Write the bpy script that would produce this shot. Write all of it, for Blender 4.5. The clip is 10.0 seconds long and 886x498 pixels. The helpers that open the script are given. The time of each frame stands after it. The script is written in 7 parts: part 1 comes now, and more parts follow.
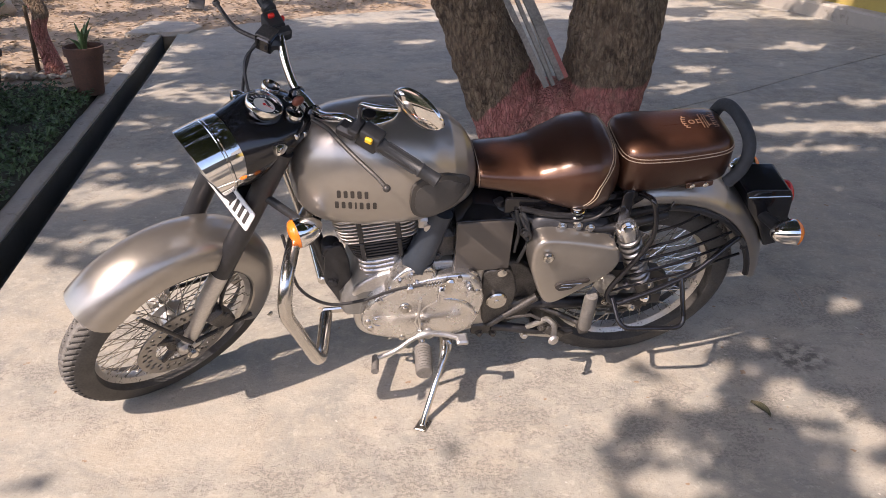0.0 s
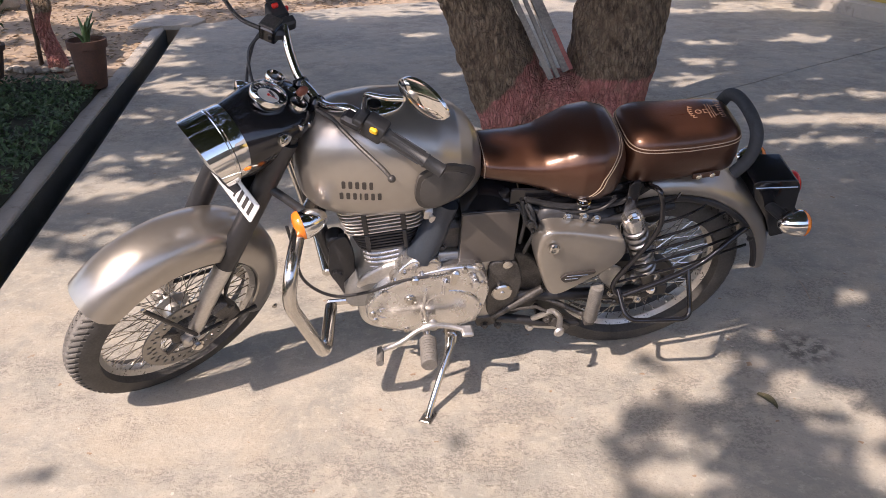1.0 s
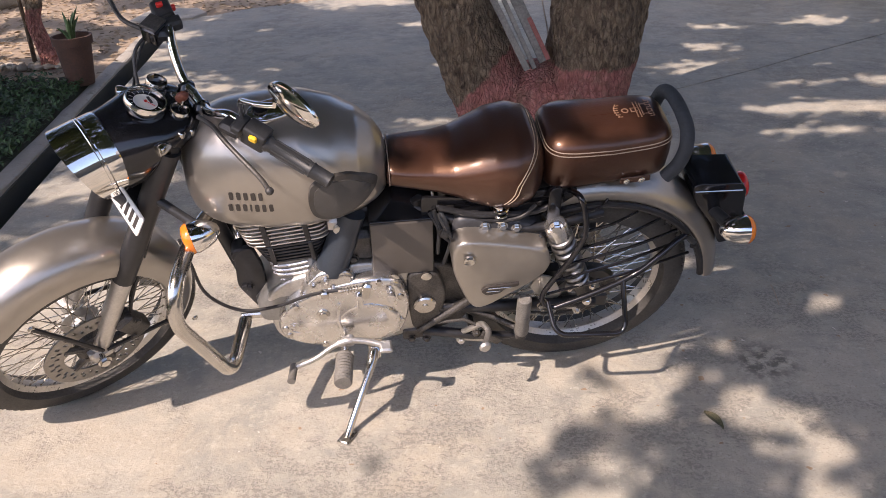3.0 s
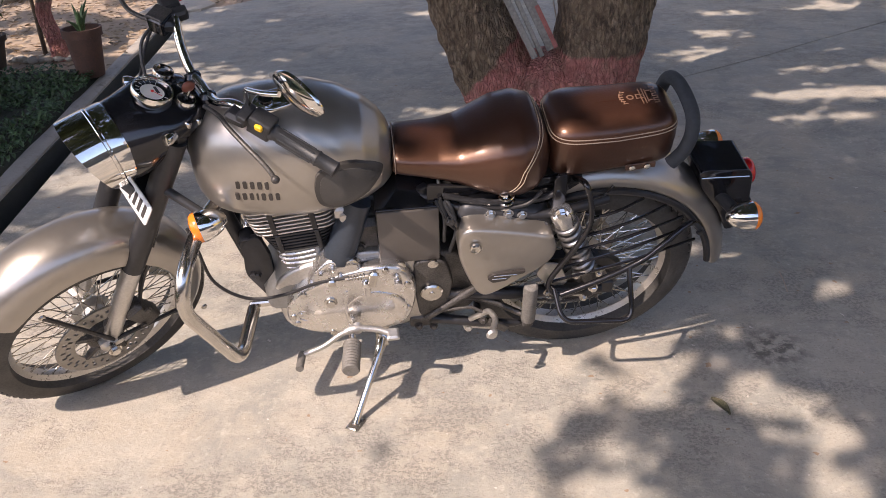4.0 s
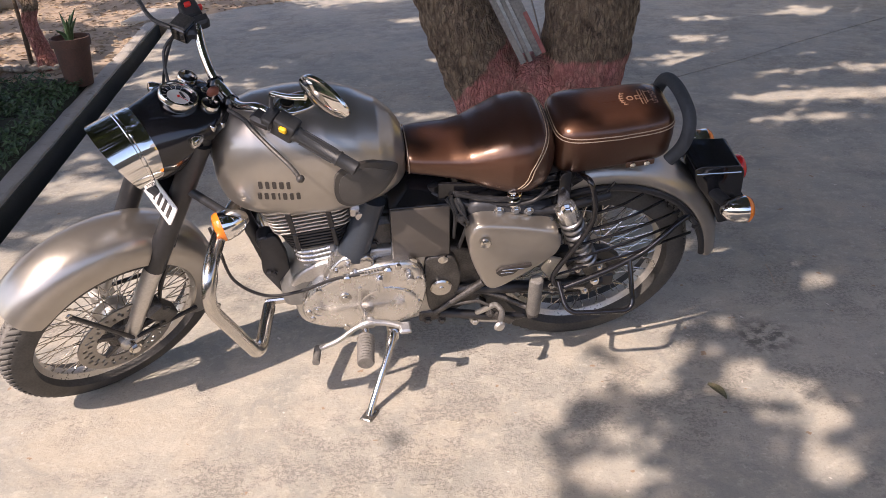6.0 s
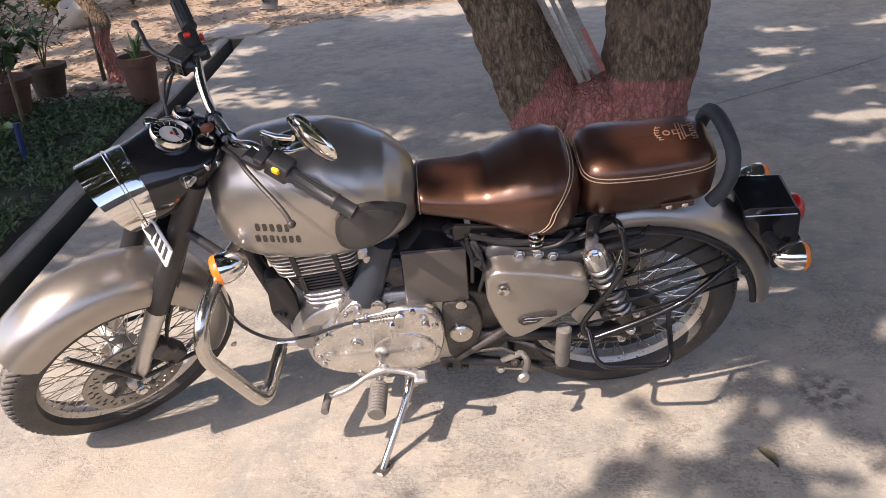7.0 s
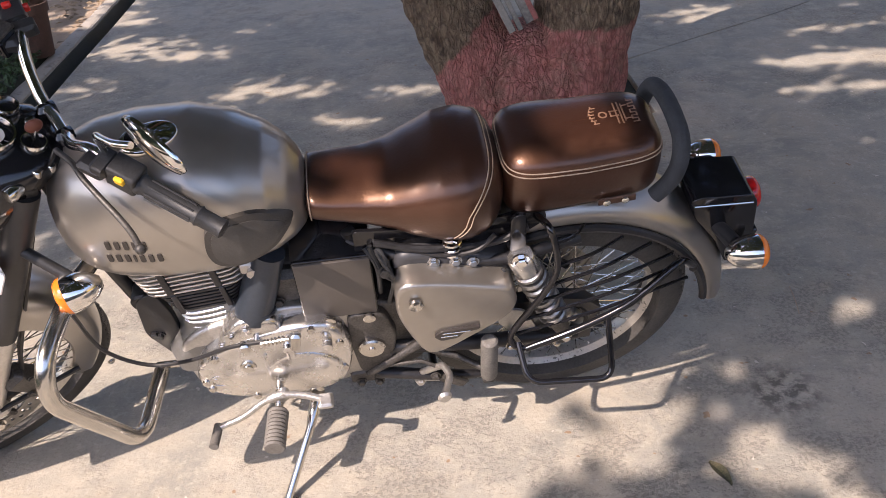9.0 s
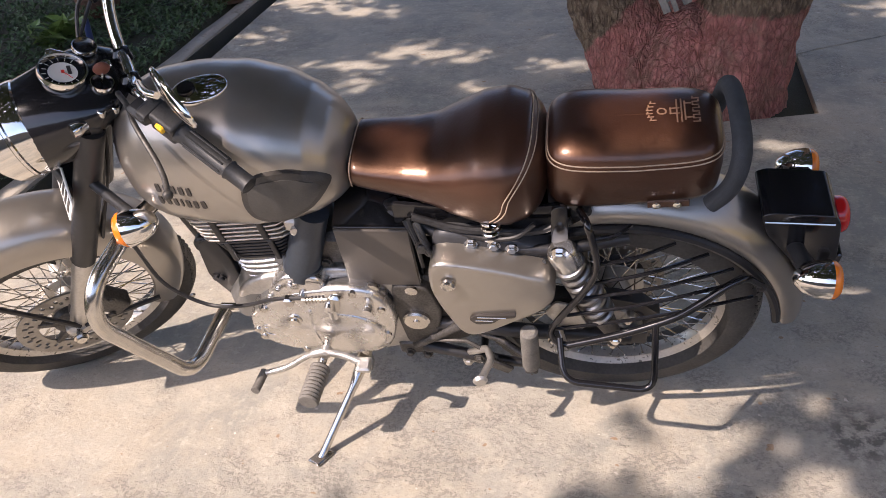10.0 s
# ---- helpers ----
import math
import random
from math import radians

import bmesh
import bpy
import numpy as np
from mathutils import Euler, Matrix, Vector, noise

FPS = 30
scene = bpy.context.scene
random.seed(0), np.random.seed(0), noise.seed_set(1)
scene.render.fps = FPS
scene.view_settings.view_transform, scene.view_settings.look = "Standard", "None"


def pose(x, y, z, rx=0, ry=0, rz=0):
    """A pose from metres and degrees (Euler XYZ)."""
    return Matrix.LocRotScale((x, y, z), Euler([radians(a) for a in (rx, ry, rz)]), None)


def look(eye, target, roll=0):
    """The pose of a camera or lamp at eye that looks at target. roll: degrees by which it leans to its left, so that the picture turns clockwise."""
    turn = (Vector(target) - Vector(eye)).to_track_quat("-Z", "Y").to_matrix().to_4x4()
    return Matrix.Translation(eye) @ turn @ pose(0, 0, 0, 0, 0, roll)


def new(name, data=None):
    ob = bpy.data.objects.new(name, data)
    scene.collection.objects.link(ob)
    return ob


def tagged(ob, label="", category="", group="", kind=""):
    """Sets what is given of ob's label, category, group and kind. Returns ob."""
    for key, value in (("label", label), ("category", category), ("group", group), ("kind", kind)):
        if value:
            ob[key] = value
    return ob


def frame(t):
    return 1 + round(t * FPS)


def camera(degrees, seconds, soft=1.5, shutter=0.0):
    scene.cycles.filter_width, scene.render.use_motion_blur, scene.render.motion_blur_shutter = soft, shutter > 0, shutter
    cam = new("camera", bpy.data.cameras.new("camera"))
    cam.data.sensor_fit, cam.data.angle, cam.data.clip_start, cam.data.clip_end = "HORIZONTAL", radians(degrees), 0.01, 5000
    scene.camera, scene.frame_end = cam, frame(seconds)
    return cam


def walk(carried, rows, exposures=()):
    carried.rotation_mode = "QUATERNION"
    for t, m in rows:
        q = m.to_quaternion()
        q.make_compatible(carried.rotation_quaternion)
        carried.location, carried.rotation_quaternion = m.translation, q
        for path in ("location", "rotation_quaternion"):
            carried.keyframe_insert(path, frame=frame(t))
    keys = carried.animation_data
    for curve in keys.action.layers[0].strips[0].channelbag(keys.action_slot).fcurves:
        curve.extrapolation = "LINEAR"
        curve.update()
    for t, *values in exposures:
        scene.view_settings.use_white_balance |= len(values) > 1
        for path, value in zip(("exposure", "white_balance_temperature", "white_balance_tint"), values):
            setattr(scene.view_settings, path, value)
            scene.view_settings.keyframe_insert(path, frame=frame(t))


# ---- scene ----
cam = camera(54.8, 10.0, soft=0.5)
PATH = [
    (0, (0.0220, -0.0122, 1.5053), (0.0041, 1.4629, 0.8134), -0.5),
    (0.5, (0.0204, -0.0098, 1.5053), (-0.0033, 1.4654, 0.8117), -1.2),
    (1, (0.0171, -0.0057, 1.4931), (-0.0073, 1.4654, 0.7914), -0.7),
    (1.5, (0.0293, 0.0196, 1.4882), (0.0440, 1.4841, 0.7718), -0.1),
    (2, (0.1051, 0.0611, 1.4914), (0.1231, 1.5240, 0.7734), -2),
    (2.5, (0.2551, 0.1288, 1.4874), (0.1956, 1.5909, 0.7702), -2.5),
    (2.7, (0.301, 0.148, 1.483), (0.199, 1.940, 0.601), -2.2),
    (3.8, (0.370, 0.177, 1.476), (0.210, 1.953, 0.572), -3.2),
    (4, (0.3570, 0.1557, 1.4768), (0.2331, 1.6031, 0.7376), -3.1),
    (4.5, (0.3130, 0.1011, 1.4980), (0.2070, 1.5469, 0.7531), -3.7),
    (5, (0.2510, 0.0277, 1.4988), (0.1524, 1.4719, 0.7506), -3.9),
    (5.5, (0.2380, 0.0000, 1.4971), (0.1483, 1.4450, 0.7482), -3.2),
    (5.7, (0.2412, 0.0049, 1.5004), (0.1736, 1.4540, 0.7571), -2.9),
    (6.8, (0.4083, 0.2372, 1.5020), (0.2143, 1.6927, 0.7954), -4.4),
    (7, (0.4336, 0.2584, 1.4971), (0.1940, 1.7074, 0.7897), -5),
    (7.5, (0.4588, 0.2991, 1.4971), (0.1654, 1.7343, 0.7824), -7.1),
    (8, (0.4262, 0.4262, 1.4792), (0.1263, 1.8199, 0.6887), -7.3),
    (8.5, (0.4067, 0.5738, 1.4670), (0.2396, 1.9698, 0.6422), -4),
    (9, (0.4825, 0.6210, 1.4768), (0.3423, 2.0212, 0.6544), -5),
    (9.5, (0.6496, 0.6805, 1.4694), (0.3048, 2.0562, 0.6667), -6.2),
    (10, (0.7677, 0.7131, 1.4588), (0.2795, 2.0171, 0.6121), -5),
]
walk(cam, [(t, look(eye, target, roll)) for t, eye, target, roll in PATH],
     exposures=[(0.0, 0.52, 6620, 22), (5.6, 0.53, 6620, 22), (7.0, 0.65, 6620, 22), (7.7, 0.64, 6620, 22), (8.4, 0.61, 6620, 22), (9.3, 0.66, 6620, 22), (10.0, 0.61, 6620, 22)])

# ---- light ----
SUN_AZ, SUN_EL = -127.6, 45.5          # where the sun stands: degrees from +x, and above the ground
world = bpy.data.worlds.new("sky")
scene.world = world
world.use_nodes = True
wn = world.node_tree.nodes
sky = wn.new("ShaderNodeTexSky")
sky.sky_type, sky.sun_disc = "NISHITA", False
sky.ozone_density, sky.dust_density = 1.9, 1.7
sky.sun_elevation, sky.sun_rotation = radians(SUN_EL), radians(90 - SUN_AZ)
world.node_tree.links.new(sky.outputs[0], wn["Background"].inputs[0])
wn["Background"].inputs[1].default_value = 0.225
to_sun = Vector((math.cos(radians(SUN_EL)) * math.cos(radians(SUN_AZ)), math.cos(radians(SUN_EL)) * math.sin(radians(SUN_AZ)), math.sin(radians(SUN_EL))))
sun = new("sun", bpy.data.lights.new("sun", "SUN"))
sun.data.energy, sun.data.angle, sun.data.color = 4.6, radians(0.5), (1.0, 0.885, 0.75)
sun.matrix_world = look(to_sun * 40, (0, 0, 0))

# ---- materials ----
def material(name, colour, rough=0.5, metal=0.0, vary=0.0, scale=8.0, second=None, bump=0.0, bump_scale=60.0, coat=0.0, rough_vary=0.0, island=0.0):
    """A principled surface with two scales of variation, and fine relief."""
    m = bpy.data.materials.new(name)
    m.use_nodes = True
    nt = m.node_tree
    n, l = nt.nodes, nt.links
    b = n["Principled BSDF"]
    b.inputs["Base Color"].default_value = (*colour, 1)
    b.inputs["Roughness"].default_value = rough
    b.inputs["Metallic"].default_value = metal
    b.inputs["Coat Weight"].default_value = coat
    b.inputs["Coat Roughness"].default_value = 0.06
    co = n.new("ShaderNodeTexCoord")
    if vary:
        big = n.new("ShaderNodeTexNoise")
        big.inputs["Scale"].default_value, big.inputs["Detail"].default_value = scale, 6
        small = n.new("ShaderNodeTexNoise")
        small.inputs["Scale"].default_value, small.inputs["Detail"].default_value = scale * 9, 4
        for x in (big, small):
            l.new(co.outputs["Object"], x.inputs["Vector"])
        both = n.new("ShaderNodeMath")
        both.operation = "ADD"
        l.new(big.outputs["Fac"], both.inputs[0]), l.new(small.outputs["Fac"], both.inputs[1])
        ramp = n.new("ShaderNodeMapRange")
        ramp.inputs["From Min"].default_value, ramp.inputs["From Max"].default_value = 0.72, 1.28
        l.new(both.outputs[0], ramp.inputs["Value"])
        mix = n.new("ShaderNodeMix")
        mix.data_type = "RGBA"
        other = second or tuple(min(1, c * (1 + vary)) for c in colour)
        base = colour if second else tuple(c * (1 - vary) for c in colour)
        mix.inputs["A"].default_value, mix.inputs["B"].default_value = (*base, 1), (*other, 1)
        l.new(ramp.outputs[0], mix.inputs["Factor"])
        out = mix.outputs["Result"]
        if island:
            geo = n.new("ShaderNodeNewGeometry")
            hue = n.new("ShaderNodeHueSaturation")
            rng = n.new("ShaderNodeMapRange")
            rng.inputs["To Min"].default_value, rng.inputs["To Max"].default_value = 1 - island, 1 + island
            l.new(geo.outputs["Random Per Island"], rng.inputs["Value"]), l.new(rng.outputs[0], hue.inputs["Value"])
            l.new(out, hue.inputs["Color"])
            out = hue.outputs["Color"]
        l.new(out, b.inputs["Base Color"])
        if rough_vary:
            rr = n.new("ShaderNodeMapRange")
            rr.inputs["From Min"].default_value, rr.inputs["From Max"].default_value = 0.7, 1.3
            rr.inputs["To Min"].default_value, rr.inputs["To Max"].default_value = max(0.02, rough - rough_vary), min(1, rough + rough_vary)
            l.new(both.outputs[0], rr.inputs["Value"]), l.new(rr.outputs[0], b.inputs["Roughness"])
    if bump:
        tex = n.new("ShaderNodeTexNoise")
        tex.inputs["Scale"].default_value, tex.inputs["Detail"].default_value = bump_scale, 5
        l.new(co.outputs["Object"], tex.inputs["Vector"])
        bp = n.new("ShaderNodeBump")
        bp.inputs["Strength"].default_value, bp.inputs["Distance"].default_value = bump, 0.004
        l.new(tex.outputs["Fac"], bp.inputs["Height"]), l.new(bp.outputs[0], b.inputs["Normal"])
    return m


PAINT = material("satin_grey_paint", (0.36, 0.332, 0.296), 0.31, 0.78, 0.05, 3, coat=0.5, rough_vary=0.03)
CHROME = material("chrome", (0.80, 0.78, 0.75), 0.06, 1.0, 0.04, 12, rough_vary=0.04)
SPRING = material("dull_spring_steel", (0.33, 0.325, 0.32), 0.34, 0.9, 0.15, 20)
STEEL = material("worn_chrome", (0.60, 0.575, 0.535), 0.18, 1.0, 0.08, 5, rough_vary=0.06)
ALLOY = material("polished_alloy", (0.70, 0.685, 0.665), 0.25, 0.95, 0.05, 4, bump=0.02, bump_scale=30, rough_vary=0.06)
DUSTY = material("dusty_rubber", (0.15, 0.14, 0.125), 0.7, 0.0, 0.25, 40)
BARREL = material("grey_barrel_casting", (0.27, 0.268, 0.26), 0.45, 0.75, 0.12, 18, bump=0.1, bump_scale=200, rough_vary=0.08)
CAST = material("cast_alloy", (0.56, 0.54, 0.51), 0.42, 0.9, 0.14, 18, bump=0.1, bump_scale=240, rough_vary=0.1)
DULLRIM = material("dull_rim", (0.31, 0.298, 0.28), 0.46, 0.9, 0.12, 16)
RIM = material("rim_chrome", (0.52, 0.50, 0.465), 0.34, 0.72, 0.14, 16, rough_vary=0.1)
BLACK = material("gloss_black", (0.010, 0.010, 0.012), 0.14, 0.0, 0.2, 6, coat=0.2, rough_vary=0.05)
SATIN = material("satin_black", (0.02, 0.02, 0.022), 0.42, 0.0, 0.3, 12, bump=0.05, rough_vary=0.1)
PLASTIC = material("black_plastic", (0.025, 0.026, 0.028), 0.5, 0.0, 0.25, 30, bump=0.12, bump_scale=300)
FOAM = material("foam_rubber", (0.03, 0.035, 0.042), 0.75, 0.0, 0.25, 60, bump=0.3, bump_scale=500)
RUBBER = material("tyre_rubber", (0.04, 0.038, 0.036), 0.68, 0.0, 0.35, 18, second=(0.075, 0.071, 0.065), bump=0.2, bump_scale=150)
TREAD = material("dusty_tread", (0.12, 0.113, 0.102), 0.8, 0.0, 0.3, 30, second=(0.20, 0.188, 0.168), bump=0.2, bump_scale=200)
GROOVE = material("tread_groove", (0.018, 0.017, 0.016), 0.8)
DARKMETAL = material("dull_dark_metal", (0.09, 0.085, 0.08), 0.5, 0.6, 0.4, 25, bump=0.15, bump_scale=150)
BATTERY = material("brown_grey_cover", (0.105, 0.092, 0.08), 0.45, 0.1, 0.06, 5, bump=0.03, rough_vary=0.05)
LEATHER = material("brown_leather", (0.032, 0.0135, 0.0088), 0.40, 0.0, 0.14, 7, coat=0.65, bump=0.12, bump_scale=170, rough_vary=0.06)
sheen = LEATHER.node_tree.nodes["Principled BSDF"].inputs          # a waxed finish that glows orange-brown in the sun
sheen["Specular IOR Level"].default_value, sheen["Specular Tint"].default_value = 0.85, (1.0, 0.54, 0.33, 1)
sheen["Coat Roughness"].default_value = 0.23
THREAD = material("cream_thread", (0.40, 0.30, 0.22), 0.7)
EMBOSS = material("tan_print", (0.23, 0.125, 0.075), 0.6, 0.0, 0.1, 60)
AMBER = material("amber_lens", (0.85, 0.22, 0.02), 0.18, 0.0, coat=0.6)
RED = material("red_lens", (0.5, 0.012, 0.012), 0.15, 0.0, coat=0.6)
REDPLASTIC = material("red_switch", (0.7, 0.03, 0.02), 0.35)
YELLOW = material("yellow_switch", (0.85, 0.5, 0.02), 0.35)
WHITE = material("white_plate", (0.72, 0.72, 0.70), 0.4, 0.0, 0.06, 20)
INK = material("dark_lettering", (0.035, 0.03, 0.027), 0.4)
HOSE = material("blue_grey_plastic", (0.03, 0.038, 0.05), 0.32, 0.0, 0.15, 20)
PADBLACK = material("ribbed_knee_pad", (0.055, 0.05, 0.045), 0.45, 0.0, 0.1, 40, bump=0.2, bump_scale=220)
DIAL = material("dial_face", (0.78, 0.76, 0.70), 0.35)
MIRROR = material("mirror_glass", (0.92, 0.92, 0.9), 0.015, 1.0)
GLASS = material("lamp_glass", (0.75, 0.77, 0.78), 0.04, 0.9)

# ---- shape tools ----
def part(name, bm, mat, parent=None, label="", m=None, angle=38):
    """Links a bmesh as one mesh object, under a thing or under a part."""
    bmesh.ops.recalc_face_normals(bm, faces=bm.faces)
    me = bpy.data.meshes.new(name)
    bm.to_mesh(me)
    bm.free()
    me.materials.append(mat)
    me.polygons.foreach_set("use_smooth", [True] * len(me.polygons))
    me.set_sharp_from_angle(angle=radians(angle))
    ob = new(name, me)
    ob.parent = parent
    if m is not None:
        ob.matrix_basis = m
    if label:
        ob["label"] = label
    return ob


def again(ob, m):
    """Another piece on the same mesh."""
    o = new(ob.name.split(".")[0], ob.data)
    o.parent, o.matrix_basis = ob.parent, m
    for k in ("label",):
        if k in ob:
            o[k] = ob[k]
    return o


def V(*a):
    return Vector(a)


def turned(origin, axis, up=(0, 0, 1)):
    """A frame at origin whose z runs along axis."""
    z = Vector(axis).normalized()
    x = Vector(up).cross(z)
    if x.length < 1e-4:
        x = Vector((1, 0, 0)).cross(z)
        if x.length < 1e-4:
            x = Vector((0, 1, 0)).cross(z)
    x.normalize()
    y = z.cross(x)
    m = Matrix((x, y, z)).transposed().to_4x4()
    m.translation = origin
    return m


def loft(bm, rings, cap=True, closed=False):
    """Skin over rings of equally many points."""
    vs = [[bm.verts.new(p) for p in r] for r in rings]
    n = len(vs[0])
    k = len(vs)
    for i in range(k if closed else k - 1):
        a, b = vs[i], vs[(i + 1) % k]
        for j in range(n):
            bm.faces.new((a[j], a[(j + 1) % n], b[(j + 1) % n], b[j]))
    if cap and not closed:
        bm.faces.new(list(reversed(vs[0])))
        bm.faces.new(vs[-1])
    return vs


def spline(pts, steps=6, closed=False):
    """Points of a smooth curve through pts."""
    p = [Vector(q) for q in pts]
    out = []
    n = len(p)
    for i in range(n if closed else n - 1):
        a = p[(i - 1) % n] if closed or i else p[0] * 2 - p[1]
        b, c = p[i], p[(i + 1) % n]
        d = p[(i + 2) % n] if closed or i + 2 < n else c * 2 - b
        for s in range(steps):
            t = s / steps
            out.append(0.5 * (2 * b + (c - a) * t + (2 * a - 5 * b + 4 * c - d) * t * t + (3 * b - a - 3 * c + d) * t ** 3))
    if not closed:
        out.append(p[-1])
    return out


def rounded(pts, r, steps=5, closed=False):
    """A polyline with its corners rounded by r."""
    p = [Vector(q) for q in pts]
    n = len(p)
    out = [] if closed else [p[0]]
    for i in range(0 if closed else 1, n if closed else n - 1):
        a, b, c = p[(i - 1) % n], p[i], p[(i + 1) % n]
        d1, d2 = (a - b), (c - b)
        k = min(r, d1.length * 0.49, d2.length * 0.49)
        s, e = b + d1.normalized() * k, b + d2.normalized() * k
        for j in range(steps + 1):
            t = j / steps
            out.append(s * (1 - t) ** 2 + b * 2 * t * (1 - t) + e * t * t)
    if not closed:
        out.append(p[-1])
    return out


def tube(bm, pts, r, n=10, cap=True, closed=False):
    """A round bar along pts; r is one radius or one for each point."""
    p = [Vector(q) for q in pts]
    k = len(p)
    rad = r if isinstance(r, (list, tuple)) else [r] * k
    rings, x = [], None
    for i in range(k):
        a = p[(i - 1) % k] if closed or i else p[0]
        b = p[(i + 1) % k] if closed or i < k - 1 else p[-1]
        t = (b - a).normalized()
        if x is None:
            x = t.orthogonal().normalized()
        x = (x - t * x.dot(t)).normalized()
        y = t.cross(x)
        rings.append([p[i] + (x * math.cos(2 * math.pi * j / n) + y * math.sin(2 * math.pi * j / n)) * rad[i] for j in range(n)])
    loft(bm, rings, cap, closed)


def lathe(bm, prof, m=None, n=28):
    """A turned shape: (radius, height) along the frame's z."""
    m = m or Matrix()
    rows = []
    for r, z in prof:
        if r < 1e-6:
            rows.append([bm.verts.new(m @ V(0, 0, z))])
        else:
            rows.append([bm.verts.new(m @ V(r * math.cos(2 * math.pi * j / n), r * math.sin(2 * math.pi * j / n), z)) for j in range(n)])
    for a, b in zip(rows, rows[1:]):
        for j in range(n):
            k = (j + 1) % n
            if len(a) == 1 and len(b) == 1:
                continue
            if len(a) == 1:
                bm.faces.new((a[0], b[j], b[k]))
            elif len(b) == 1:
                bm.faces.new((a[j], a[k], b[0]))
            else:
                bm.faces.new((a[j], a[k], b[k], b[j]))
    return rows


def ball(bm, c, r, sx=1, sy=1, sz=1, n=12):
    lathe(bm, [(r * math.sin(math.pi * i / 8), -r * math.cos(math.pi * i / 8)) for i in range(9)], Matrix.Translation(c) @ Matrix.Diagonal((sx, sy, sz, 1)), n)


def slab(bm, outline, m, lo, hi, bevel=0.003, dome=0.0, steps=3):
    """A plate: an outline in the frame's xy, from height lo to hi, with a rounded or domed upper edge."""
    pts = [Vector((q[0], q[1], 0)) for q in outline]
    c = sum(pts, Vector()) / len(pts)
    rings = [[m @ V(q.x, q.y, lo) for q in pts]]

    def inset(d):
        out = []
        for q in pts:
            v = q - c
            out.append(c + v * max(0.05, 1 - d / max(v.length, 1e-4)))
        return out
    for i in range(steps + 1):
        a = math.pi / 2 * i / steps
        rings.append([m @ V(q.x, q.y, hi - bevel + bevel * math.sin(a)) for q in inset(bevel * (1 - math.cos(a)))])
    if dome:
        size = min((q - c).length for q in pts)
        for f in (0.2, 0.45, 0.7, 0.9):
            rings.append([m @ V(*(c + (q - c) * (1 - f)).xy, hi + dome * (1 - (1 - f) ** 2)) for q in inset(bevel)])
    loft(bm, rings)


def block(bm, size, m=None, bevel=0.004):
    """A box with rounded edges, centred in the frame m."""
    m = m or Matrix()
    x, y, z = (s / 2 for s in size)
    b = min(bevel, x * 0.9, y * 0.9, z * 0.9)
    o = rounded([(-x, -y, 0), (x, -y, 0), (x, y, 0), (-x, y, 0)], b, 3, True)
    i = [V(q.x * (1 - b / x), q.y * (1 - b / y), 0) for q in o]
    loft(bm, [[m @ V(q.x, q.y, h) for q in r] for r, h in ((i, -z), (o, -z + b), (o, z - b), (i, z))])


def bolt(bm, c, axis, r=0.009, h=0.007):
    """A hexagon head on a washer."""
    m = turned(c, axis)
    lathe(bm, [(0, 0), (r * 1.35, 0), (r * 1.35, h * 0.25), (r * 0.9, h * 0.25)], m, 14)
    lathe(bm, [(r, h * 0.2), (r, h * 0.85), (r * 0.8, h), (0, h)], m, 6)


def helix(c0, c1, r, turns, steps=14):
    a, b = Vector(c0), Vector(c1)
    m = turned(a, b - a)
    length = (b - a).length
    return [m @ V(r * math.cos(2 * math.pi * t / steps), r * math.sin(2 * math.pi * t / steps), length * t / (turns * steps)) for t in range(turns * steps + 1)]


def one(fn, *a, **k):
    bm = bmesh.new()
    fn(bm, *a, **k)
    return bm


def lerp_table(table, x):
    """Smoothly read columns of a table by its first column."""
    if x <= table[0][0]:
        return table[0][1:]
    for a, b in zip(table, table[1:]):
        if x <= b[0]:
            t = (x - a[0]) / (b[0] - a[0])
            t = t * t * (3 - 2 * t) * 0.35 + t * 0.65
            return [p + (q - p) * t for p, q in zip(a[1:], b[1:])]
    return table[-1][1:]

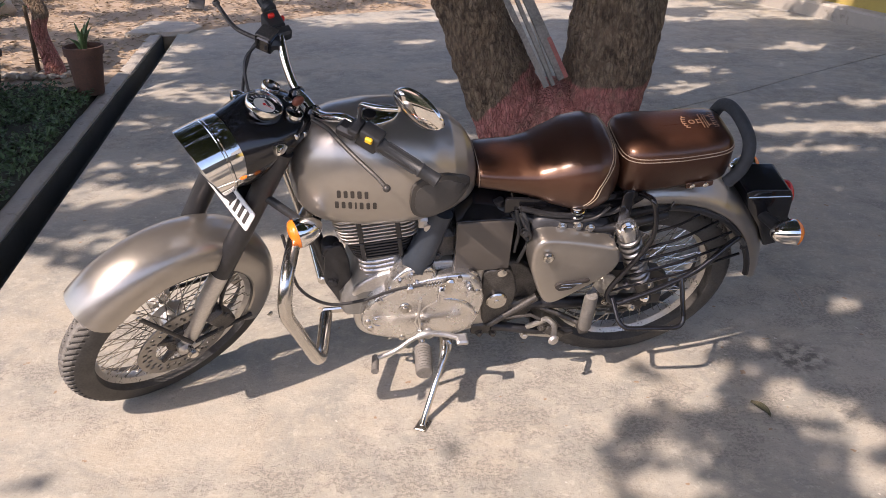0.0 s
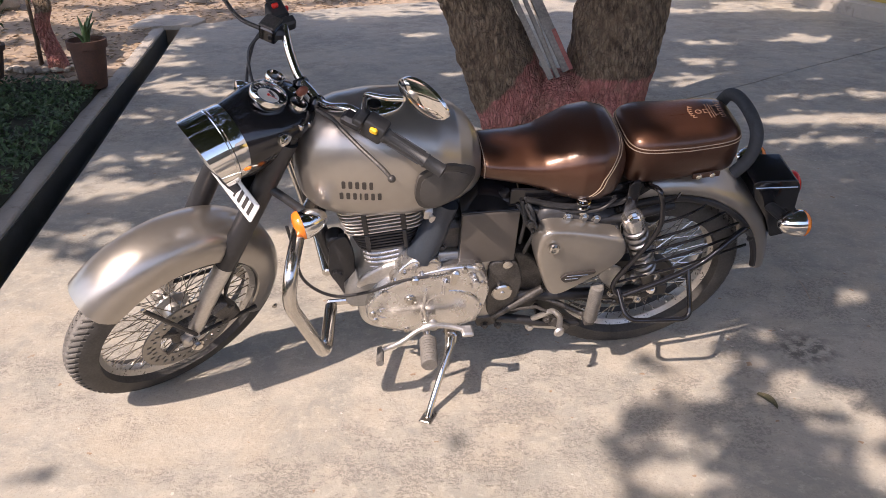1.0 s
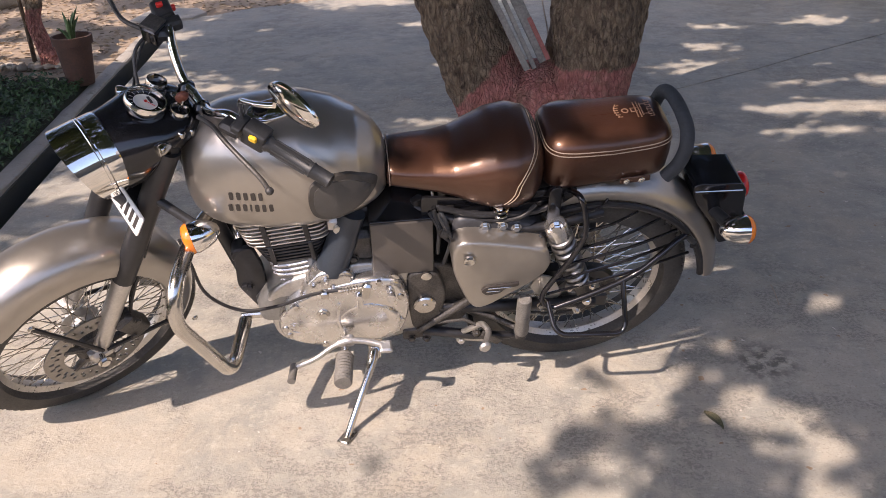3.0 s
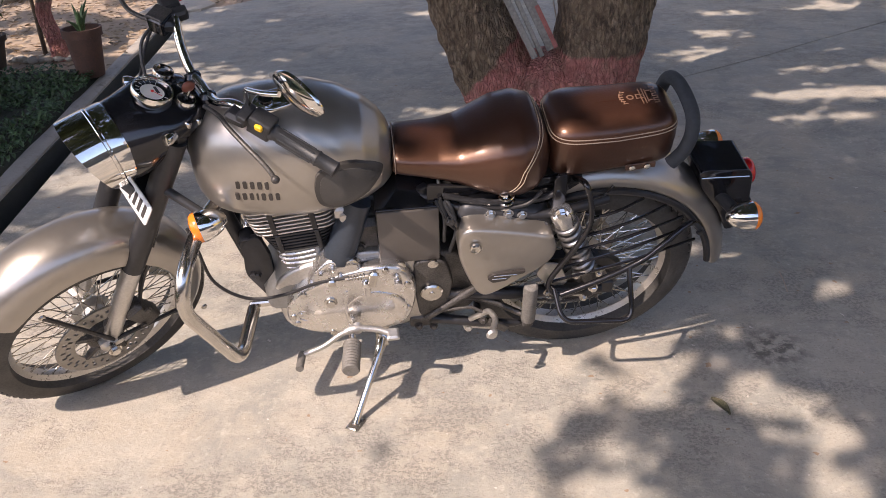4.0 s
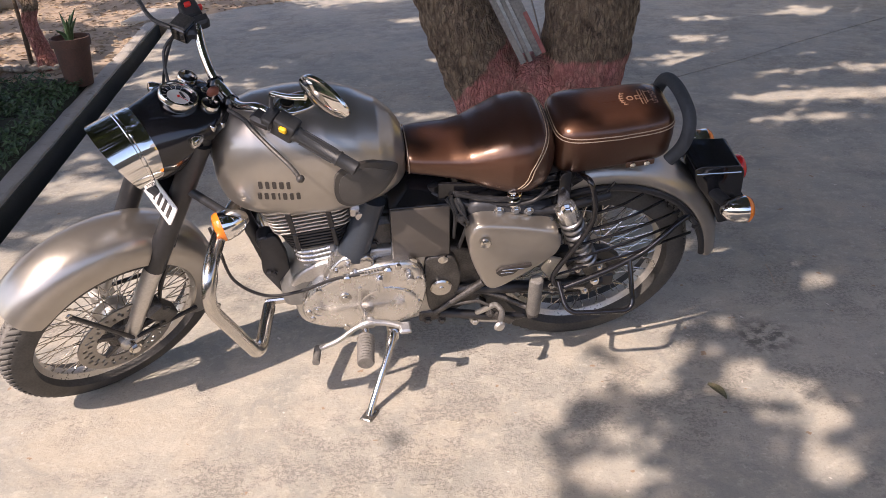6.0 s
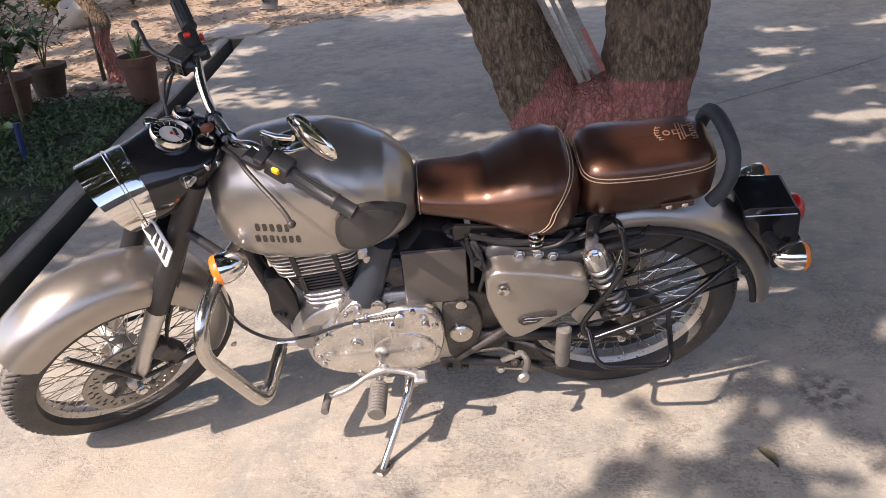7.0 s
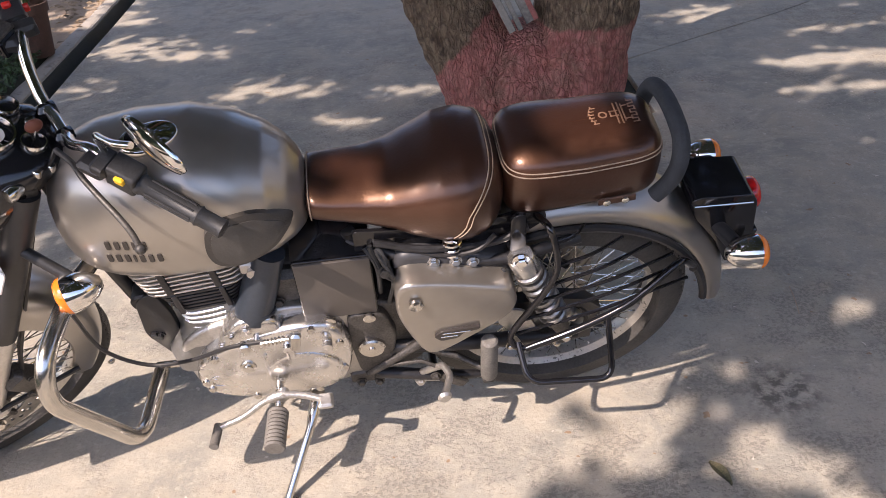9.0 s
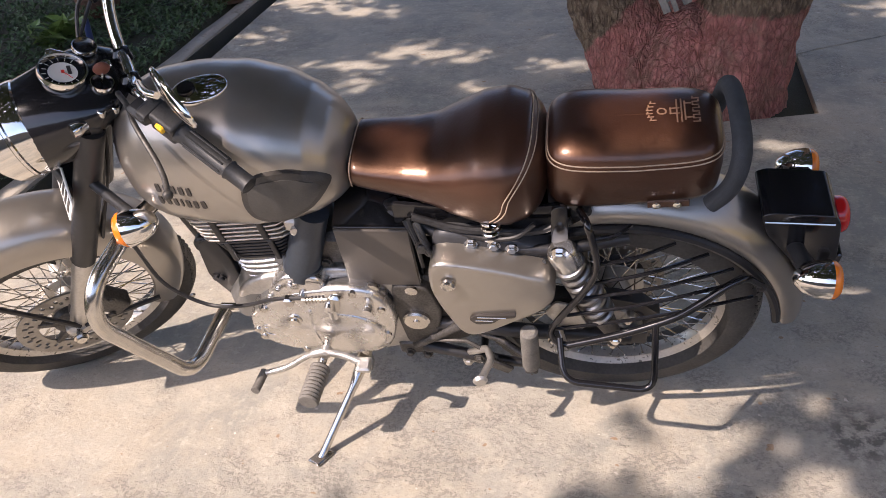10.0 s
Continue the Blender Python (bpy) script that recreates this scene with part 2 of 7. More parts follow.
# ---- ground ----
def ground_material(name, tones, scale, rough=0.9, bump=0.3, stain=None, speck=None):
    m = bpy.data.materials.new(name)
    m.use_nodes = True
    n, l = m.node_tree.nodes, m.node_tree.links
    b = n["Principled BSDF"]
    b.inputs["Roughness"].default_value = rough
    co = n.new("ShaderNodeTexCoord").outputs["Object"]

    def tex(s, detail=6, r=0.6):
        t = n.new("ShaderNodeTexNoise")
        t.inputs["Scale"].default_value, t.inputs["Detail"].default_value, t.inputs["Roughness"].default_value = s, detail, r
        l.new(co, t.inputs["Vector"])
        return t.outputs["Fac"]

    def ramp(v, lo, hi):
        r = n.new("ShaderNodeMapRange")
        r.inputs["From Min"].default_value, r.inputs["From Max"].default_value = lo, hi
        l.new(v, r.inputs["Value"])
        return r.outputs[0]

    def mixed(f, a, c):
        x = n.new("ShaderNodeMix")
        x.data_type = "RGBA"
        l.new(f, x.inputs["Factor"])
        for k, v in (("A", a), ("B", c)):
            if isinstance(v, tuple):
                x.inputs[k].default_value = (*v, 1)
            else:
                l.new(v, x.inputs[k])
        return x.outputs["Result"]
    col = mixed(ramp(tex(scale), 0.38, 0.62), tones[0], tones[1])
    col = mixed(ramp(tex(scale * 11), 0.35, 0.75), col, tones[2])
    if stain:
        col = mixed(ramp(tex(scale * 3.1, 8, 0.75), 0.56, 0.72), col, stain)
    if speck:
        col = mixed(ramp(tex(scale * 60, 3), 0.60, 0.74), col, speck)
    l.new(col, b.inputs["Base Color"])
    bp = n.new("ShaderNodeBump")
    bp.inputs["Strength"].default_value, bp.inputs["Distance"].default_value = bump, 0.006
    l.new(tex(scale * 40, 8, 0.7), bp.inputs["Height"]), l.new(bp.outputs[0], b.inputs["Normal"])
    return m


def concrete_material():
    """Old trowelled concrete: mottled, dusty, pitted where it is worn, with an oil stain."""
    m = bpy.data.materials.new("worn_concrete")
    m.use_nodes = True
    n, l = m.node_tree.nodes, m.node_tree.links
    b = n["Principled BSDF"]
    b.inputs["Roughness"].default_value = 0.88
    co = n.new("ShaderNodeTexCoord").outputs["Object"]

    def tex(s, detail=6, r=0.6, shift=0.0, warp=0.0):
        t = n.new("ShaderNodeTexNoise")
        t.inputs["Scale"].default_value, t.inputs["Detail"].default_value, t.inputs["Roughness"].default_value = s, detail, r
        t.inputs["Distortion"].default_value = warp
        mp = n.new("ShaderNodeMapping")
        mp.inputs["Location"].default_value = (shift, shift * 0.7, 0)
        l.new(co, mp.inputs["Vector"]), l.new(mp.outputs[0], t.inputs["Vector"])
        return t.outputs["Fac"]

    def ramp(v, lo, hi, to=1.0):
        r = n.new("ShaderNodeMapRange")
        r.inputs["From Min"].default_value, r.inputs["From Max"].default_value, r.inputs["To Max"].default_value = lo, hi, to
        l.new(v, r.inputs["Value"])
        return r.outputs[0]

    def calc(op, a, c):
        x = n.new("ShaderNodeMath")
        x.operation = op
        for i, v in enumerate((a, c)):
            if isinstance(v, (int, float)):
                x.inputs[i].default_value = v
            else:
                l.new(v, x.inputs[i])
        return x.outputs[0]

    def mixed(f, a, c):
        x = n.new("ShaderNodeMix")
        x.data_type = "RGBA"
        l.new(f, x.inputs["Factor"])
        for k, v in (("A", a), ("B", c)):
            if isinstance(v, tuple):
                x.inputs[k].default_value = (*v, 1)
            else:
                l.new(v, x.inputs[k])
        return x.outputs["Result"]
    col = mixed(ramp(tex(0.7, 8), 0.40, 0.60), (0.420, 0.390, 0.326), (0.362, 0.346, 0.300))
    col = mixed(ramp(tex(3.1, 8, 0.72, 3.0), 0.46, 0.60, 0.85), col, (0.432, 0.384, 0.306))
    col = mixed(ramp(tex(2.3, 9, 0.74, 11.0, 0.8), 0.47, 0.60, 0.8), col, (0.285, 0.282, 0.250))
    col = mixed(ramp(tex(9, 8, 0.75, 5.0), 0.50, 0.62, 0.7), col, (0.48, 0.438, 0.36))
    grain = tex(120, 4, 0.7)
    col = mixed(ramp(grain, 0.54, 0.64, 0.55), col, (0.265, 0.242, 0.21))
    col = mixed(ramp(tex(34, 6, 0.72, 17.0), 0.55, 0.63, 0.4), col, (0.56, 0.52, 0.44))
    worn = calc("MULTIPLY", ramp(tex(1.3, 8, 0.7, 21.0), 0.47, 0.55), ramp(tex(8, 7, 0.72, 2.0), 0.46, 0.52))
    pits = calc("MULTIPLY", worn, ramp(tex(85, 4, 0.7, 8.0), 0.46, 0.54))
    col = mixed(calc("MULTIPLY", worn, 0.22), col, (0.33, 0.31, 0.275))
    col = mixed(calc("MULTIPLY", pits, 0.5), col, (0.165, 0.152, 0.135))
    col = mixed(ramp(tex(30, 3, 0.5, 31.0), 0.72, 0.735, 0.9), col, (0.62, 0.57, 0.50))
    col = mixed(ramp(tex(21, 3, 0.5, 51.0), 0.715, 0.73, 0.8), col, (0.30, 0.19, 0.11))
    far = n.new("ShaderNodeVectorMath")
    far.operation = "DISTANCE"
    far.inputs[1].default_value = (1.14, 2.36, 0)
    l.new(co, far.inputs[0])
    oil = calc("MULTIPLY", ramp(calc("ADD", far.outputs["Value"], calc("MULTIPLY", tex(13, 6, 0.7), 0.16)), 0.21, 0.13), ramp(tex(26, 5, 0.7, 14.0), 0.44, 0.56))
    col = mixed(calc("MULTIPLY", oil, 0.75), col, (0.075, 0.07, 0.065))
    l.new(col, b.inputs["Base Color"])
    bp = n.new("ShaderNodeBump")
    bp.inputs["Strength"].default_value, bp.inputs["Distance"].default_value = 0.42, 0.008
    h = calc("SUBTRACT", calc("ADD", calc("MULTIPLY", tex(26, 8, 0.66), 0.6), calc("MULTIPLY", grain, 0.35)), calc("MULTIPLY", pits, 0.7))
    l.new(h, bp.inputs["Height"]), l.new(bp.outputs[0], b.inputs["Normal"])
    return m


CONCRETE = concrete_material()
EARTH = ground_material("dry_earth", ((0.44, 0.34, 0.245), (0.34, 0.255, 0.18), (0.40, 0.31, 0.22)), 1.6, 0.95, 0.6, (0.20, 0.14, 0.09), (0.42, 0.30, 0.2))
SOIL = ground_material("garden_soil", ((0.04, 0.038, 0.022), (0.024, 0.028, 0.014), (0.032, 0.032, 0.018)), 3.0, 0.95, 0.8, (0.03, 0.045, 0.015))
KERB = ground_material("kerb_concrete", ((0.46, 0.42, 0.36), (0.37, 0.335, 0.285), (0.42, 0.385, 0.33)), 2.5, 0.9, 0.5, (0.16, 0.145, 0.12), (0.22, 0.195, 0.165))
SCREEN_GREY = ground_material("screen_grey", ((0.27, 0.28, 0.29), (0.22, 0.23, 0.24), (0.25, 0.26, 0.27)), 0.8, 0.9, 0.2, (0.19, 0.19, 0.19))

G0, GV, GU = V(-1.693, 2.838, 0), V(-0.151, 0.989, 0).normalized(), V(0.989, 0.151, 0).normalized()


def guv(u, v, z=0.0):
    return G0 + GU * u + GV * v + V(0, 0, z)


def fill(bm, loops, z):
    """A flat face with holes."""
    edges, rows = [], []
    for lp in loops:
        vs = [bm.verts.new((p[0], p[1], z)) for p in lp]
        rows.append(vs)
        edges += [bm.edges.new((vs[i], vs[(i + 1) % len(vs)])) for i in range(len(vs))]
    bmesh.ops.triangle_fill(bm, edges=edges, use_beauty=True)
    return rows


def skirt(bm, vs, z, floor=False):
    lo = [bm.verts.new((v.co.x, v.co.y, z)) for v in vs]
    for i in range(len(vs)):
        j = (i + 1) % len(vs)
        bm.faces.new((vs[i], vs[j], lo[j], lo[i]))
    if floor:
        bm.faces.new(lo)
    return lo


PIT = [(1.125, 4.27), (1.06, 4.98), (0.36, 5.02), (0.33, 4.24), (0.80, 4.14)]
trough = [guv(0, -30), guv(0, 5.05), guv(-0.155, 5.05), guv(-0.155, -30)]
bm = bmesh.new()
rows = fill(bm, [[(-300, -300), (300, -300), (300, 600), (-300, 600)], [(p.x, p.y) for p in trough], PIT], -0.014)
skirt(bm, rows[1], -0.16, True)
skirt(bm, rows[2], -0.13, True)
tagged(part("ground", bm, EARTH, angle=20), "dry brown earth reaching away on all sides", "ground", kind="structure")


def pavement(name, outer, hole, label):
    bm = bmesh.new()
    rows = fill(bm, [outer] + ([hole] if hole else []), 0.0)
    for r in rows:
        skirt(bm, r, -0.03)
    return tagged(part(name, bm, CONCRETE, angle=20), label, "pavement", kind="structure")


edge = [guv(0.0, v) for v in (-30, -1.0, 0.6, 1.7, 2.6, 3.6, 5.05)]
west = [(p.x + 0.006 * math.sin(3 * i), p.y) for i, p in enumerate(edge)]
outer = [*west, (-2.62, 8.02), (-2.22, 8.0), (-1.95, 8.3), (-1.73, 8.42), (-1.23, 8.72), (-0.69, 8.92), (0.3, 9.2), (0.80, 9.3), (0.72, 5.02), (0.36, 5.02), (0.33, 4.24), (0.80, 4.14), (1.125, 4.27), (1.06, 4.98),
         (1.14, 5.055), (1.6, 5.39), (2.035, 5.70), (2.46, 6.05), (3.6, 6.9), (6, 8.6), (12, 4), (12, -30)]
pavement("pavement_near", outer, None, "worn grey-beige concrete yard with stains and dust")
pavement("pavement_far", [(0.812, 9.3), (0.735, 5.03), (1.055, 4.995), (1.13, 5.068), (1.59, 5.402), (2.027, 5.712), (2.452, 6.062), (3.592, 6.912), (5.99, 8.62), (5.0, 10.5), (2.0, 9.7)], None, "grey concrete slab behind the tree")

# near-black soil liner paints the deep shade in the pit round the tree's foot
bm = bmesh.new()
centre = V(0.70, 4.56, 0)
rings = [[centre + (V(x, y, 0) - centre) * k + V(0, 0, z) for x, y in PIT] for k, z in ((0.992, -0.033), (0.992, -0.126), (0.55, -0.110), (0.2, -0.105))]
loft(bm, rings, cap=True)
tagged(part("pit_shade_liner", bm, SOIL, angle=20), "soil liner in the tree pit, near-black for its deep shade", "soil", kind="structure")

# kerb between the gutter and the garden
bm = bmesh.new()
rings = []
rnd = random.Random(4)
for i in range(90):
    v = -30 + 35.05 * i / 89 if i < 20 else -6 + 11.05 * (i - 20) / 69
    j = [rnd.uniform(-0.004, 0.004) for _ in range(4)]
    o = [(-0.155, -0.17), (-0.153 + j[0], -0.014), (-0.157 + j[0], 0.000 + j[1]), (-0.167, 0.006 + j[1]), (-0.244, 0.006 + j[2]), (-0.256 + j[3], 0.0 + j[2]), (-0.262 + j[3], -0.014), (-0.262, -0.17)]
    rings.append((v, o))
rings.sort(key=lambda r: r[0])
loft(bm, [[guv(u, v, z) for u, z in o] for v, o in rings])
tagged(part("kerb", bm, KERB, angle=30), "narrow grey concrete kerb beside the gutter", "kerb", kind="structure")
# lining added in a dark tone that paints the open gutter's deep shade
bm = bmesh.new()
loft(bm, [[guv(u, v, z) for u, z in ((-0.0015, -0.032), (-0.0015, -0.150), (-0.1455, -0.150), (-0.1455, -0.012), (-0.1525, -0.012), (-0.1525, -0.156), (0.0, -0.156), (0.0, -0.032))] for v in (-30, -2, 0, 2, 4, 5.045)])
tagged(part("gutter", bm, ground_material("gutter_shade_lining", ((0.075, 0.075, 0.065), (0.05, 0.055, 0.045), (0.065, 0.065, 0.055)), 3.0, 0.9, 0.6), angle=30), "dark open gutter along the concrete", "gutter", kind="structure")
# slab that closes the gutter's far end
bm = bmesh.new()
o = [(-0.42, -0.14), (0.14, -0.14), (0.24, 0.10), (0.12, 0.34), (-0.30, 0.48)]
m = Matrix.Translation(guv(-0.05, 5.16, 0)) @ Matrix.Rotation(math.atan2(GU.y, GU.x), 4, "Z")
slab(bm, o, m, -0.02, 0.022, 0.006)
tagged(part("cover_slab", bm, KERB), "grey concrete slab over the end of the gutter", "slab")

# garden: dark soil with low creeping plants, then dry earth with litter
bm = bmesh.new()
rnd = random.Random(7)
cols = [-0.260 - 0.12 * i for i in range(44)]
rws = [-6 + 0.14 * i for i in range(66)]
grid = [[guv(u, v, (0.022 + 0.022 * noise.noise(V(u * 3, v * 3, 0)) + 0.008 * noise.noise(V(u * 11, v * 11, 2))) if i else -0.004) for i, u in enumerate(cols)] for v in rws]
vv = [[bm.verts.new(p) for p in r] for r in grid]
for a, b in zip(vv, vv[1:]):
    for i in range(len(a) - 1):
        bm.faces.new((a[i], a[i + 1], b[i + 1], b[i]))
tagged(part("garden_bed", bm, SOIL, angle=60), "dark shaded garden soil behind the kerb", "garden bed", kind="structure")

LEAF = material("dark_green_leaf", (0.04, 0.085, 0.03), 0.5, 0, 0.3, 6, second=(0.075, 0.13, 0.05), island=0.35)
LITTER = material("dry_leaf", (0.20, 0.14, 0.085), 0.8, 0, 0.3, 5, second=(0.36, 0.27, 0.17), island=0.4)


def leaves(name, spots, size, mat, seed, up=0.6, aspect=0.5):
    """Many small folded leaves as one mesh."""
    rnd = random.Random(seed)
    vs, fs = [], []
    for p in spots:
        a = rnd.uniform(0, 2 * math.pi)
        t = rnd.uniform(-up, up)
        s = size * rnd.uniform(0.6, 1.3)
        d = V(math.cos(a) * math.cos(t), math.sin(a) * math.cos(t), math.sin(t))
        w = d.cross(V(rnd.uniform(-0.4, 0.4), rnd.uniform(-0.4, 0.4), 1)).normalized() * s * aspect * 0.5
        nrm = w.cross(d).normalized() * s * 0.10
        k = len(vs)
        vs += [p - d * s * 0.5, p + w + nrm, p + d * s * 0.5, p - w + nrm]
        fs += [(k, k + 1, k + 2), (k, k + 2, k + 3)]
    me = bpy.data.meshes.new(name)
    me.from_pydata(vs, [], fs)
    me.materials.append(mat)
    return new(name, me)


rnd = random.Random(11)
spots = []
for _ in range(42000):
    u, v = -0.25 - abs(rnd.gauss(0, 1.6)), rnd.uniform(-3.5, 3.0)
    if u < -4.5 or noise.noise(V(u * 2.2, v * 2.2, 5)) < -0.34 + 0.1 * (u > -0.5):
        continue
    h = 0.05 + 0.10 * max(0, noise.noise(V(u * 1.3, v * 1.3, 9)) + 0.3) * min(1, -u)
    spots.append(guv(u, v, rnd.uniform(0.02, 1) * h + 0.02))
tagged(leaves("ground_cover", spots, 0.036, LEAF, 3, up=1.0), "low dark green creeping plants over the soil", "plants", kind="stuff")
spots = []
for _ in range(9000):
    x, y = rnd.uniform(-7, 0.4), rnd.uniform(5.7, 12)
    p = V(x, y, 0)
    q = p - G0
    u, v = q.dot(GU), q.dot(GV)
    if (u > -0.23 and v < 5.3) or (x > -2.2 and y < 8.05 + (x + 2.2) * 0.62):
        continue
    spots.append(V(x, y, 0.004 if v > 3.2 else 0.03))
tagged(leaves("leaf_litter", spots, 0.06, LITTER, 5, up=0.25), "dry brown fallen leaves scattered on the earth", "leaf litter", kind="stuff")

# ---- boundary wall, at the far right ----
YEL = ground_material("yellow_limewash", ((0.46, 0.36, 0.10), (0.40, 0.31, 0.08), (0.44, 0.34, 0.10)), 1.2, 0.85, 0.2, (0.36, 0.28, 0.09))
W0, W1 = V(2.55, 11.1, 0), V(8.6, -5.46, 0)
wd = (W1 - W0).normalized()
wm = Matrix.Translation((W0 + W1) / 2 + V(wd.y * -0.0, 0, 0)) @ Matrix.Rotation(math.atan2(wd.y, wd.x), 4, "Z")
length = (W1 - W0).length
bm = bmesh.new()
block(bm, (length, 0.22, 1.3), wm @ Matrix.Translation((0, 0.25, 0.74)), 0.01)
tagged(part("wall_east", bm, YEL), "yellow limewashed boundary wall", "wall", kind="structure")
bm = bmesh.new()
block(bm, (length, 0.34, 0.16), wm @ Matrix.Translation((0, 0.17, 0.06)), 0.02)
tagged(part("wall_plinth", bm, KERB), "rough grey concrete plinth under the yellow wall", "plinth", kind="structure")
# unseen screen added behind the yellow wall to cut the eastern sky light
bm = bmesh.new()
block(bm, (length + 4, 0.25, 4.2), wm @ Matrix.Translation((1, 1.9, 2.09)), 0.02)
tagged(part("sky_screen_east", bm, SCREEN_GREY), "plain grey unseen screen added beyond the yard to block sky", "wall", kind="structure")
# low unseen screen added behind the camera to dim the southern sky
bm = bmesh.new()
block(bm, (19, 0.25, 1.8), Matrix.Translation((0.5, -3.6, 0.89)), 0.02)
tagged(part("sky_screen_south", bm, SCREEN_GREY), "plain grey low unseen screen added behind the yard to block sky", "wall", kind="structure")

# ---- the motorcycle: its own frame has x to the rear, y to its right, z up, and the rear tyre's foot as origin ----
bike = tagged(new("motorcycle"), "grey classic motorcycle with brown seats, leaning on its stand", "motorcycle")
bike.matrix_world = pose(0.540, 2.465, 0, 19.3, 0, 9.6)
LEFT = Matrix(((1, 0, 0, 0), (0, 0, -1, 0), (0, 1, 0, 0), (0, 0, 0, 1)))      # outlines drawn in x, z; heights to the bike's left
RAKE, STEER, WHEELBASE = radians(24.3), radians(33.3), 1.37
HEAD = V(-WHEELBASE + 0.06 * math.cos(RAKE), 0, 0.32 - 0.06 * math.sin(RAKE))
FRONT = Matrix.Translation(HEAD) @ Matrix.Rotation(STEER, 4, V(math.sin(RAKE), 0, math.cos(RAKE))) @ Matrix.Translation(-HEAD)


def arc(c, r, a0, a1, n):
    return [V(c[0] + r * math.cos(radians(a0 + (a1 - a0) * i / n)), 0, c[1] + r * math.sin(radians(a0 + (a1 - a0) * i / n))) for i in range(n + 1)]


# --- wheels ---
def tyre_mesh(bm, radius, rim, half, grooves, slant, centre_rib):
    """A tyre round the y axis: sidewalls, crown and cut tread."""
    prof, tread = [], []
    depth = radius - rim
    for i in range(37):
        a = math.pi * (i / 36)
        y = -half * math.cos(a) * (1.0 if 0.25 < i / 36 < 0.75 else 0.96)
        h = rim - 0.006 + (depth + 0.006) * (math.sin(a) ** 0.62)
        prof.append((y, h)), tread.append(8 <= i <= 28)
    seg = grooves * 12
    rings, cuts = [], []
    for s in range(seg):
        ring = []
        for i, (y, h) in enumerate(prof):
            u = y / half
            ph = (s / 12 + slant * abs(u) + (0.5 if u > 0 else 0)) % 1
            cut = 0.0
            if tread[i] and abs(u) > centre_rib and ph < 0.36:
                cut = 0.0055
            if tread[i] and abs(abs(u) - centre_rib) < 0.05:
                cut = 0.004
            a = 2 * math.pi * s / seg
            cuts.append(cut > 0.005)
            ring.append(V((h - cut) * math.cos(a), y, (h - cut) * math.sin(a)))
        cuts += [False, False]
        ring += [V((rim - 0.012) * math.cos(a), half * 0.55, (rim - 0.012) * math.sin(a)), V((rim - 0.012) * math.cos(a), -half * 0.55, (rim - 0.012) * math.sin(a))]
        rings.append(ring)
    loft(bm, rings, closed=True)
    bm.verts.index_update()
    for f in bm.faces:
        if sum(cuts[v.index] for v in f.verts) >= 3:
            f.material_index = 1
        elif all(9 <= v.index % 39 <= 27 for v in f.verts):
            f.material_index = 2


def rim_mesh(bm, r, half):
    o = [(-half, r), (-half - 0.002, r + 0.006), (-half + 0.004, r + 0.006), (-half + 0.006, r - 0.004), (-half * 0.45, r - 0.014), (0, r - 0.017), (half * 0.45, r - 0.014),
         (half - 0.006, r - 0.004), (half - 0.004, r + 0.006), (half + 0.002, r + 0.006), (half, r), (half * 0.6, r - 0.012), (half * 0.4, r - 0.021), (0, r - 0.024), (-half * 0.4, r - 0.021), (-half * 0.6, r - 0.012)]
    rings = []
    for s in range(96):
        a = 2 * math.pi * s / 96
        rings.append([V(h * math.cos(a), y, h * math.sin(a)) for y, h in o])
    loft(bm, rings, closed=True)


Y_AXIS = Matrix(((1, 0, 0, 0), (0, 0, 1, 0), (0, -1, 0, 0), (0, 0, 0, 1)))     # turned shapes along the axle; height to the right


def make_wheel(m, radius, rim, half, rim_half, hub_r, flange_y, count, grooves, slant, rib, kind):
    bm = bmesh.new()
    w = flange_y
    lathe(bm, [(0.012, -w - 0.02), (hub_r * 0.55, -w - 0.015), (hub_r * 0.6, -w - 0.004), (hub_r, -w), (hub_r, -w + 0.006), (hub_r * 0.62, -w + 0.016), (hub_r * 0.62, w - 0.016), (hub_r, w - 0.006), (hub_r, w), (hub_r * 0.6, w + 0.004), (0.012, w + 0.015)], Y_AXIS, 36)
    wheel = part("wheel", bm, CAST, bike, kind, m)
    tyre = part("tyre", one(tyre_mesh, radius, rim + 0.004, half, grooves, slant, rib), RUBBER, wheel, "dusty black treaded tyre", angle=50)
    tyre.data.materials.append(GROOVE)
    tyre.data.materials.append(TREAD)
    part("rim", one(rim_mesh, rim, rim_half), RIM, wheel, "chromed steel rim")
    bases = []
    for side in (-1, 1):
        for way in (-1, 1):
            a = radians(34) * way
            s = V((hub_r - 0.006) * math.cos(a), side * w, (hub_r - 0.006) * math.sin(a))
            e = V(rim - 0.014, side * rim_half * 0.25, 0)
            d = (e - s).normalized()
            bm = bmesh.new()
            tube(bm, [s, e], 0.0015, 6)
            tube(bm, [e - d * 0.014, e], 0.0028, 6)
            o = part("spoke", bm, STEEL, wheel, "thin steel spoke", Matrix.Rotation(radians(360 / count * (0 if side < 0 else 0.5)), 4, "Y"))
            bases.append((o, side, way))
    q = count // 2
    for o, side, way in bases:
        first = (0 if side < 0 else 0.5) + (0 if way < 0 else 1)
        o.matrix_basis = Matrix.Rotation(radians(360 / count * first), 4, "Y")
        for i in range(1, q):
            again(o, Matrix.Rotation(radians(360 / count * (first + 2 * i)), 4, "Y"))
    return wheel


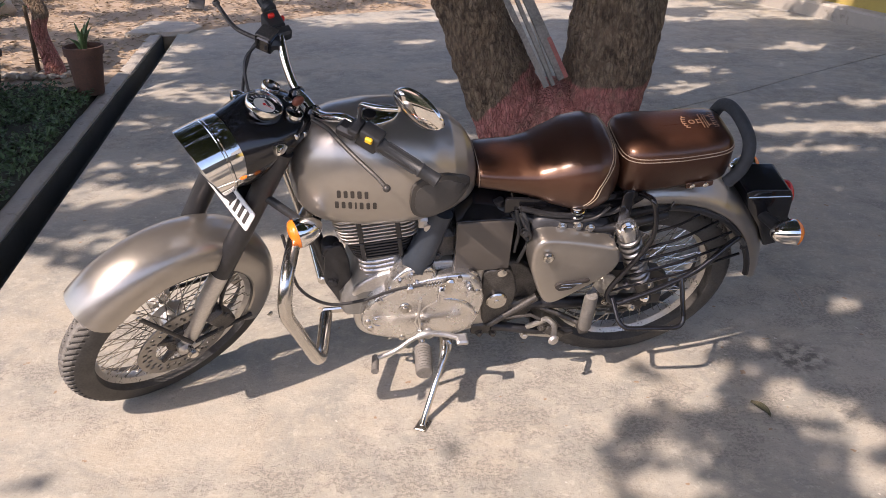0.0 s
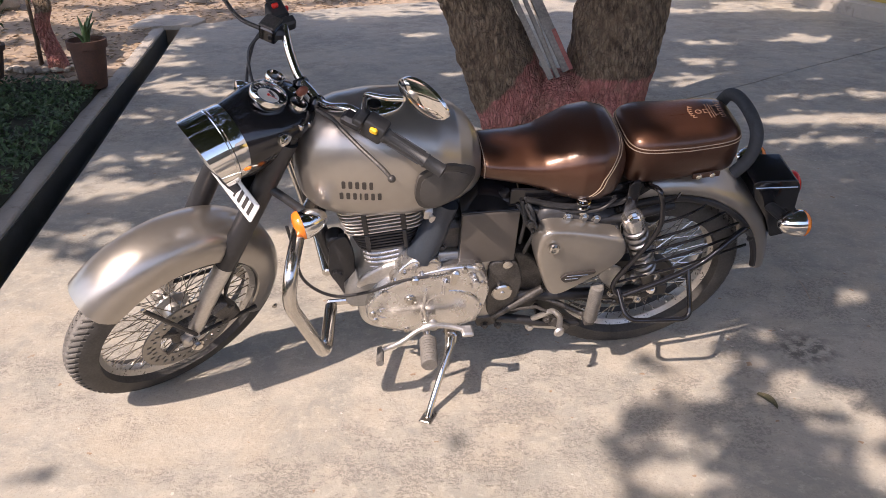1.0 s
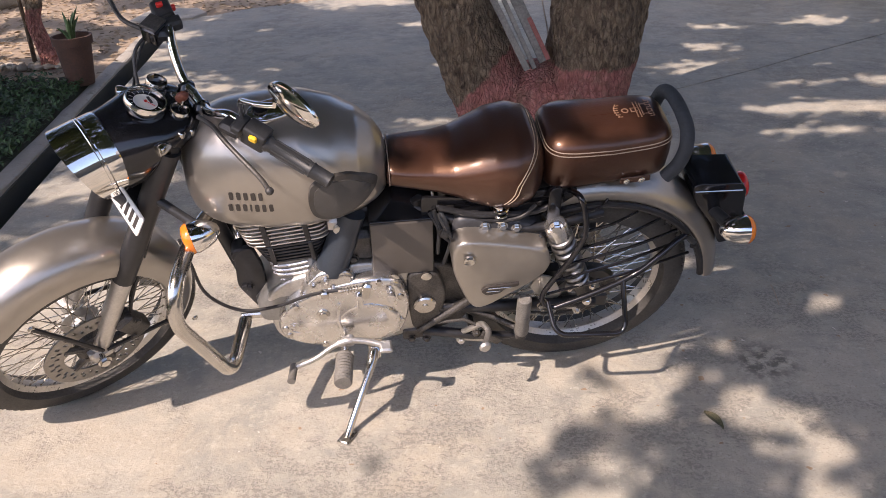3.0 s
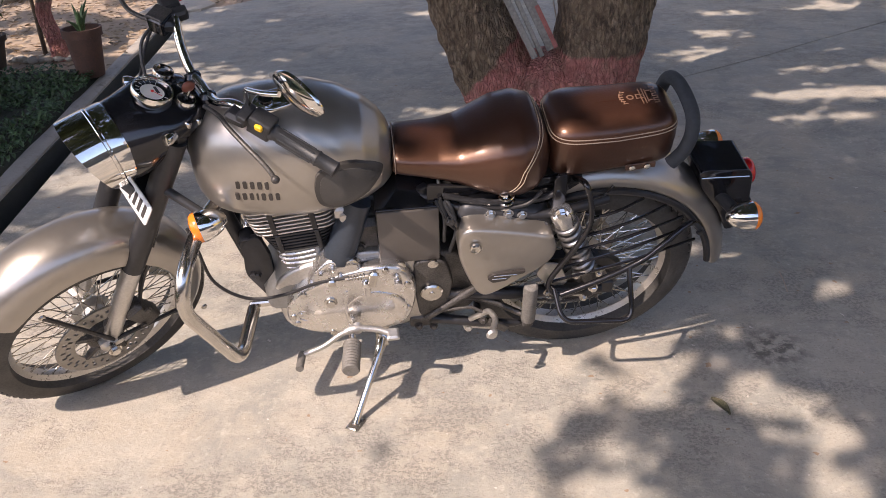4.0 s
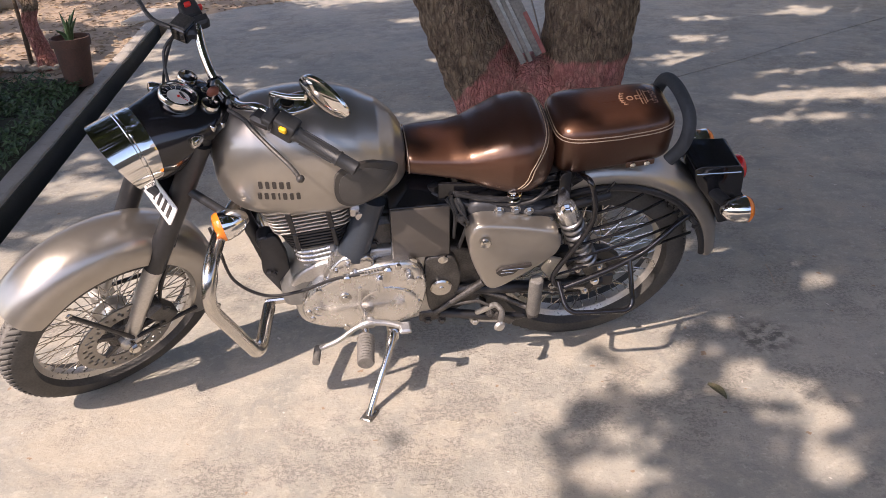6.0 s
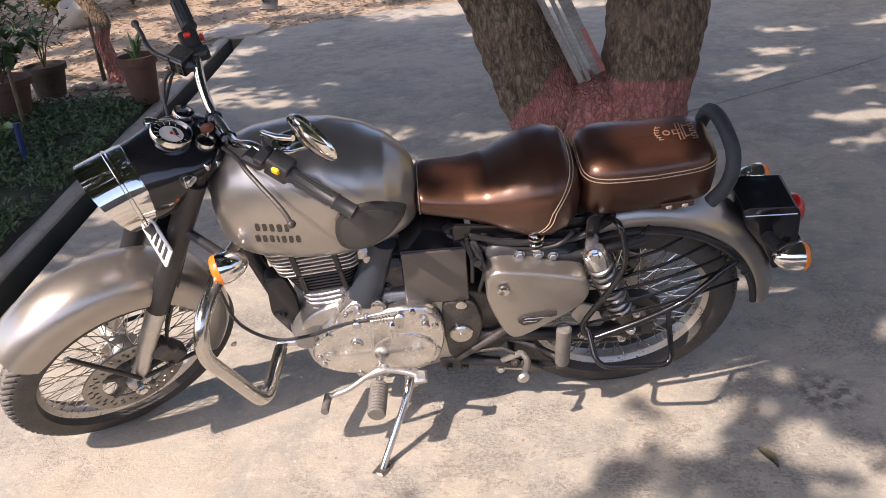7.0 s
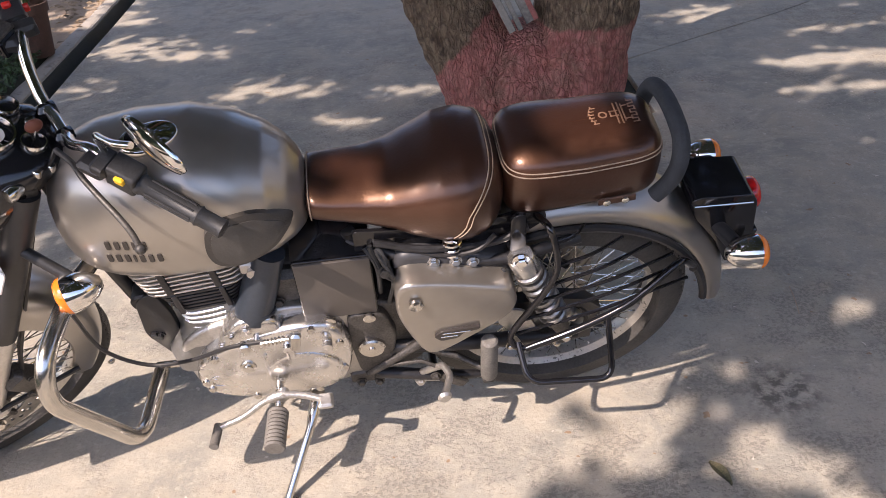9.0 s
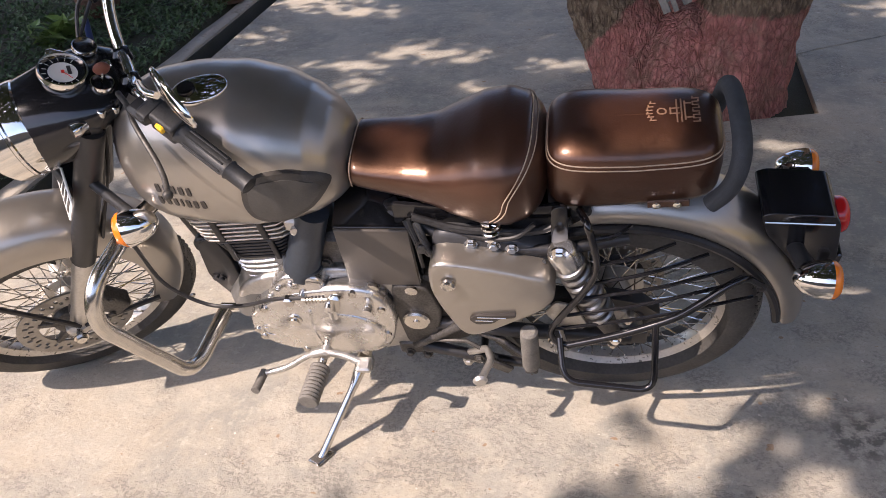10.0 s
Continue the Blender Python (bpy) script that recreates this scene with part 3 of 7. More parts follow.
def brake_disc(bm, r0, r1, y, th):
    """A drilled disc: rows of holes left out of a fine ring."""
    n, rows = 84, 4
    grid = {}
    for side, yy in ((0, y), (1, y + th)):
        for i in range(n):
            a = 2 * math.pi * i / n
            for k in range(rows + 1):
                r = r0 + (r1 - r0) * k / rows
                grid[side, i, k] = bm.verts.new((r * math.cos(a), yy, r * math.sin(a)))
    for i in range(n):
        j = (i + 1) % n
        for k in range(rows):
            hole = (k, i % 7) in ((1, 1), (2, 3), (1, 5), (2, 6))
            if hole:
                for (p, q), (s, t) in (((i, k), (j, k)), ((j, k), (j, k + 1)), ((j, k + 1), (i, k + 1)), ((i, k + 1), (i, k))):
                    bm.faces.new((grid[0, p, q], grid[0, s, t], grid[1, s, t], grid[1, p, q]))
            else:
                bm.faces.new((grid[0, i, k], grid[0, j, k], grid[0, j, k + 1], grid[0, i, k + 1]))
                bm.faces.new((grid[1, i, k], grid[1, j, k], grid[1, j, k + 1], grid[1, i, k + 1]))
        bm.faces.new((grid[0, i, 0], grid[0, j, 0], grid[1, j, 0], grid[1, i, 0]))
        bm.faces.new((grid[0, i, rows], grid[0, j, rows], grid[1, j, rows], grid[1, i, rows]))


fw = make_wheel(FRONT @ Matrix.Translation((-WHEELBASE, 0, 0.32)), 0.322, 0.2495, 0.045, 0.03, 0.052, 0.036, 36, 80, 2.3, 0.04, "spoked front wheel turned to the left")
part("brake_disc", one(brake_disc, 0.088, 0.140, -0.072, 0.005), DULLRIM, fw, "drilled steel brake disc")
bm = bmesh.new()
for i in range(5):
    a = 2 * math.pi * i / 5
    d = V(math.cos(a), 0, math.sin(a))
    tube(bm, [d * 0.04 + V(0, -0.066, 0), d * 0.092 + V(0, -0.069, 0)], [0.013, 0.008], 8)
lathe(bm, [(0, -0.076), (0.045, -0.074), (0.052, -0.068), (0.052, -0.05), (0.03, -0.045)], Y_AXIS, 32)
part("disc_carrier", bm, DARKMETAL, fw)

rw = make_wheel(Matrix.Translation((0, 0, 0.325)), 0.329, 0.256, 0.057, 0.036, 0.072, 0.04, 36, 60, 1.3, 0.10, "spoked rear wheel with a broad tyre")
bm = bmesh.new()
lathe(bm, [(0.02, -0.075), (0.07, -0.073), (0.085, -0.068), (0.085, -0.06), (0.03, -0.055)], Y_AXIS, 36)
n = 38
rings = []
for yy in (-0.066, -0.060):
    ring = []
    for i in range(n * 4):
        a = 2 * math.pi * i / (n * 4)
        r = 0.098 + (0.006 if i % 4 in (1, 2) else -0.002)
        ring.append(V(r * math.cos(a), yy, r * math.sin(a)))
    rings.append(ring)
loft(bm, rings)
part("sprocket", bm, DARKMETAL, rw, "dark toothed rear sprocket")
part("brake_disc", one(brake_disc, 0.075, 0.12, 0.068, 0.005), DULLRIM, rw, "drilled steel brake disc")
bm = bmesh.new()
lathe(bm, [(0.014, -0.100), (0.030, -0.098), (0.034, -0.086), (0.062, -0.082), (0.066, -0.074), (0.066, -0.064)], Y_AXIS, 36)
for k in range(5):
    a = 2 * math.pi * k / 5 + 0.3
    block(bm, (0.034, 0.022, 0.020), Matrix.Rotation(a, 4, "Y") @ Matrix.Translation((0.052, -0.085, 0)), 0.005)
part("hub_casting", bm, CAST, rw, "bright cast hub with bolted lugs")
for k in range(5):
    a = 2 * math.pi * k / 5 + 0.3
    part("hub_bolt", one(bolt, V(0.054 * math.cos(a), -0.096, -0.054 * math.sin(a)), (0, -1, 0), 0.007, 0.007), STEEL, rw)

# --- mudguards ---
def mudguard(bm, c, r, half, drop, a0, a1, n=44, thick=0.004, nose=0.0):
    """A deeply rolled guard round a wheel, from angle a0 to a1."""
    sec = []
    for i in range(17):
        t = i / 16 * 2 - 1
        a = abs(t)
        if a < 0.72:
            y, d = half * (a / 0.72) ** 0.9 * 0.93, -0.030 * (a / 0.72) ** 2.4
        else:
            k = (a - 0.72) / 0.28
            y, d = half * (0.93 + 0.07 * min(1, k * 2)), -0.030 - (drop - 0.030) * k
        sec.append((math.copysign(y, t), d))
    rings = []
    for s in range(n + 1):
        f = s / n
        a = radians(a0 + (a1 - a0) * f)
        end = 1 - 0.10 * max(0, 1 - f * n / 3) ** 2 - 0.10 * max(0, 1 - (1 - f) * n / 3) ** 2
        out = []
        for y, d in sec:
            rr = r + d * end
            out.append(V(c[0] + rr * math.cos(a), y * (0.9 + 0.1 * end), c[1] + rr * math.sin(a)))
        for y, d in reversed(sec):
            rr = r + d * end - thick
            yy = y * (0.9 + 0.1 * end)
            out.append(V(c[0] + rr * math.cos(a), yy - math.copysign(thick, yy) * (abs(yy) > 0.02), c[1] + rr * math.sin(a)))
        rings.append(out)
    loft(bm, rings)


fm = part("front_mudguard", one(mudguard, (-1.372, 0.405), 0.318, 0.080, 0.090, 137, -38), PAINT, bike, "deep satin grey front mudguard", FRONT)
for y in (-0.086, 0.086):
    part("stay", one(tube, [V(-1.475, y, 0.575), V(-1.36, y * 1.12, 0.335)], 0.0065, 8), SATIN, fm, "thin black mudguard stay")
    part("stay", one(tube, [V(-1.165, y * 0.98, 0.285), V(-1.35, y * 1.12, 0.33)], 0.0065, 8), SATIN, fm, "thin black mudguard stay")
part("bolt", one(bolt, V(-1.475, -0.085, 0.575), (0, -1, 0), 0.007, 0.006), STEEL, fm)
part("bolt", one(bolt, V(-1.10, -0.079, 0.215), (0, -1, 0), 0.007, 0.006), STEEL, fm)
rm = part("rear_mudguard", one(mudguard, (0.0, 0.335), 0.408, 0.088, 0.055, 110, 4), PAINT, bike, "satin grey rear mudguard")
bm = bmesh.new()
tube(bm, [p + V(0, -0.092, 0) for p in arc((0.0, 0.335), 0.342, 112, 8, 26)], 0.0095, 8)
bolt(bm, V(0.292, -0.098, 0.505), (0, -1, 0), 0.008, 0.007)
part("edge_bar", bm, SATIN, rm, "black bar along the mudguard's edge")

# --- fork, steering head and lamp ---
def fork_at(z, y):
    return V(-1.372 + (z - 0.30) * 0.515, y + 0.016, z)


for y in (-0.088, 0.088):
    bm = bmesh.new()
    tube(bm, [fork_at(z, y) for z in (0.275, 0.30, 0.34, 0.50, 0.575, 0.585)], [0.018, 0.027, 0.026, 0.025, 0.026, 0.022], 16)
    block(bm, (0.07, 0.036, 0.06), turned(fork_at(0.315, y), (0, 1, 0)), 0.01)
    slider = part("fork_leg", bm, CAST, bike, "cast alloy fork leg", FRONT)
    bm = bmesh.new()
    tube(bm, [fork_at(z, y) for z in (0.565, 0.58, 0.90, 0.95)], [0.028, 0.0285, 0.029, 0.029], 16)
    part("fork_shroud", bm, SATIN, bike, "satin black fork shroud", FRONT)
bm = bmesh.new()
tube(bm, [V(-WHEELBASE, -0.125, 0.32), V(-WHEELBASE, 0.125, 0.32)], 0.009, 10)
bolt(bm, V(-WHEELBASE, -0.118, 0.32), (0, -1, 0), 0.014, 0.013)
part("axle", bm, STEEL, bike, "steel front axle with its nut", FRONT)
bm = bmesh.new()
block(bm, (0.055, 0.05, 0.11), Matrix.Translation((-1.265, -0.082, 0.375)) @ Matrix.Rotation(radians(-24), 4, "Y"), 0.012)
for z in (0.345, 0.405):
    bolt(bm, V(-1.262 + (z - 0.375) * 0.4, -0.108, z), (0, -1, 0), 0.008, 0.006)
part("brake_caliper", bm, DARKMETAL, bike, "dark brake caliper behind the fork leg", FRONT)
for y0 in (-0.045, 0.0):
    bm = bmesh.new()
    tube(bm, spline([fork_at(0.95, y0) + V(0.03, 0, 0), fork_at(0.80, -0.05) + V(0.055, 0, 0), fork_at(0.62, -0.075) + V(0.045, y0 * 0.2, 0), fork_at(0.48, -0.08) + V(0.05, y0 * 0.2, 0), V(-1.255, -0.082, 0.42)], 6), 0.0045, 8)
    part("brake_hose", bm, SATIN, bike, "thin black brake hose", FRONT)
bm = bmesh.new()
for z in (0.785, 0.955):
    o = rounded([(-0.025, -0.11, 0), (0.03, -0.10, 0), (0.06, 0, 0), (0.03, 0.10, 0), (-0.025, 0.11, 0)], 0.025, 4, True)
    slab(bm, o, turned(fork_at(z, 0), (math.sin(RAKE), 0, math.cos(RAKE)), (0, 1, 0)) @ Matrix.Rotation(math.pi, 4, "Z"), -0.014, 0.014, 0.005)
tube(bm, [fork_at(0.70, 0) + V(0.055, 0, 0), fork_at(0.97, 0) + V(0.03, 0, 0)], 0.03, 14)
part("steering_yoke", bm, SATIN, bike, "satin black steering yokes", FRONT)

# the lamp's housing swells out of the steering head
bm = bmesh.new()
rings = []
for x, w, zt, zb in ((-1.158, 0.090, 1.020, 0.842), (-1.14, 0.094, 1.024, 0.840), (-1.105, 0.098, 1.026, 0.850), (-1.06, 0.100, 1.024, 0.885), (-1.015, 0.098, 1.018, 0.920), (-0.975, 0.088, 1.006, 0.945), (-0.945, 0.068, 0.992, 0.955), (-0.935, 0.04, 0.98, 0.96)):
    ring = []
    for i in range(36):
        a = 2 * math.pi * i / 36
        c, s = math.cos(a), math.sin(a)
        e = 2.4 if x > -1.10 else 2.05
        ring.append(V(x, w * math.copysign(abs(c) ** (2 / e), c), (zt + zb) / 2 + (zt - zb) / 2 * math.copysign(abs(s) ** (2 / e), s)))
    rings.append(ring)
loft(bm, rings)
nac = part("lamp_housing", bm, BLACK, bike, "gloss black headlamp housing", FRONT @ Matrix.Translation((0, 0.010, -0.006)))
LAMP = turned((-1.142, 0.000, 0.936), (-1, -0.01, -0.05), (0, 1, 0)) @ Matrix.Diagonal((0.965, 0.965, 1, 1))
bm = bmesh.new()
lathe(bm, [(0.090, -0.012), (0.0955, -0.008), (0.097, 0.0), (0.097, 0.026), (0.0995, 0.029), (0.0995, 0.034), (0.0965, 0.037), (0.0965, 0.046), (0.091, 0.052), (0.086, 0.052), (0.084, 0.045), (0.084, 0.01)], LAMP, 56)
part("rim_ring", bm, CHROME, nac, "chromed headlamp ring")
bm = bmesh.new()
rings = []
for i in range(41):
    a = radians(-150 + 300 * i / 40)
    k = 0.004 + 0.058 * max(0.0, 0.5 + 0.5 * math.cos(a * 1.1)) ** 0.8
    rings.append([LAMP @ V(r * math.cos(a), r * math.sin(a), h) for r, h in ((0.0955, 0.036), (0.0985, 0.036), (0.0975, 0.040 + k), (0.0945, 0.040 + k))])
loft(bm, rings)
part("peak", bm, CHROME, nac, "chromed peak over the headlamp")
bm = bmesh.new()
lathe(bm, [(0.087, 0.042), (0.082, 0.056), (0.06, 0.068), (0.03, 0.075), (0, 0.077)], LAMP, 40)
part("lens", bm, GLASS, nac, "clear headlamp lens")
for y in (-0.098, 0.098):
    bm = bmesh.new()
    m = turned((-1.055, y, 0.985), (-0.9, y * 3, 0.25))
    lathe(bm, [(0, -0.030), (0.010, -0.020), (0.015, 0), (0.013, 0.010), (0, 0.013)], m, 16)
    part("pilot_lamp", bm, CHROME, nac, "small chromed pilot lamp")


def gauge(c, r, depth, label):
    m = turned(c, (0.42, 0, 0.91))
    bm = bmesh.new()
    lathe(bm, [(r * 1.0, -depth), (r * 1.12, -depth * 0.4), (r * 1.13, 0), (r * 1.08, 0.006), (r * 1.0, 0.006), (r * 0.96, 0.0), (r * 0.95, -0.004)], m, 40)
    g = part("gauge", bm, CHROME, nac, label)
    bm = bmesh.new()
    lathe(bm, [(r * 0.97, -0.004), (0, -0.004)], m, 40)
    return g, m, r, bm


g, gm, gr, bm = gauge((-1.032, 0.0, 1.036), 0.041, 0.022, "round speedometer in a chrome bezel")
bm.free()
bm = bmesh.new()
lathe(bm, [(gr * 0.97, -0.004), (gr * 0.64, -0.004)], gm, 40)
part("dial_ring", bm, BLACK, nac, "black speed scale")
bm = bmesh.new()
lathe(bm, [(gr * 0.64, -0.0038), (0, -0.0038)], gm, 40)
part("dial", bm, DIAL, nac, "cream dial")
for i in range(13):
    a = radians(-40 + 260 * i / 12)
    part("scale_mark", one(block, (gr * 0.2, 0.0012, 0.0008), gm @ Matrix.Rotation(a, 4, "Z") @ Matrix.Translation((gr * 0.8, 0, -0.003)), 0.0002), DIAL, g)
bm = bmesh.new()
block(bm, (0.022, 0.007, 0.001), gm @ Matrix.Translation((0.004, -0.012, -0.003)), 0.0003)
part("odometer", bm, INK, nac, "black odometer window")
bm = bmesh.new()
block(bm, (0.028, 0.0014, 0.0012), gm @ Matrix.Rotation(radians(215), 4, "Z") @ Matrix.Translation((0.009, 0, -0.0015)), 0.0004)
lathe(bm, [(0.003, -0.003), (0.003, 0), (0, 0.001)], gm, 14)
part("needle", bm, REDPLASTIC, nac, "red needle")
for c, r in (((-0.984, 0.051, 1.020), 0.021), ((-0.978, -0.040, 1.008), 0.020)):
    g, m, r, bm = gauge(c, r, 0.014, "small chrome-ringed dial" if c[1] > 0 else "chrome ignition lock ring")
    part("small_dial", bm, BLACK, nac)
bm = bmesh.new()
m = turned((-0.978, -0.040, 1.010), (0.42, 0, 0.91))
block(bm, (0.009, 0.004, 0.03), m @ Matrix.Translation((0, 0, 0.014)), 0.001)
part("key", bm, STEEL, nac, "steel ignition key")
bm = bmesh.new()
ball(bm, m @ V(0.004, 0, 0.034), 0.016, 1, 0.55, 0.9)
part("key_fob", bm, material("leather_fob", (0.16, 0.05, 0.03), 0.5, 0, 0.2, 60), nac, "reddish key head")
for c, r in (((-0.962, 0.012, 0.998), 0.012), ((-1.0, -0.085, 0.99), 0.009), ((-0.975, -0.082, 0.982), 0.008)):
    bm = bmesh.new()
    lathe(bm, [(r, -0.01), (r, 0.002), (r * 0.8, 0.004), (r * 0.5, 0.002), (0, 0.002)], turned(c, (0.35, 0, 0.93)), 18)
    part("yoke_cap", bm, STEEL, nac, "chromed cap")

# handlebar
YELLOW_AT = (-0.898, -0.222, 1.052)
BAR = [(-0.925, 0, 0.992), (-0.926, -0.045, 0.994), (-0.925, -0.085, 1.014), (-0.908, -0.14, 1.050), (-0.885, -0.20, 1.042), (-0.850, -0.28, 1.018), (-0.803, -0.366, 0.994)]
bar = [V(*p) for p in BAR]
right = [V(-0.850, 0.372, 1.062), V(-0.860, 0.30, 1.058), V(-0.872, 0.22, 1.050), V(-0.893, 0.165, 1.052), V(-0.915, 0.105, 1.025), V(-0.926, 0.045, 0.994)]
path = spline(right + bar, 6)
hb = part("handlebar", one(tube, path, 0.0112, 14), CHROME, bike, "chromed handlebar", FRONT)
for y in (-0.035, 0.035):
    part("bar_clamp", one(block, (0.036, 0.024, 0.036), Matrix.Translation((-0.928, y, 0.985)), 0.008), BLACK, hb, "black bar clamp")
for s in (1, -1):
    g0, g1 = (V(-0.877, s * 0.226, 1.033), V(-0.802, s * 0.368, 0.994)) if s < 0 else (V(-0.868, 0.25, 1.054), V(-0.849, 0.374, 1.063))
    d = (g1 - g0)
    pts = [g0 + d * t for t in (0, 0.03, 0.08, 0.10, 0.70, 0.72, 0.75, 0.95, 1.0, 1.02)]
    bm = bmesh.new()
    tube(bm, pts, [0.0165, 0.019, 0.019, 0.0165, 0.0165, 0.019, 0.0165, 0.0165, 0.018, 0.012], 18)
    grip = part("grip", bm, PLASTIC, hb, "ribbed black rubber grip")
    bm = bmesh.new()
    for i in range(7):
        a = 2 * math.pi * i / 7
        m = turned(g0, d)
        p0 = m @ V(0.0165 * math.cos(a), 0.0165 * math.sin(a), d.length * 0.15)
        p1 = m @ V(0.0165 * math.cos(a), 0.0165 * math.sin(a), d.length * 0.66)
        tube(bm, [p0, p1], 0.0022, 6)
    part("grip_rib", bm, PLASTIC, grip)
    bm = bmesh.new()
    sw = V(-0.884, s * 0.208, 1.040 if s < 0 else 1.048)
    m = turned(sw, d)
    o = rounded([(-0.022, -0.028, 0), (0.022, -0.028, 0), (0.024, 0.022, 0), (-0.02, 0.026, 0)], 0.008, 3, True)
    slab(bm, o, m, -0.024, 0.028, 0.006)
    block(bm, (0.05, 0.03, 0.03), m @ Matrix.Translation((-0.004, 0.004, -0.038)), 0.006)
    sx = part("switch_pod", bm, PLASTIC, hb, "black switch pod")
    bm = bmesh.new()
    if s > 0:
        block(bm, (0.016, 0.013, 0.012), m @ Matrix.Translation((0.004, 0.026, 0.006)) , 0.003)
        block(bm, (0.013, 0.016, 0.012), m @ Matrix.Translation((-0.024, 0.006, 0.006)) , 0.003)
        part("switch", bm, REDPLASTIC, sx, "red engine switch")
    else:
        block(bm, (0.016, 0.018, 0.016), Matrix.Translation(YELLOW_AT) @ Matrix.Rotation(radians(25), 4, "Z"), 0.003)
        part("switch", bm, YELLOW, sx, "yellow switch")
    bm = bmesh.new()
    lv = [V(-0.955, s * 0.075, 1.012), V(-0.945, s * 0.125, 1.022), V(-0.945, s * 0.165, 1.024), V(-0.938, s * 0.22, 1.018), V(-0.932, s * 0.264, 1.016), V(-0.930, s * 0.305, 1.020), V(-0.933, s * 0.341, 1.026)] if s < 0 else \
         [V(-0.93, s * 0.16, 1.05), V(-0.95, s * 0.19, 1.052), V(-0.968, s * 0.23, 1.05), V(-0.970, s * 0.27, 1.045), V(-0.965, s * 0.31, 1.04), V(-0.965, s * 0.345, 1.045)]
    tube(bm, spline(lv, 5), [0.0055] * (5 * len(lv) - 4), 10)
    ball(bm, lv[-1], 0.0095)
    part("lever", bm, DARKMETAL, hb, "curved hand lever with a ball end")
    bm = bmesh.new()
    block(bm, (0.045, 0.05, 0.03), Matrix.Translation((-0.915, s * 0.165, 1.045)) @ Matrix.Rotation(radians(-25 * s), 4, "Z"), 0.008)
    part("lever_perch", bm, SATIN, hb)
bm = bmesh.new()
block(bm, (0.046, 0.044, 0.046), Matrix.Translation((-0.925, 0.172, 1.045)) @ Matrix.Rotation(radians(28), 4, "Z"), 0.006)
part("brake_reservoir", bm, BLACK, hb, "black brake fluid box")
bm = bmesh.new()
block(bm, (0.044, 0.042, 0.008), Matrix.Translation((-0.925, 0.172, 1.071)) @ Matrix.Rotation(radians(28), 4, "Z"), 0.002)
part("reservoir_lid", bm, DARKMETAL, hb, "dull grey lid")
for a, b in (((-0.93, 0.19, 1.035), (-0.99, 0.06, 0.95)), ((-0.90, 0.22, 1.02), (-1.0, 0.08, 0.94))):
    a, b = V(*a), V(*b)
    part("cable", one(tube, spline([a, a + V(-0.05, 0, -0.05), b + V(-0.02, (a.y - b.y) * 0.4, -0.01), b], 6), 0.004, 8), SATIN, hb, "black control cable")
# clutch cable: swings past the lamp down to the clutch cover
part("clutch_cable", one(tube, spline([(-1.02, -0.118, 0.70), (-1.009, -0.125, 0.63), (-0.992, -0.125, 0.51), (-0.92, -0.125, 0.437), (-0.825, -0.14, 0.455), (-0.731, -0.155, 0.505), (-0.65, -0.165, 0.525)], 7), 0.0045, 8), SATIN, bike, "looping black clutch cable")
# the left mirror: its chromed back is turned to the front
bm = bmesh.new()
tube(bm, spline([(-0.893, -0.172, 1.05), (-0.895, -0.174, 1.10), (-0.896, -0.182, 1.130), (-0.893, -0.21, 1.150), (-0.885, -0.245, 1.172), (-0.868, -0.275, 1.188)], 5), 0.0062, 10)
part("mirror_stem", bm, CHROME, hb, "chromed mirror stem")
MAJ = V(0.21, -0.97, 0.09).normalized()
MN = V(-0.97, -0.21, -0.04)
MN = (MN - MAJ * MN.dot(MAJ)).normalized()
MIN = MN.cross(MAJ)
MROT = Matrix((MAJ, MIN, MN)).transposed().to_4x4()
MROT.translation = (-0.843, -0.304, 1.205)
o = [V(0.069 * math.cos(t) * (1 + 0.05 * math.cos(t)), 0.046 * math.sin(t) * (1 - 0.22 * math.cos(t) ** 2), 0) for t in (2 * math.pi * i / 36 for i in range(36))]
bm = bmesh.new()
rings = [[MROT @ V(q.x * k, q.y * k, h) for q in o] for k, h in ((0.97, -0.001), (1.02, -0.002), (1.03, 0.001), (1.0, 0.005), (0.96, 0.006), (0.85, 0.0085), (0.6, 0.012), (0.3, 0.014), (0.04, 0.0145))]
loft(bm, rings)
part("mirror_shell", bm, CHROME, hb, "chromed back of the oval mirror")
bm = bmesh.new()
loft(bm, [[MROT @ V(q.x * 0.955, q.y * 0.955, -0.0015) for q in o], [MROT @ V(q.x * 0.93, q.y * 0.93, -0.003) for q in o]])
part("mirror_glass", bm, MIRROR, hb, "oval mirror glass")

# front number plate: plain bars stand for its characters
PLATE = Matrix(((0, 0.503, -0.864, -1.162), (-1, 0, 0, 0.006), (0, 0.864, 0.503, 0.798), (0, 0, 0, 1)))
bm = bmesh.new()
o = rounded([(-0.075, -0.029, 0), (0.128, -0.029, 0), (0.128, 0.029, 0), (-0.075, 0.029, 0)], 0.008, 3, True)
slab(bm, o, PLATE, -0.002, 0.001, 0.0008)
pl_ = part("number_plate", bm, WHITE, bike, "white front number plate with dark bars", FRONT)
for i, (x, w) in enumerate(((-0.055, 0.012), (-0.034, 0.012), (-0.008, 0.012), (0.012, 0.012), (0.043, 0.007), (0.063, 0.012), (0.085, 0.012), (0.107, 0.012))):
    part("plate_bar", one(block, (w, 0.036, 0.0016), PLATE @ Matrix.Translation((x, 0, 0.0016)), 0.0006), INK, pl_)

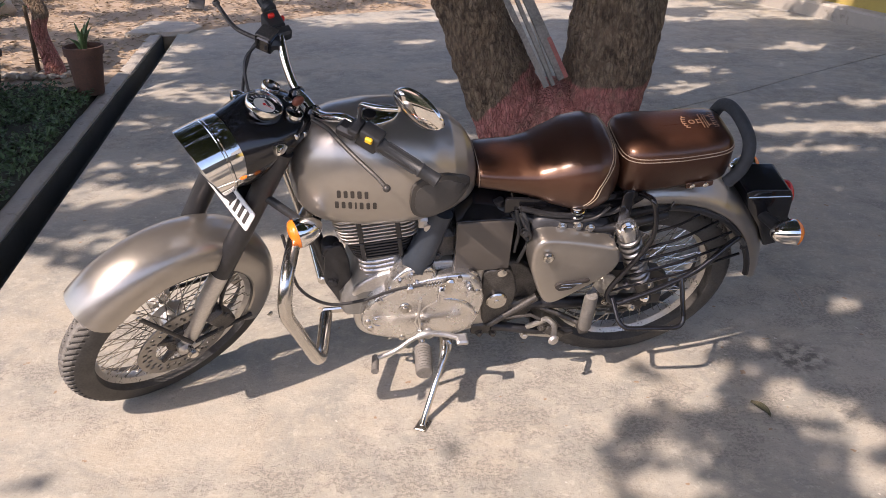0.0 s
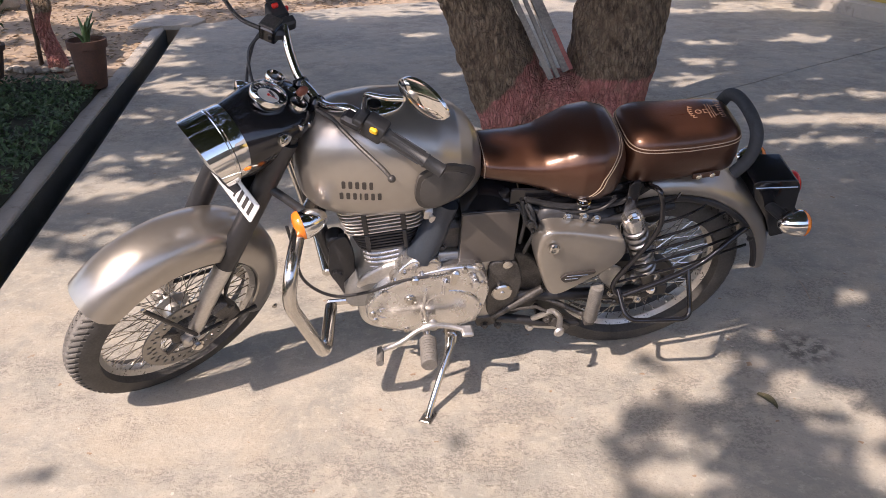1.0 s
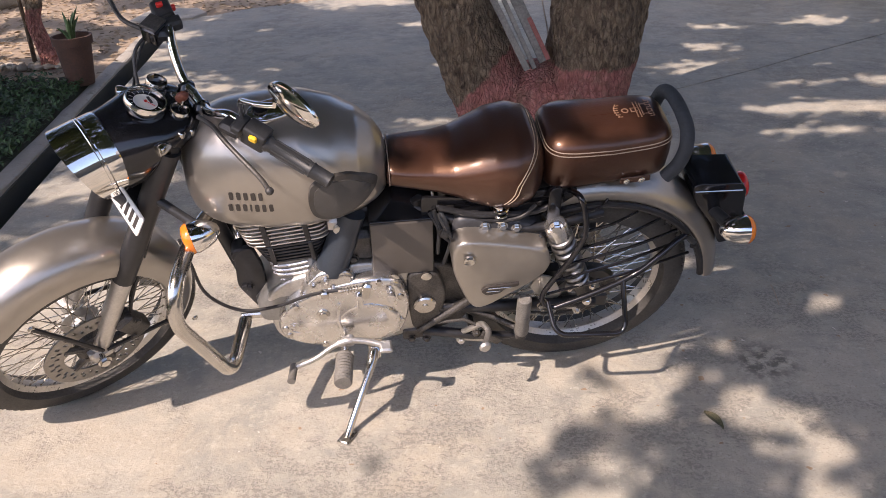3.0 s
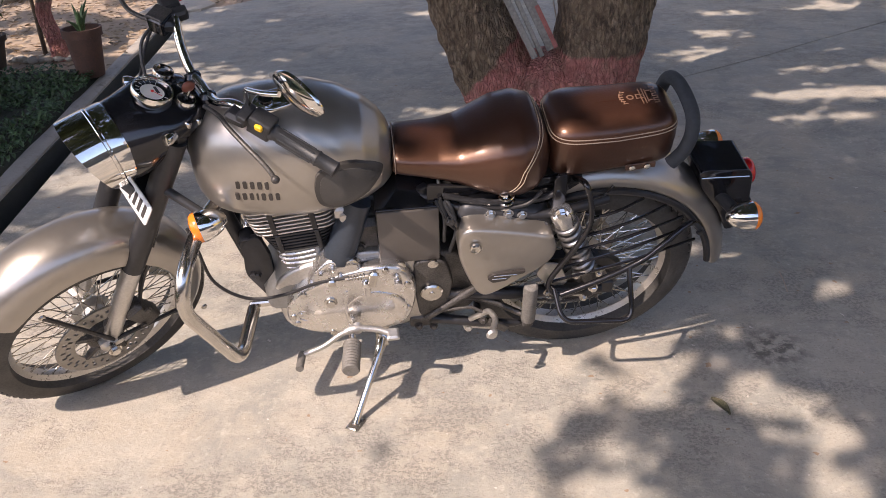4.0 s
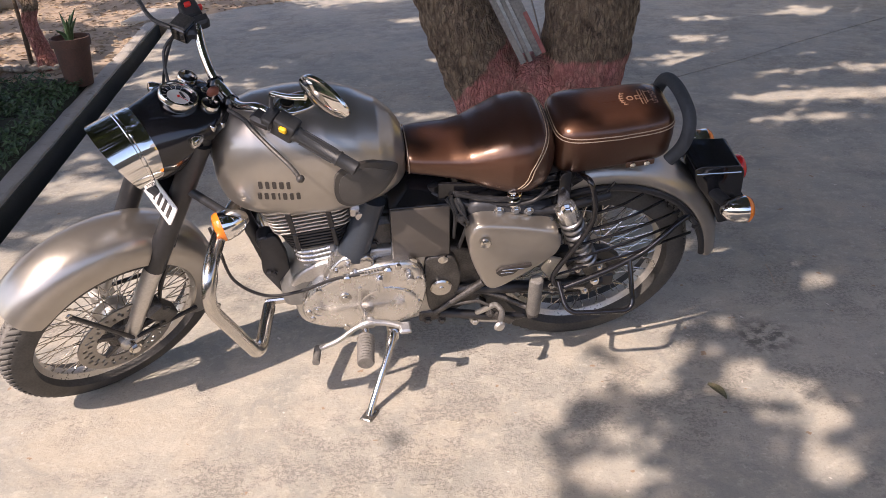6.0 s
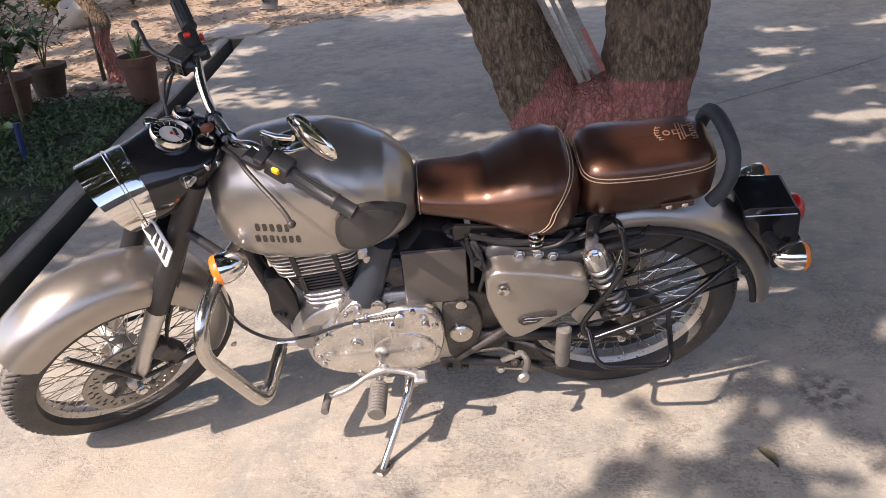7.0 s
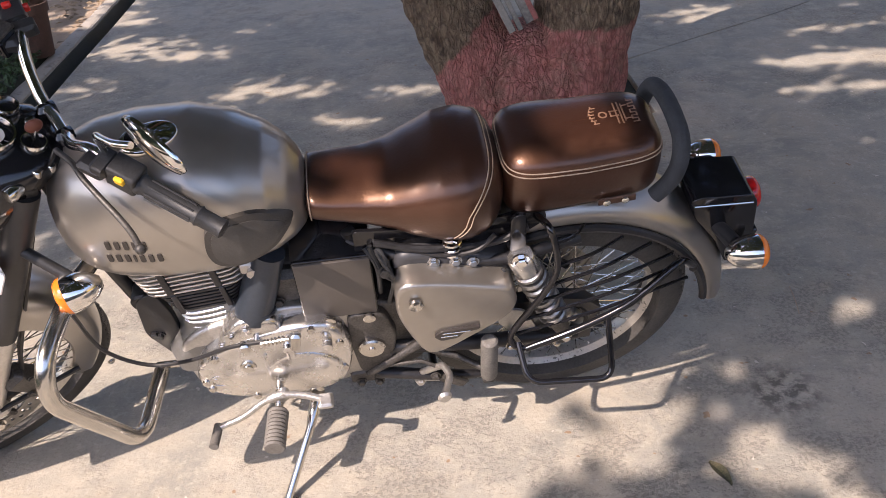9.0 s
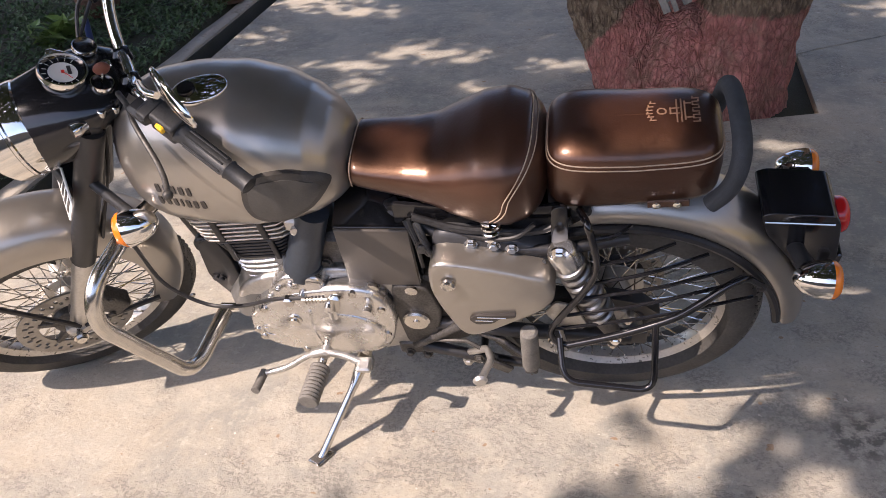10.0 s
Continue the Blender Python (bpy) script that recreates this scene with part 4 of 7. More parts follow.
# indicators
def indicator(c, axis, parent, m=None, stalk=None):
    bm = bmesh.new()
    f = turned(c, axis)
    lathe(bm, [(0, -0.060), (0.012, -0.057), (0.026, -0.042), (0.035, -0.022), (0.039, 0.0), (0.039, 0.007), (0.036, 0.009)], f, 28)
    ind = part("indicator", bm, CHROME, bike, "chromed bullet indicator with amber lens", m)
    bm = bmesh.new()
    lathe(bm, [(0.0375, 0.007), (0.0375, 0.015), (0.032, 0.023), (0.017, 0.028), (0, 0.029)], f, 28)
    part("lens", bm, AMBER, ind, "ribbed amber lens")
    if stalk:
        part("stalk", one(tube, [Vector(c) - Vector(axis).normalized() * 0.03, stalk], 0.0115, 10), PLASTIC, ind, "black rubber stalk")
    return ind


for s in (-1, 1):
    indicator(V(-1.068, s * 0.195, 0.775), (-1, s * -0.22, -0.12), bike, FRONT, V(-1.105, s * 0.08, 0.83))
    indicator(V(0.384 if s < 0 else 0.392, s * (0.148 if s < 0 else 0.165), 0.600 if s < 0 else 0.586), (1, 0, -0.05), bike, None, V(0.335, s * 0.04, 0.585))
    bm = bmesh.new()
    tube(bm, [V(0.340, s * 0.04, 0.585), V(0.357, s * 0.118, 0.600)], 0.016, 12)
    part("indicator_stalk", bm, PLASTIC, bike, "black rubber indicator stalk")

# --- tank ---
TANK = [(-0.992, 0.012, 0.858, 0.800), (-0.985, 0.060, 0.900, 0.760), (-0.965, 0.094, 0.938, 0.728), (-0.93, 0.120, 0.968, 0.706), (-0.88, 0.139, 0.988, 0.694), (-0.80, 0.152, 0.997, 0.688),
        (-0.71, 0.155, 0.993, 0.690), (-0.64, 0.147, 0.972, 0.700), (-0.585, 0.128, 0.941, 0.715), (-0.548, 0.106, 0.907, 0.733), (-0.523, 0.079, 0.868, 0.752), (-0.512, 0.032, 0.824, 0.780)]


def tank_ring(x, n=44, grow=0.0):
    a, zt, zb = lerp_table(TANK, x)
    zc = zb + (zt - zb) * 0.44
    out = []
    for i in range(n):
        t = 2 * math.pi * i / n
        c, s = math.cos(t), math.sin(t)
        e = 2.15 if s > 0 else 2.9
        h = (zt - zc) if s > 0 else (zc - zb)
        out.append(V(x, (a + grow) * math.copysign(abs(c) ** (2 / e), c), zc + (h + grow) * math.copysign(abs(s) ** (2 / e), s)))
    return out


def tank_y(x, z, out=0.0):
    """The tank's left side at x, z."""
    a, zt, zb = lerp_table(TANK, x)
    zc = zb + (zt - zb) * 0.44
    e, h = (2.15, zt - zc) if z > zc else (2.9, zc - zb)
    k = min(1, abs(z - zc) / h)
    return -(a + out) * (1 - k ** e) ** (1 / e)


xs = sorted(set([t[0] for t in TANK] + [-0.90 + 0.02 * i for i in range(20)]))
tank = part("fuel_tank", one(loft, [tank_ring(x) for x in xs]), PAINT, bike, "satin grey teardrop fuel tank", angle=60)
tank.modifiers.new("smooth", "SUBSURF").levels = 1
tank.modifiers["smooth"].render_levels = 1


def on_tank(name, outline, mat, lift, parent, label=""):
    """A thin shape laid on the tank's left side."""
    bm = bmesh.new()
    c = sum((V(p[0], 0, p[1]) for p in outline), V(0, 0, 0)) / len(outline)
    rings = []
    for k in (1.0, 0.97, 0.75, 0.5, 0.25, 0.03):
        rings.append([])
        for p in outline:
            x, z = c.x + (p[0] - c.x) * k, c.z + (p[1] - c.z) * k
            rings[-1].append(V(x, tank_y(x, z) - (lift if k < 1 else -0.002), z))
    loft(bm, rings)
    return part(name, bm, mat, parent, label, angle=50)


pad = [V(-0.700, 0, 0.842), V(-0.690, 0, 0.868), V(-0.650, 0, 0.882), V(-0.60, 0, 0.874), V(-0.548, 0, 0.842), V(-0.544, 0, 0.816), V(-0.59, 0, 0.772), V(-0.655, 0, 0.752), V(-0.690, 0, 0.772), V(-0.702, 0, 0.806)]
pad = [(q.x, q.z) for q in spline(pad, 4, True)]
kp = on_tank("knee_pad", pad, PADBLACK, 0.008, tank, "dark rubber knee pad")
inner = [(-0.632 + (x + 0.632) * 0.84, 0.812 + (z - 0.812) * 0.82) for x, z in pad]
on_tank("pad_inset", inner, material("grey_rubber", (0.075, 0.07, 0.065), 0.4, 0, 0.1, 40, bump=0.1, bump_scale=200), 0.0095, kp, "ribbed inner face of the pad")
# the maker's name is shown as plain dark bars
for z0, x0, spans in ((0.842, -0.878, (0.0095, 0.0095, 0.0095, 0.0105, 0.009)), (0.808, -0.884, (0.0095, 0.0095, 0.009, 0.0045, 0.0095, 0.009, 0.0095))):
    x = x0
    for w in spans:
        hgt = 0.0105
        q = rounded([(x, z0 - hgt, 0), (x + w, z0 - hgt, 0), (x + w, z0 + hgt, 0), (x, z0 + hgt, 0)], 0.003, 2, True)
        on_tank("badge_bar", [(p.x, p.y) for p in q], INK, 0.0012, tank)
        x += w + 0.0068
bm = bmesh.new()
CAP = turned((-0.775, -0.035, 0.988), (0.05, -0.14, 1))
o = [V(0.046 * math.cos(t) + (0.016 if math.cos(t) > 0 else 0), 0.033 * math.sin(t), 0) for t in (2 * math.pi * i / 28 for i in range(28))]
slab(bm, o, CAP, -0.006, 0.010, 0.006, 0.004)
cap = part("filler_cap", bm, CHROME, tank, "chromed filler cap")
bm = bmesh.new()
lathe(bm, [(0.017, 0.010), (0.016, 0.018), (0.0, 0.02)], CAP @ Matrix.Translation((-0.014, 0, 0)), 24)
part("cap_lock", bm, BLACK, cap, "round keyhole cover")
bm = bmesh.new()
block(bm, (0.03, 0.02, 0.035), Matrix.Translation((-0.655, -0.095, 0.69)), 0.006)
lathe(bm, [(0.012, -0.02), (0.012, 0.01), (0, 0.012)], turned((-0.645, -0.105, 0.683), (0, -1, 0)), 12)
part("fuel_tap", bm, CAST, bike, "small alloy fuel tap under the tank")

# --- seats ---
SEAT = [(-0.526, 0.040, 0.812, 0.780), (-0.518, 0.080, 0.836, 0.766), (-0.47, 0.088, 0.834, 0.758), (-0.41, 0.095, 0.834, 0.744), (-0.36, 0.107, 0.841, 0.730), (-0.31, 0.124, 0.864, 0.708), (-0.26, 0.138, 0.887, 0.694),
        (-0.21, 0.141, 0.896, 0.690), (-0.17, 0.126, 0.888, 0.702), (-0.148, 0.102, 0.866, 0.724), (-0.137, 0.074, 0.842, 0.748), (-0.128, 0.04, 0.818, 0.770)]


def seat_ring(x, n=40):
    a, zt, zb = lerp_table(SEAT, x)
    zc = zb + (zt - zb) * 0.52
    out = []
    for i in range(n):
        t = 2 * math.pi * i / n
        c, s = math.cos(t), math.sin(t)
        e = 2.6 if s > 0 else 3.6
        h = (zt - zc) if s > 0 else (zc - zb)
        out.append(V(x, a * math.copysign(abs(c) ** (2 / e), c) * (1.0 if s > 0 else 0.93 + 0.07 * (1 + s)), zc + h * math.copysign(abs(s) ** (2 / e), s)))
    return out


xs = sorted(set([t[0] for t in SEAT] + [-0.50 + 0.025 * i for i in range(15)]))
seat = part("rider_seat", one(loft, [seat_ring(x) for x in xs]), LEATHER, bike, "glossy brown leather rider's seat", angle=70)
seat.modifiers.new("smooth", "SUBSURF").levels = 1
seat.modifiers["smooth"].render_levels = 1


def seat_surface(x, t):
    a, zt, zb = lerp_table(SEAT, x)
    zc = zb + (zt - zb) * 0.52
    c, s = math.cos(t), math.sin(t)
    e = 2.6 if s > 0 else 3.6
    h = (zt - zc) if s > 0 else (zc - zb)
    return V(x, (a + 0.0005) * math.copysign(abs(c) ** (2 / e), c), zc + (h + 0.0005) * math.copysign(abs(s) ** (2 / e), s))


for off in (0.0, 0.009):
    # a seam runs over the seat behind the hump, and one at its nose
    bm = bmesh.new()
    pts = []
    for i in range(49):
        t = math.pi * (-0.09 + 1.18 * i / 48)
        k = abs(t - math.pi / 2) / (math.pi / 2)
        pts.append(seat_surface(-0.163 + off - 0.052 * k ** 2.6, t))
    tube(bm, pts, 0.0012, 6)
    part("seam", bm, THREAD, seat, "pale stitched seam")
bm = bmesh.new()
tube(bm, [seat_surface(-0.512, math.pi * (-0.1 + 1.2 * i / 30)) for i in range(31)], 0.0014, 6)
part("seam", bm, THREAD, seat, "pale stitched seam")


PX0, PX1, PW = -0.138, 0.178, 0.107


def pillion_ring(z, grow=0.0, taper=1.0, n=60):
    out = []
    cx, hx = (PX0 + PX1) / 2, (PX1 - PX0) / 2
    for i in range(n):
        t = 2 * math.pi * i / n
        c, s = math.cos(t), math.sin(t)
        x = cx + (hx * taper + grow) * math.copysign(abs(c) ** (2 / 5.0), c)
        w = PW * (1 - 0.10 * (x - PX0) / (PX1 - PX0))
        out.append(V(x, (w * taper + grow) * math.copysign(abs(s) ** (2 / 4.5), s), z + 0.020 * (x - PX0) / 0.3 + 0.012 * max(0, (0.02 - x) / 0.15) * (z > 0.8)))
    return out


rings = [pillion_ring(z, g, t) for z, g, t in ((0.742, -0.012, 1), (0.745, -0.004, 1), (0.756, 0, 1), (0.80, 0.002, 1), (0.838, 0.0, 1), (0.852, -0.005, 1), (0.862, -0.014, 1), (0.870, -0.028, 1), (0.8765, -0.05, 1), (0.879, -0.075, 1), (0.8795, -0.098, 1))]
pil = part("pillion_seat", one(loft, rings), LEATHER, bike, "brown leather pillion pad with piped edge", angle=70)
for z in (0.836, 0.844):
    part("piping", one(tube, pillion_ring(z, 0.0005 if z < 0.84 else -0.002), 0.0014, 6, closed=True), THREAD, pil, "pale piping")
# a pale crest printed on the pad, as plain strokes
def print_bar(x, y, w, h):
    part("crest_bar", one(block, (w, h, 0.0010), Matrix.Translation((x - 0.014, y * 0.85, 0.8808 + 0.020 * (x - 0.014 - PX0) / 0.3)) @ Matrix.Rotation(radians(-3.8), 4, "Y"), 0.0003), EMBOSS, pil)


for i in range(6):
    y = -0.026 + 0.0105 * i
    print_bar(0.060 + 3 * (y * y) * 3, y, 0.012, 0.0026), print_bar(0.057 + 3 * (y * y) * 3, y + 0.004, 0.003, 0.005)
for i in range(8):
    y = -0.036 + 0.0103 * i
    print_bar(0.141, y, 0.013, 0.0026), print_bar(0.136 if i % 2 else 0.146, y + 0.004, 0.003, 0.005)
for x, y, w, h in ((0.108, -0.018, 0.003, 0.03), (0.108, 0.018, 0.003, 0.03), (0.116, 0, 0.003, 0.062), (0.122, 0, 0.003, 0.05), (0.104, -0.008, 0.018, 0.003), (0.104, 0.008, 0.018, 0.003), (0.097, 0, 0.003, 0.018), (0.128, -0.022, 0.012, 0.003), (0.128, 0.022, 0.012, 0.003)):
    print_bar(x, y, w, h)
part("crest_ring", one(lathe, [(0.009, 0), (0.009, 0.001), (0.006, 0.001), (0.006, 0)], Matrix.Translation((0.068, 0, 0.8942)), 20), EMBOSS, pil)
bm = bmesh.new()
block(bm, (0.075, 0.005, 0.018), Matrix.Translation((0.085, -0.104, 0.764)) @ Matrix.Rotation(radians(-4), 4, "Y"), 0.003)
pb = part("seat_bracket", bm, material("brown_bracket", (0.10, 0.05, 0.03), 0.5, 0.2, 0.2, 40), bike, "brown seat bracket")
for x in (0.063, 0.10):
    part("bolt", one(lathe, [(0.008, 0), (0.008, 0.005), (0.004, 0.008), (0, 0.008)], turned((x, -0.106, 0.765 + (x - 0.085) * 0.06), (0, -1, 0)), 14), CHROME, pb)
bm = bmesh.new()
gp = [(0.158, -0.108, 0.768), (0.186, -0.110, 0.806), (0.198, -0.104, 0.852), (0.201, -0.080, 0.888), (0.197, -0.02, 0.908), (0.193, 0.04, 0.908), (0.190, 0.085, 0.888), (0.188, 0.106, 0.842), (0.182, 0.110, 0.806), (0.158, 0.108, 0.768)]
tube(bm, rounded(gp, 0.03, 4), 0.0172, 14)
part("grab_rail", bm, FOAM, bike, "grab rail wrapped in dark blue-black foam")
# seat springs
bm = bmesh.new()
tube(bm, helix((-0.245, -0.112, 0.665), (-0.245, -0.112, 0.725), 0.017, 4), 0.0038, 7)
part("seat_spring", bm, CHROME, bike, "chromed seat spring")
part("seat_spring", one(tube, helix((-0.245, 0.112, 0.665), (-0.245, 0.112, 0.725), 0.017, 4), 0.0038, 7), CHROME, bike, "chromed seat spring")

# --- engine and frame ---
def rrect(cx, cy, hx, hy, r, tilt=0.0):
    o = rounded([(-hx, -hy, 0), (hx, -hy, 0), (hx, hy, 0), (-hx, hy, 0)], r, 4, True)
    return [(cx + q.x, cy + q.y) for q in o]


CYL = turned((-0.752, 0, 0.47), (-0.10, 0, 1), (0, 1, 0))
bm = bmesh.new()
tube(bm, [CYL @ V(0, 0, z) for z in (0.0, 0.12, 0.23)], 0.062, 28)
engine = part("engine", bm, DARKMETAL, bike, "air-cooled single-cylinder engine")
for i in range(6):
    z = 0.096 + 0.0125 * i
    bm = bmesh.new()
    slab(bm, rrect(0, 0, 0.098 - 0.003 * (5 - i), 0.098 - 0.002 * (5 - i), 0.05), CYL, z, z + 0.005, 0.0016)
    part("cooling_fin", bm, SATIN, engine, "black cylinder fin")
for i in range(8):
    z = 0.172 + 0.0125 * i
    bm = bmesh.new()
    slab(bm, rrect(-0.004 * i * 0.4, 0, 0.108 + 0.001 * i, 0.102, 0.04), CYL, z, z + 0.0036, 0.0014)
    part("cooling_fin", bm, CAST, engine, "grey alloy head fin")
for x in (-0.05, 0.05):
    for y in (0.102, -0.102):
        part("fin_rib", one(block, (0.014, 0.008, 0.085), CYL @ Matrix.Translation((x, y, 0.215)), 0.003), SATIN, engine, "black upright rib")
        part("fin_rib", one(block, (0.012, 0.008, 0.065), CYL @ Matrix.Translation((x, y * 0.94, 0.132)), 0.003), SATIN, engine, "black upright rib")
bm = bmesh.new()
rings = []
for z, hx, hy, r in ((0.100, 0.060, 0.078, 0.045), (0.094, 0.064, 0.082, 0.045), (0.05, 0.066, 0.084, 0.045), (0.02, 0.075, 0.090, 0.045), (-0.01, 0.10, 0.098, 0.05), (-0.04, 0.125, 0.105, 0.05), (-0.10, 0.13, 0.105, 0.05)):
    rings.append([CYL @ V(q[0] - 0.012, q[1], z) for q in rrect(0, 0, hx, hy, r)])
loft(bm, rings)
part("barrel_base", bm, BARREL, engine, "cast alloy barrel base")
for i in range(4):
    for y in (0.082, -0.082):
        z = 0.030 + 0.0165 * i
        part("cast_rib", one(tube, spline([CYL @ V(-0.066, y * 0.88, z + 0.004), CYL @ V(-0.050, y * 1.01, z + 0.002), CYL @ V(-0.012, y * 1.03, z), CYL @ V(0.028, y * 1.01, z + 0.002)], 4), 0.004, 6), ALLOY, engine, "bright cast rib")
bm = bmesh.new()
crank = [(-0.86, 0.44), (-0.80, 0.50), (-0.62, 0.545), (-0.46, 0.53), (-0.40, 0.44), (-0.40, 0.31), (-0.50, 0.235), (-0.70, 0.215), (-0.84, 0.27)]
o = [(q.x, q.y) for q in rounded([(x, z, 0) for x, z in crank], 0.05, 4, True)]
slab(bm, o, LEFT, -0.11, 0.10, 0.01)
part("crankcase", bm, CAST, engine, "grey alloy crankcase")
bm = bmesh.new()
o = [(q.x, q.y) for q in rounded([(-0.52, 0.52, 0), (-0.36, 0.50, 0), (-0.305, 0.42, 0), (-0.315, 0.275, 0), (-0.42, 0.225, 0), (-0.54, 0.225, 0)], 0.03, 4, True)]
slab(bm, o, LEFT, -0.09, 0.088, 0.012)
part("gearbox", bm, DARKMETAL, engine, "dark gearbox casing")
# clutch cover
cover = [(-0.829, 0.36), (-0.815, 0.42), (-0.77, 0.465), (-0.70, 0.500), (-0.62, 0.521), (-0.545, 0.524), (-0.50, 0.495), (-0.482, 0.44), (-0.482, 0.38), (-0.505, 0.305), (-0.56, 0.270), (-0.65, 0.262), (-0.75, 0.280), (-0.81, 0.315)]
o = [(q.x, q.y) for q in spline([(x, z, 0) for x, z in cover], 3, True)]
bm = bmesh.new()
slab(bm, o, LEFT, 0.09, 0.142, 0.018, 0.012, 5)
cc = part("clutch_cover", bm, ALLOY, engine, "polished alloy clutch cover")
bm = bmesh.new()
o2 = [(q.x, q.y) for q in spline([(-0.685, 0.36, 0), (-0.66, 0.42, 0), (-0.60, 0.45, 0), (-0.54, 0.43, 0), (-0.505, 0.38, 0), (-0.52, 0.32, 0), (-0.58, 0.295, 0), (-0.65, 0.305, 0)], 3, True)]
slab(bm, o2, LEFT, 0.135, 0.1545, 0.010, 0.003, 4)
part("cover_bulge", bm, ALLOY, cc, "domed bulge of the cover")
for q in o[::5]:
    v = V(q[0], 0, q[1])
    c = V(-0.655, 0, 0.40)
    p = c + (v - c) * 0.90
    part("cover_screw", one(lathe, [(0.009, 0), (0.009, 0.012), (0.005, 0.014), (0, 0.012)], turned((p.x, -0.134, p.z), (0, -1, 0)), 12), STEEL, cc, "steel screw")
part("level_plug", one(lathe, [(0.018, 0), (0.018, 0.008), (0.011, 0.009), (0.011, 0.013), (0, 0.013)], turned((-0.707, -0.146, 0.419), (0, -1, 0)), 20), STEEL, cc, "hexagon level plug")
# a raised badge: a ring with plain bars and two tapering lines
badge_at = turned((-0.776, -0.1425, 0.368), (0, -1, 0))
bm = bmesh.new()
ring = [V(0.027 * math.cos(a), 0.021 * math.sin(a), 0) for a in (2 * math.pi * k / 24 for k in range(24))]
loft(bm, [[badge_at @ V(q.x * k, q.y * k, h) for q in ring] for k, h in ((1.0, -0.004), (1.0, 0.004), (0.86, 0.004), (0.86, -0.004))], closed=True)
part("badge_ring", bm, ALLOY, cc, "raised oval badge ring")
for x in (-0.788, -0.776, -0.764):
    part("badge_bar", one(block, (0.007, 0.006, 0.024), Matrix.Translation((x, -0.1435, 0.368)), 0.002), ALLOY, cc)
part("badge_bar", one(block, (0.075, 0.005, 0.0035), Matrix.Translation((-0.712, -0.1465, 0.388)) @ Matrix.Rotation(radians(-10), 4, "Y"), 0.001), ALLOY, cc)
part("badge_bar", one(block, (0.075, 0.005, 0.0035), Matrix.Translation((-0.712, -0.1465, 0.364)) @ Matrix.Rotation(radians(6), 4, "Y"), 0.001), ALLOY, cc)
for x, z, h in ((-0.609, 0.468, 0.066), (-0.527, 0.468, 0.040)):
    bm = bmesh.new()
    block(bm, (0.020, 0.026, h), Matrix.Translation((x, -0.150, z)), 0.007)
    lathe(bm, [(0.011, 0), (0.011, 0.010), (0.006, 0.013), (0, 0.013)], turned((x, -0.160, z + h * 0.3), (0, -1, 0)), 16)
    part("cover_lug", bm, ALLOY, cc, "cast lug on the clutch cover")
bm = bmesh.new()
tube(bm, spline([(-0.664, -0.146, 0.455), (-0.668, -0.150, 0.40), (-0.662, -0.150, 0.34), (-0.655, -0.144, 0.295)], 5), 0.006, 8)
part("cover_rib", bm, ALLOY, cc, "raised step across the cover")
bm = bmesh.new()
tube(bm, [V(-0.66, -0.168, 0.522), V(-0.60, -0.172, 0.532)], [0.0045, 0.0045], 8)
for i in range(6):
    lathe(bm, [(0.0045, 0), (0.0085, 0.002), (0.0085, 0.004), (0.0045, 0.006)], turned(V(-0.655 + 0.008 * i, -0.1685, 0.5225 + 0.0013 * i), (1, 0, 0.16)), 12)
block(bm, (0.022, 0.016, 0.055), Matrix.Translation((-0.59, -0.165, 0.51)) @ Matrix.Rotation(radians(12), 4, "Y"), 0.006)
block(bm, (0.02, 0.02, 0.025), Matrix.Translation((-0.695, -0.160, 0.508)), 0.004)
part("clutch_arm", bm, STEEL, cc, "clutch arm and cable adjuster")
# intake casting, starter drum and black hose behind the cover
bm = bmesh.new()
o = [(q.x, q.y) for q in rounded([(-0.765, 0.47, 0), (-0.745, 0.512, 0), (-0.704, 0.556, 0), (-0.643, 0.560, 0), (-0.617, 0.532, 0), (-0.62, 0.49, 0), (-0.70, 0.46, 0)], 0.015, 3, True)]
slab(bm, o, LEFT, 0.06, 0.135, 0.012)
for x, z in ((-0.748, 0.490), (-0.722, 0.520), (-0.69, 0.540)):
    bolt(bm, V(x, -0.135, z), (0, -1, 0), 0.006, 0.008)
part("side_casting", bm, ALLOY, engine, "bright alloy side casting")
bm = bmesh.new()
tube(bm, [V(-0.672, -0.094, 0.530), V(-0.670, -0.094, 0.536), V(-0.664, -0.094, 0.562), V(-0.662, -0.094, 0.567), V(-0.636, -0.094, 0.640), V(-0.633, -0.093, 0.648), V(-0.608, -0.085, 0.715)], [0.034, 0.043, 0.043, 0.039, 0.038, 0.035, 0.034], 24)
part("intake_body", bm, HOSE, engine, "dark blue-grey intake hose")
bm = bmesh.new()
tube(bm, [V(-0.60, -0.02, 0.60), V(-0.50, -0.03, 0.60)], 0.05, 18)
block(bm, (0.09, 0.13, 0.10), Matrix.Translation((-0.60, -0.02, 0.585)), 0.015)
bolt(bm, V(-0.615, -0.088, 0.555), (0, -1, 0), 0.01, 0.01)
part("throttle_body", bm, DARKMETAL, engine, "dark throttle body")

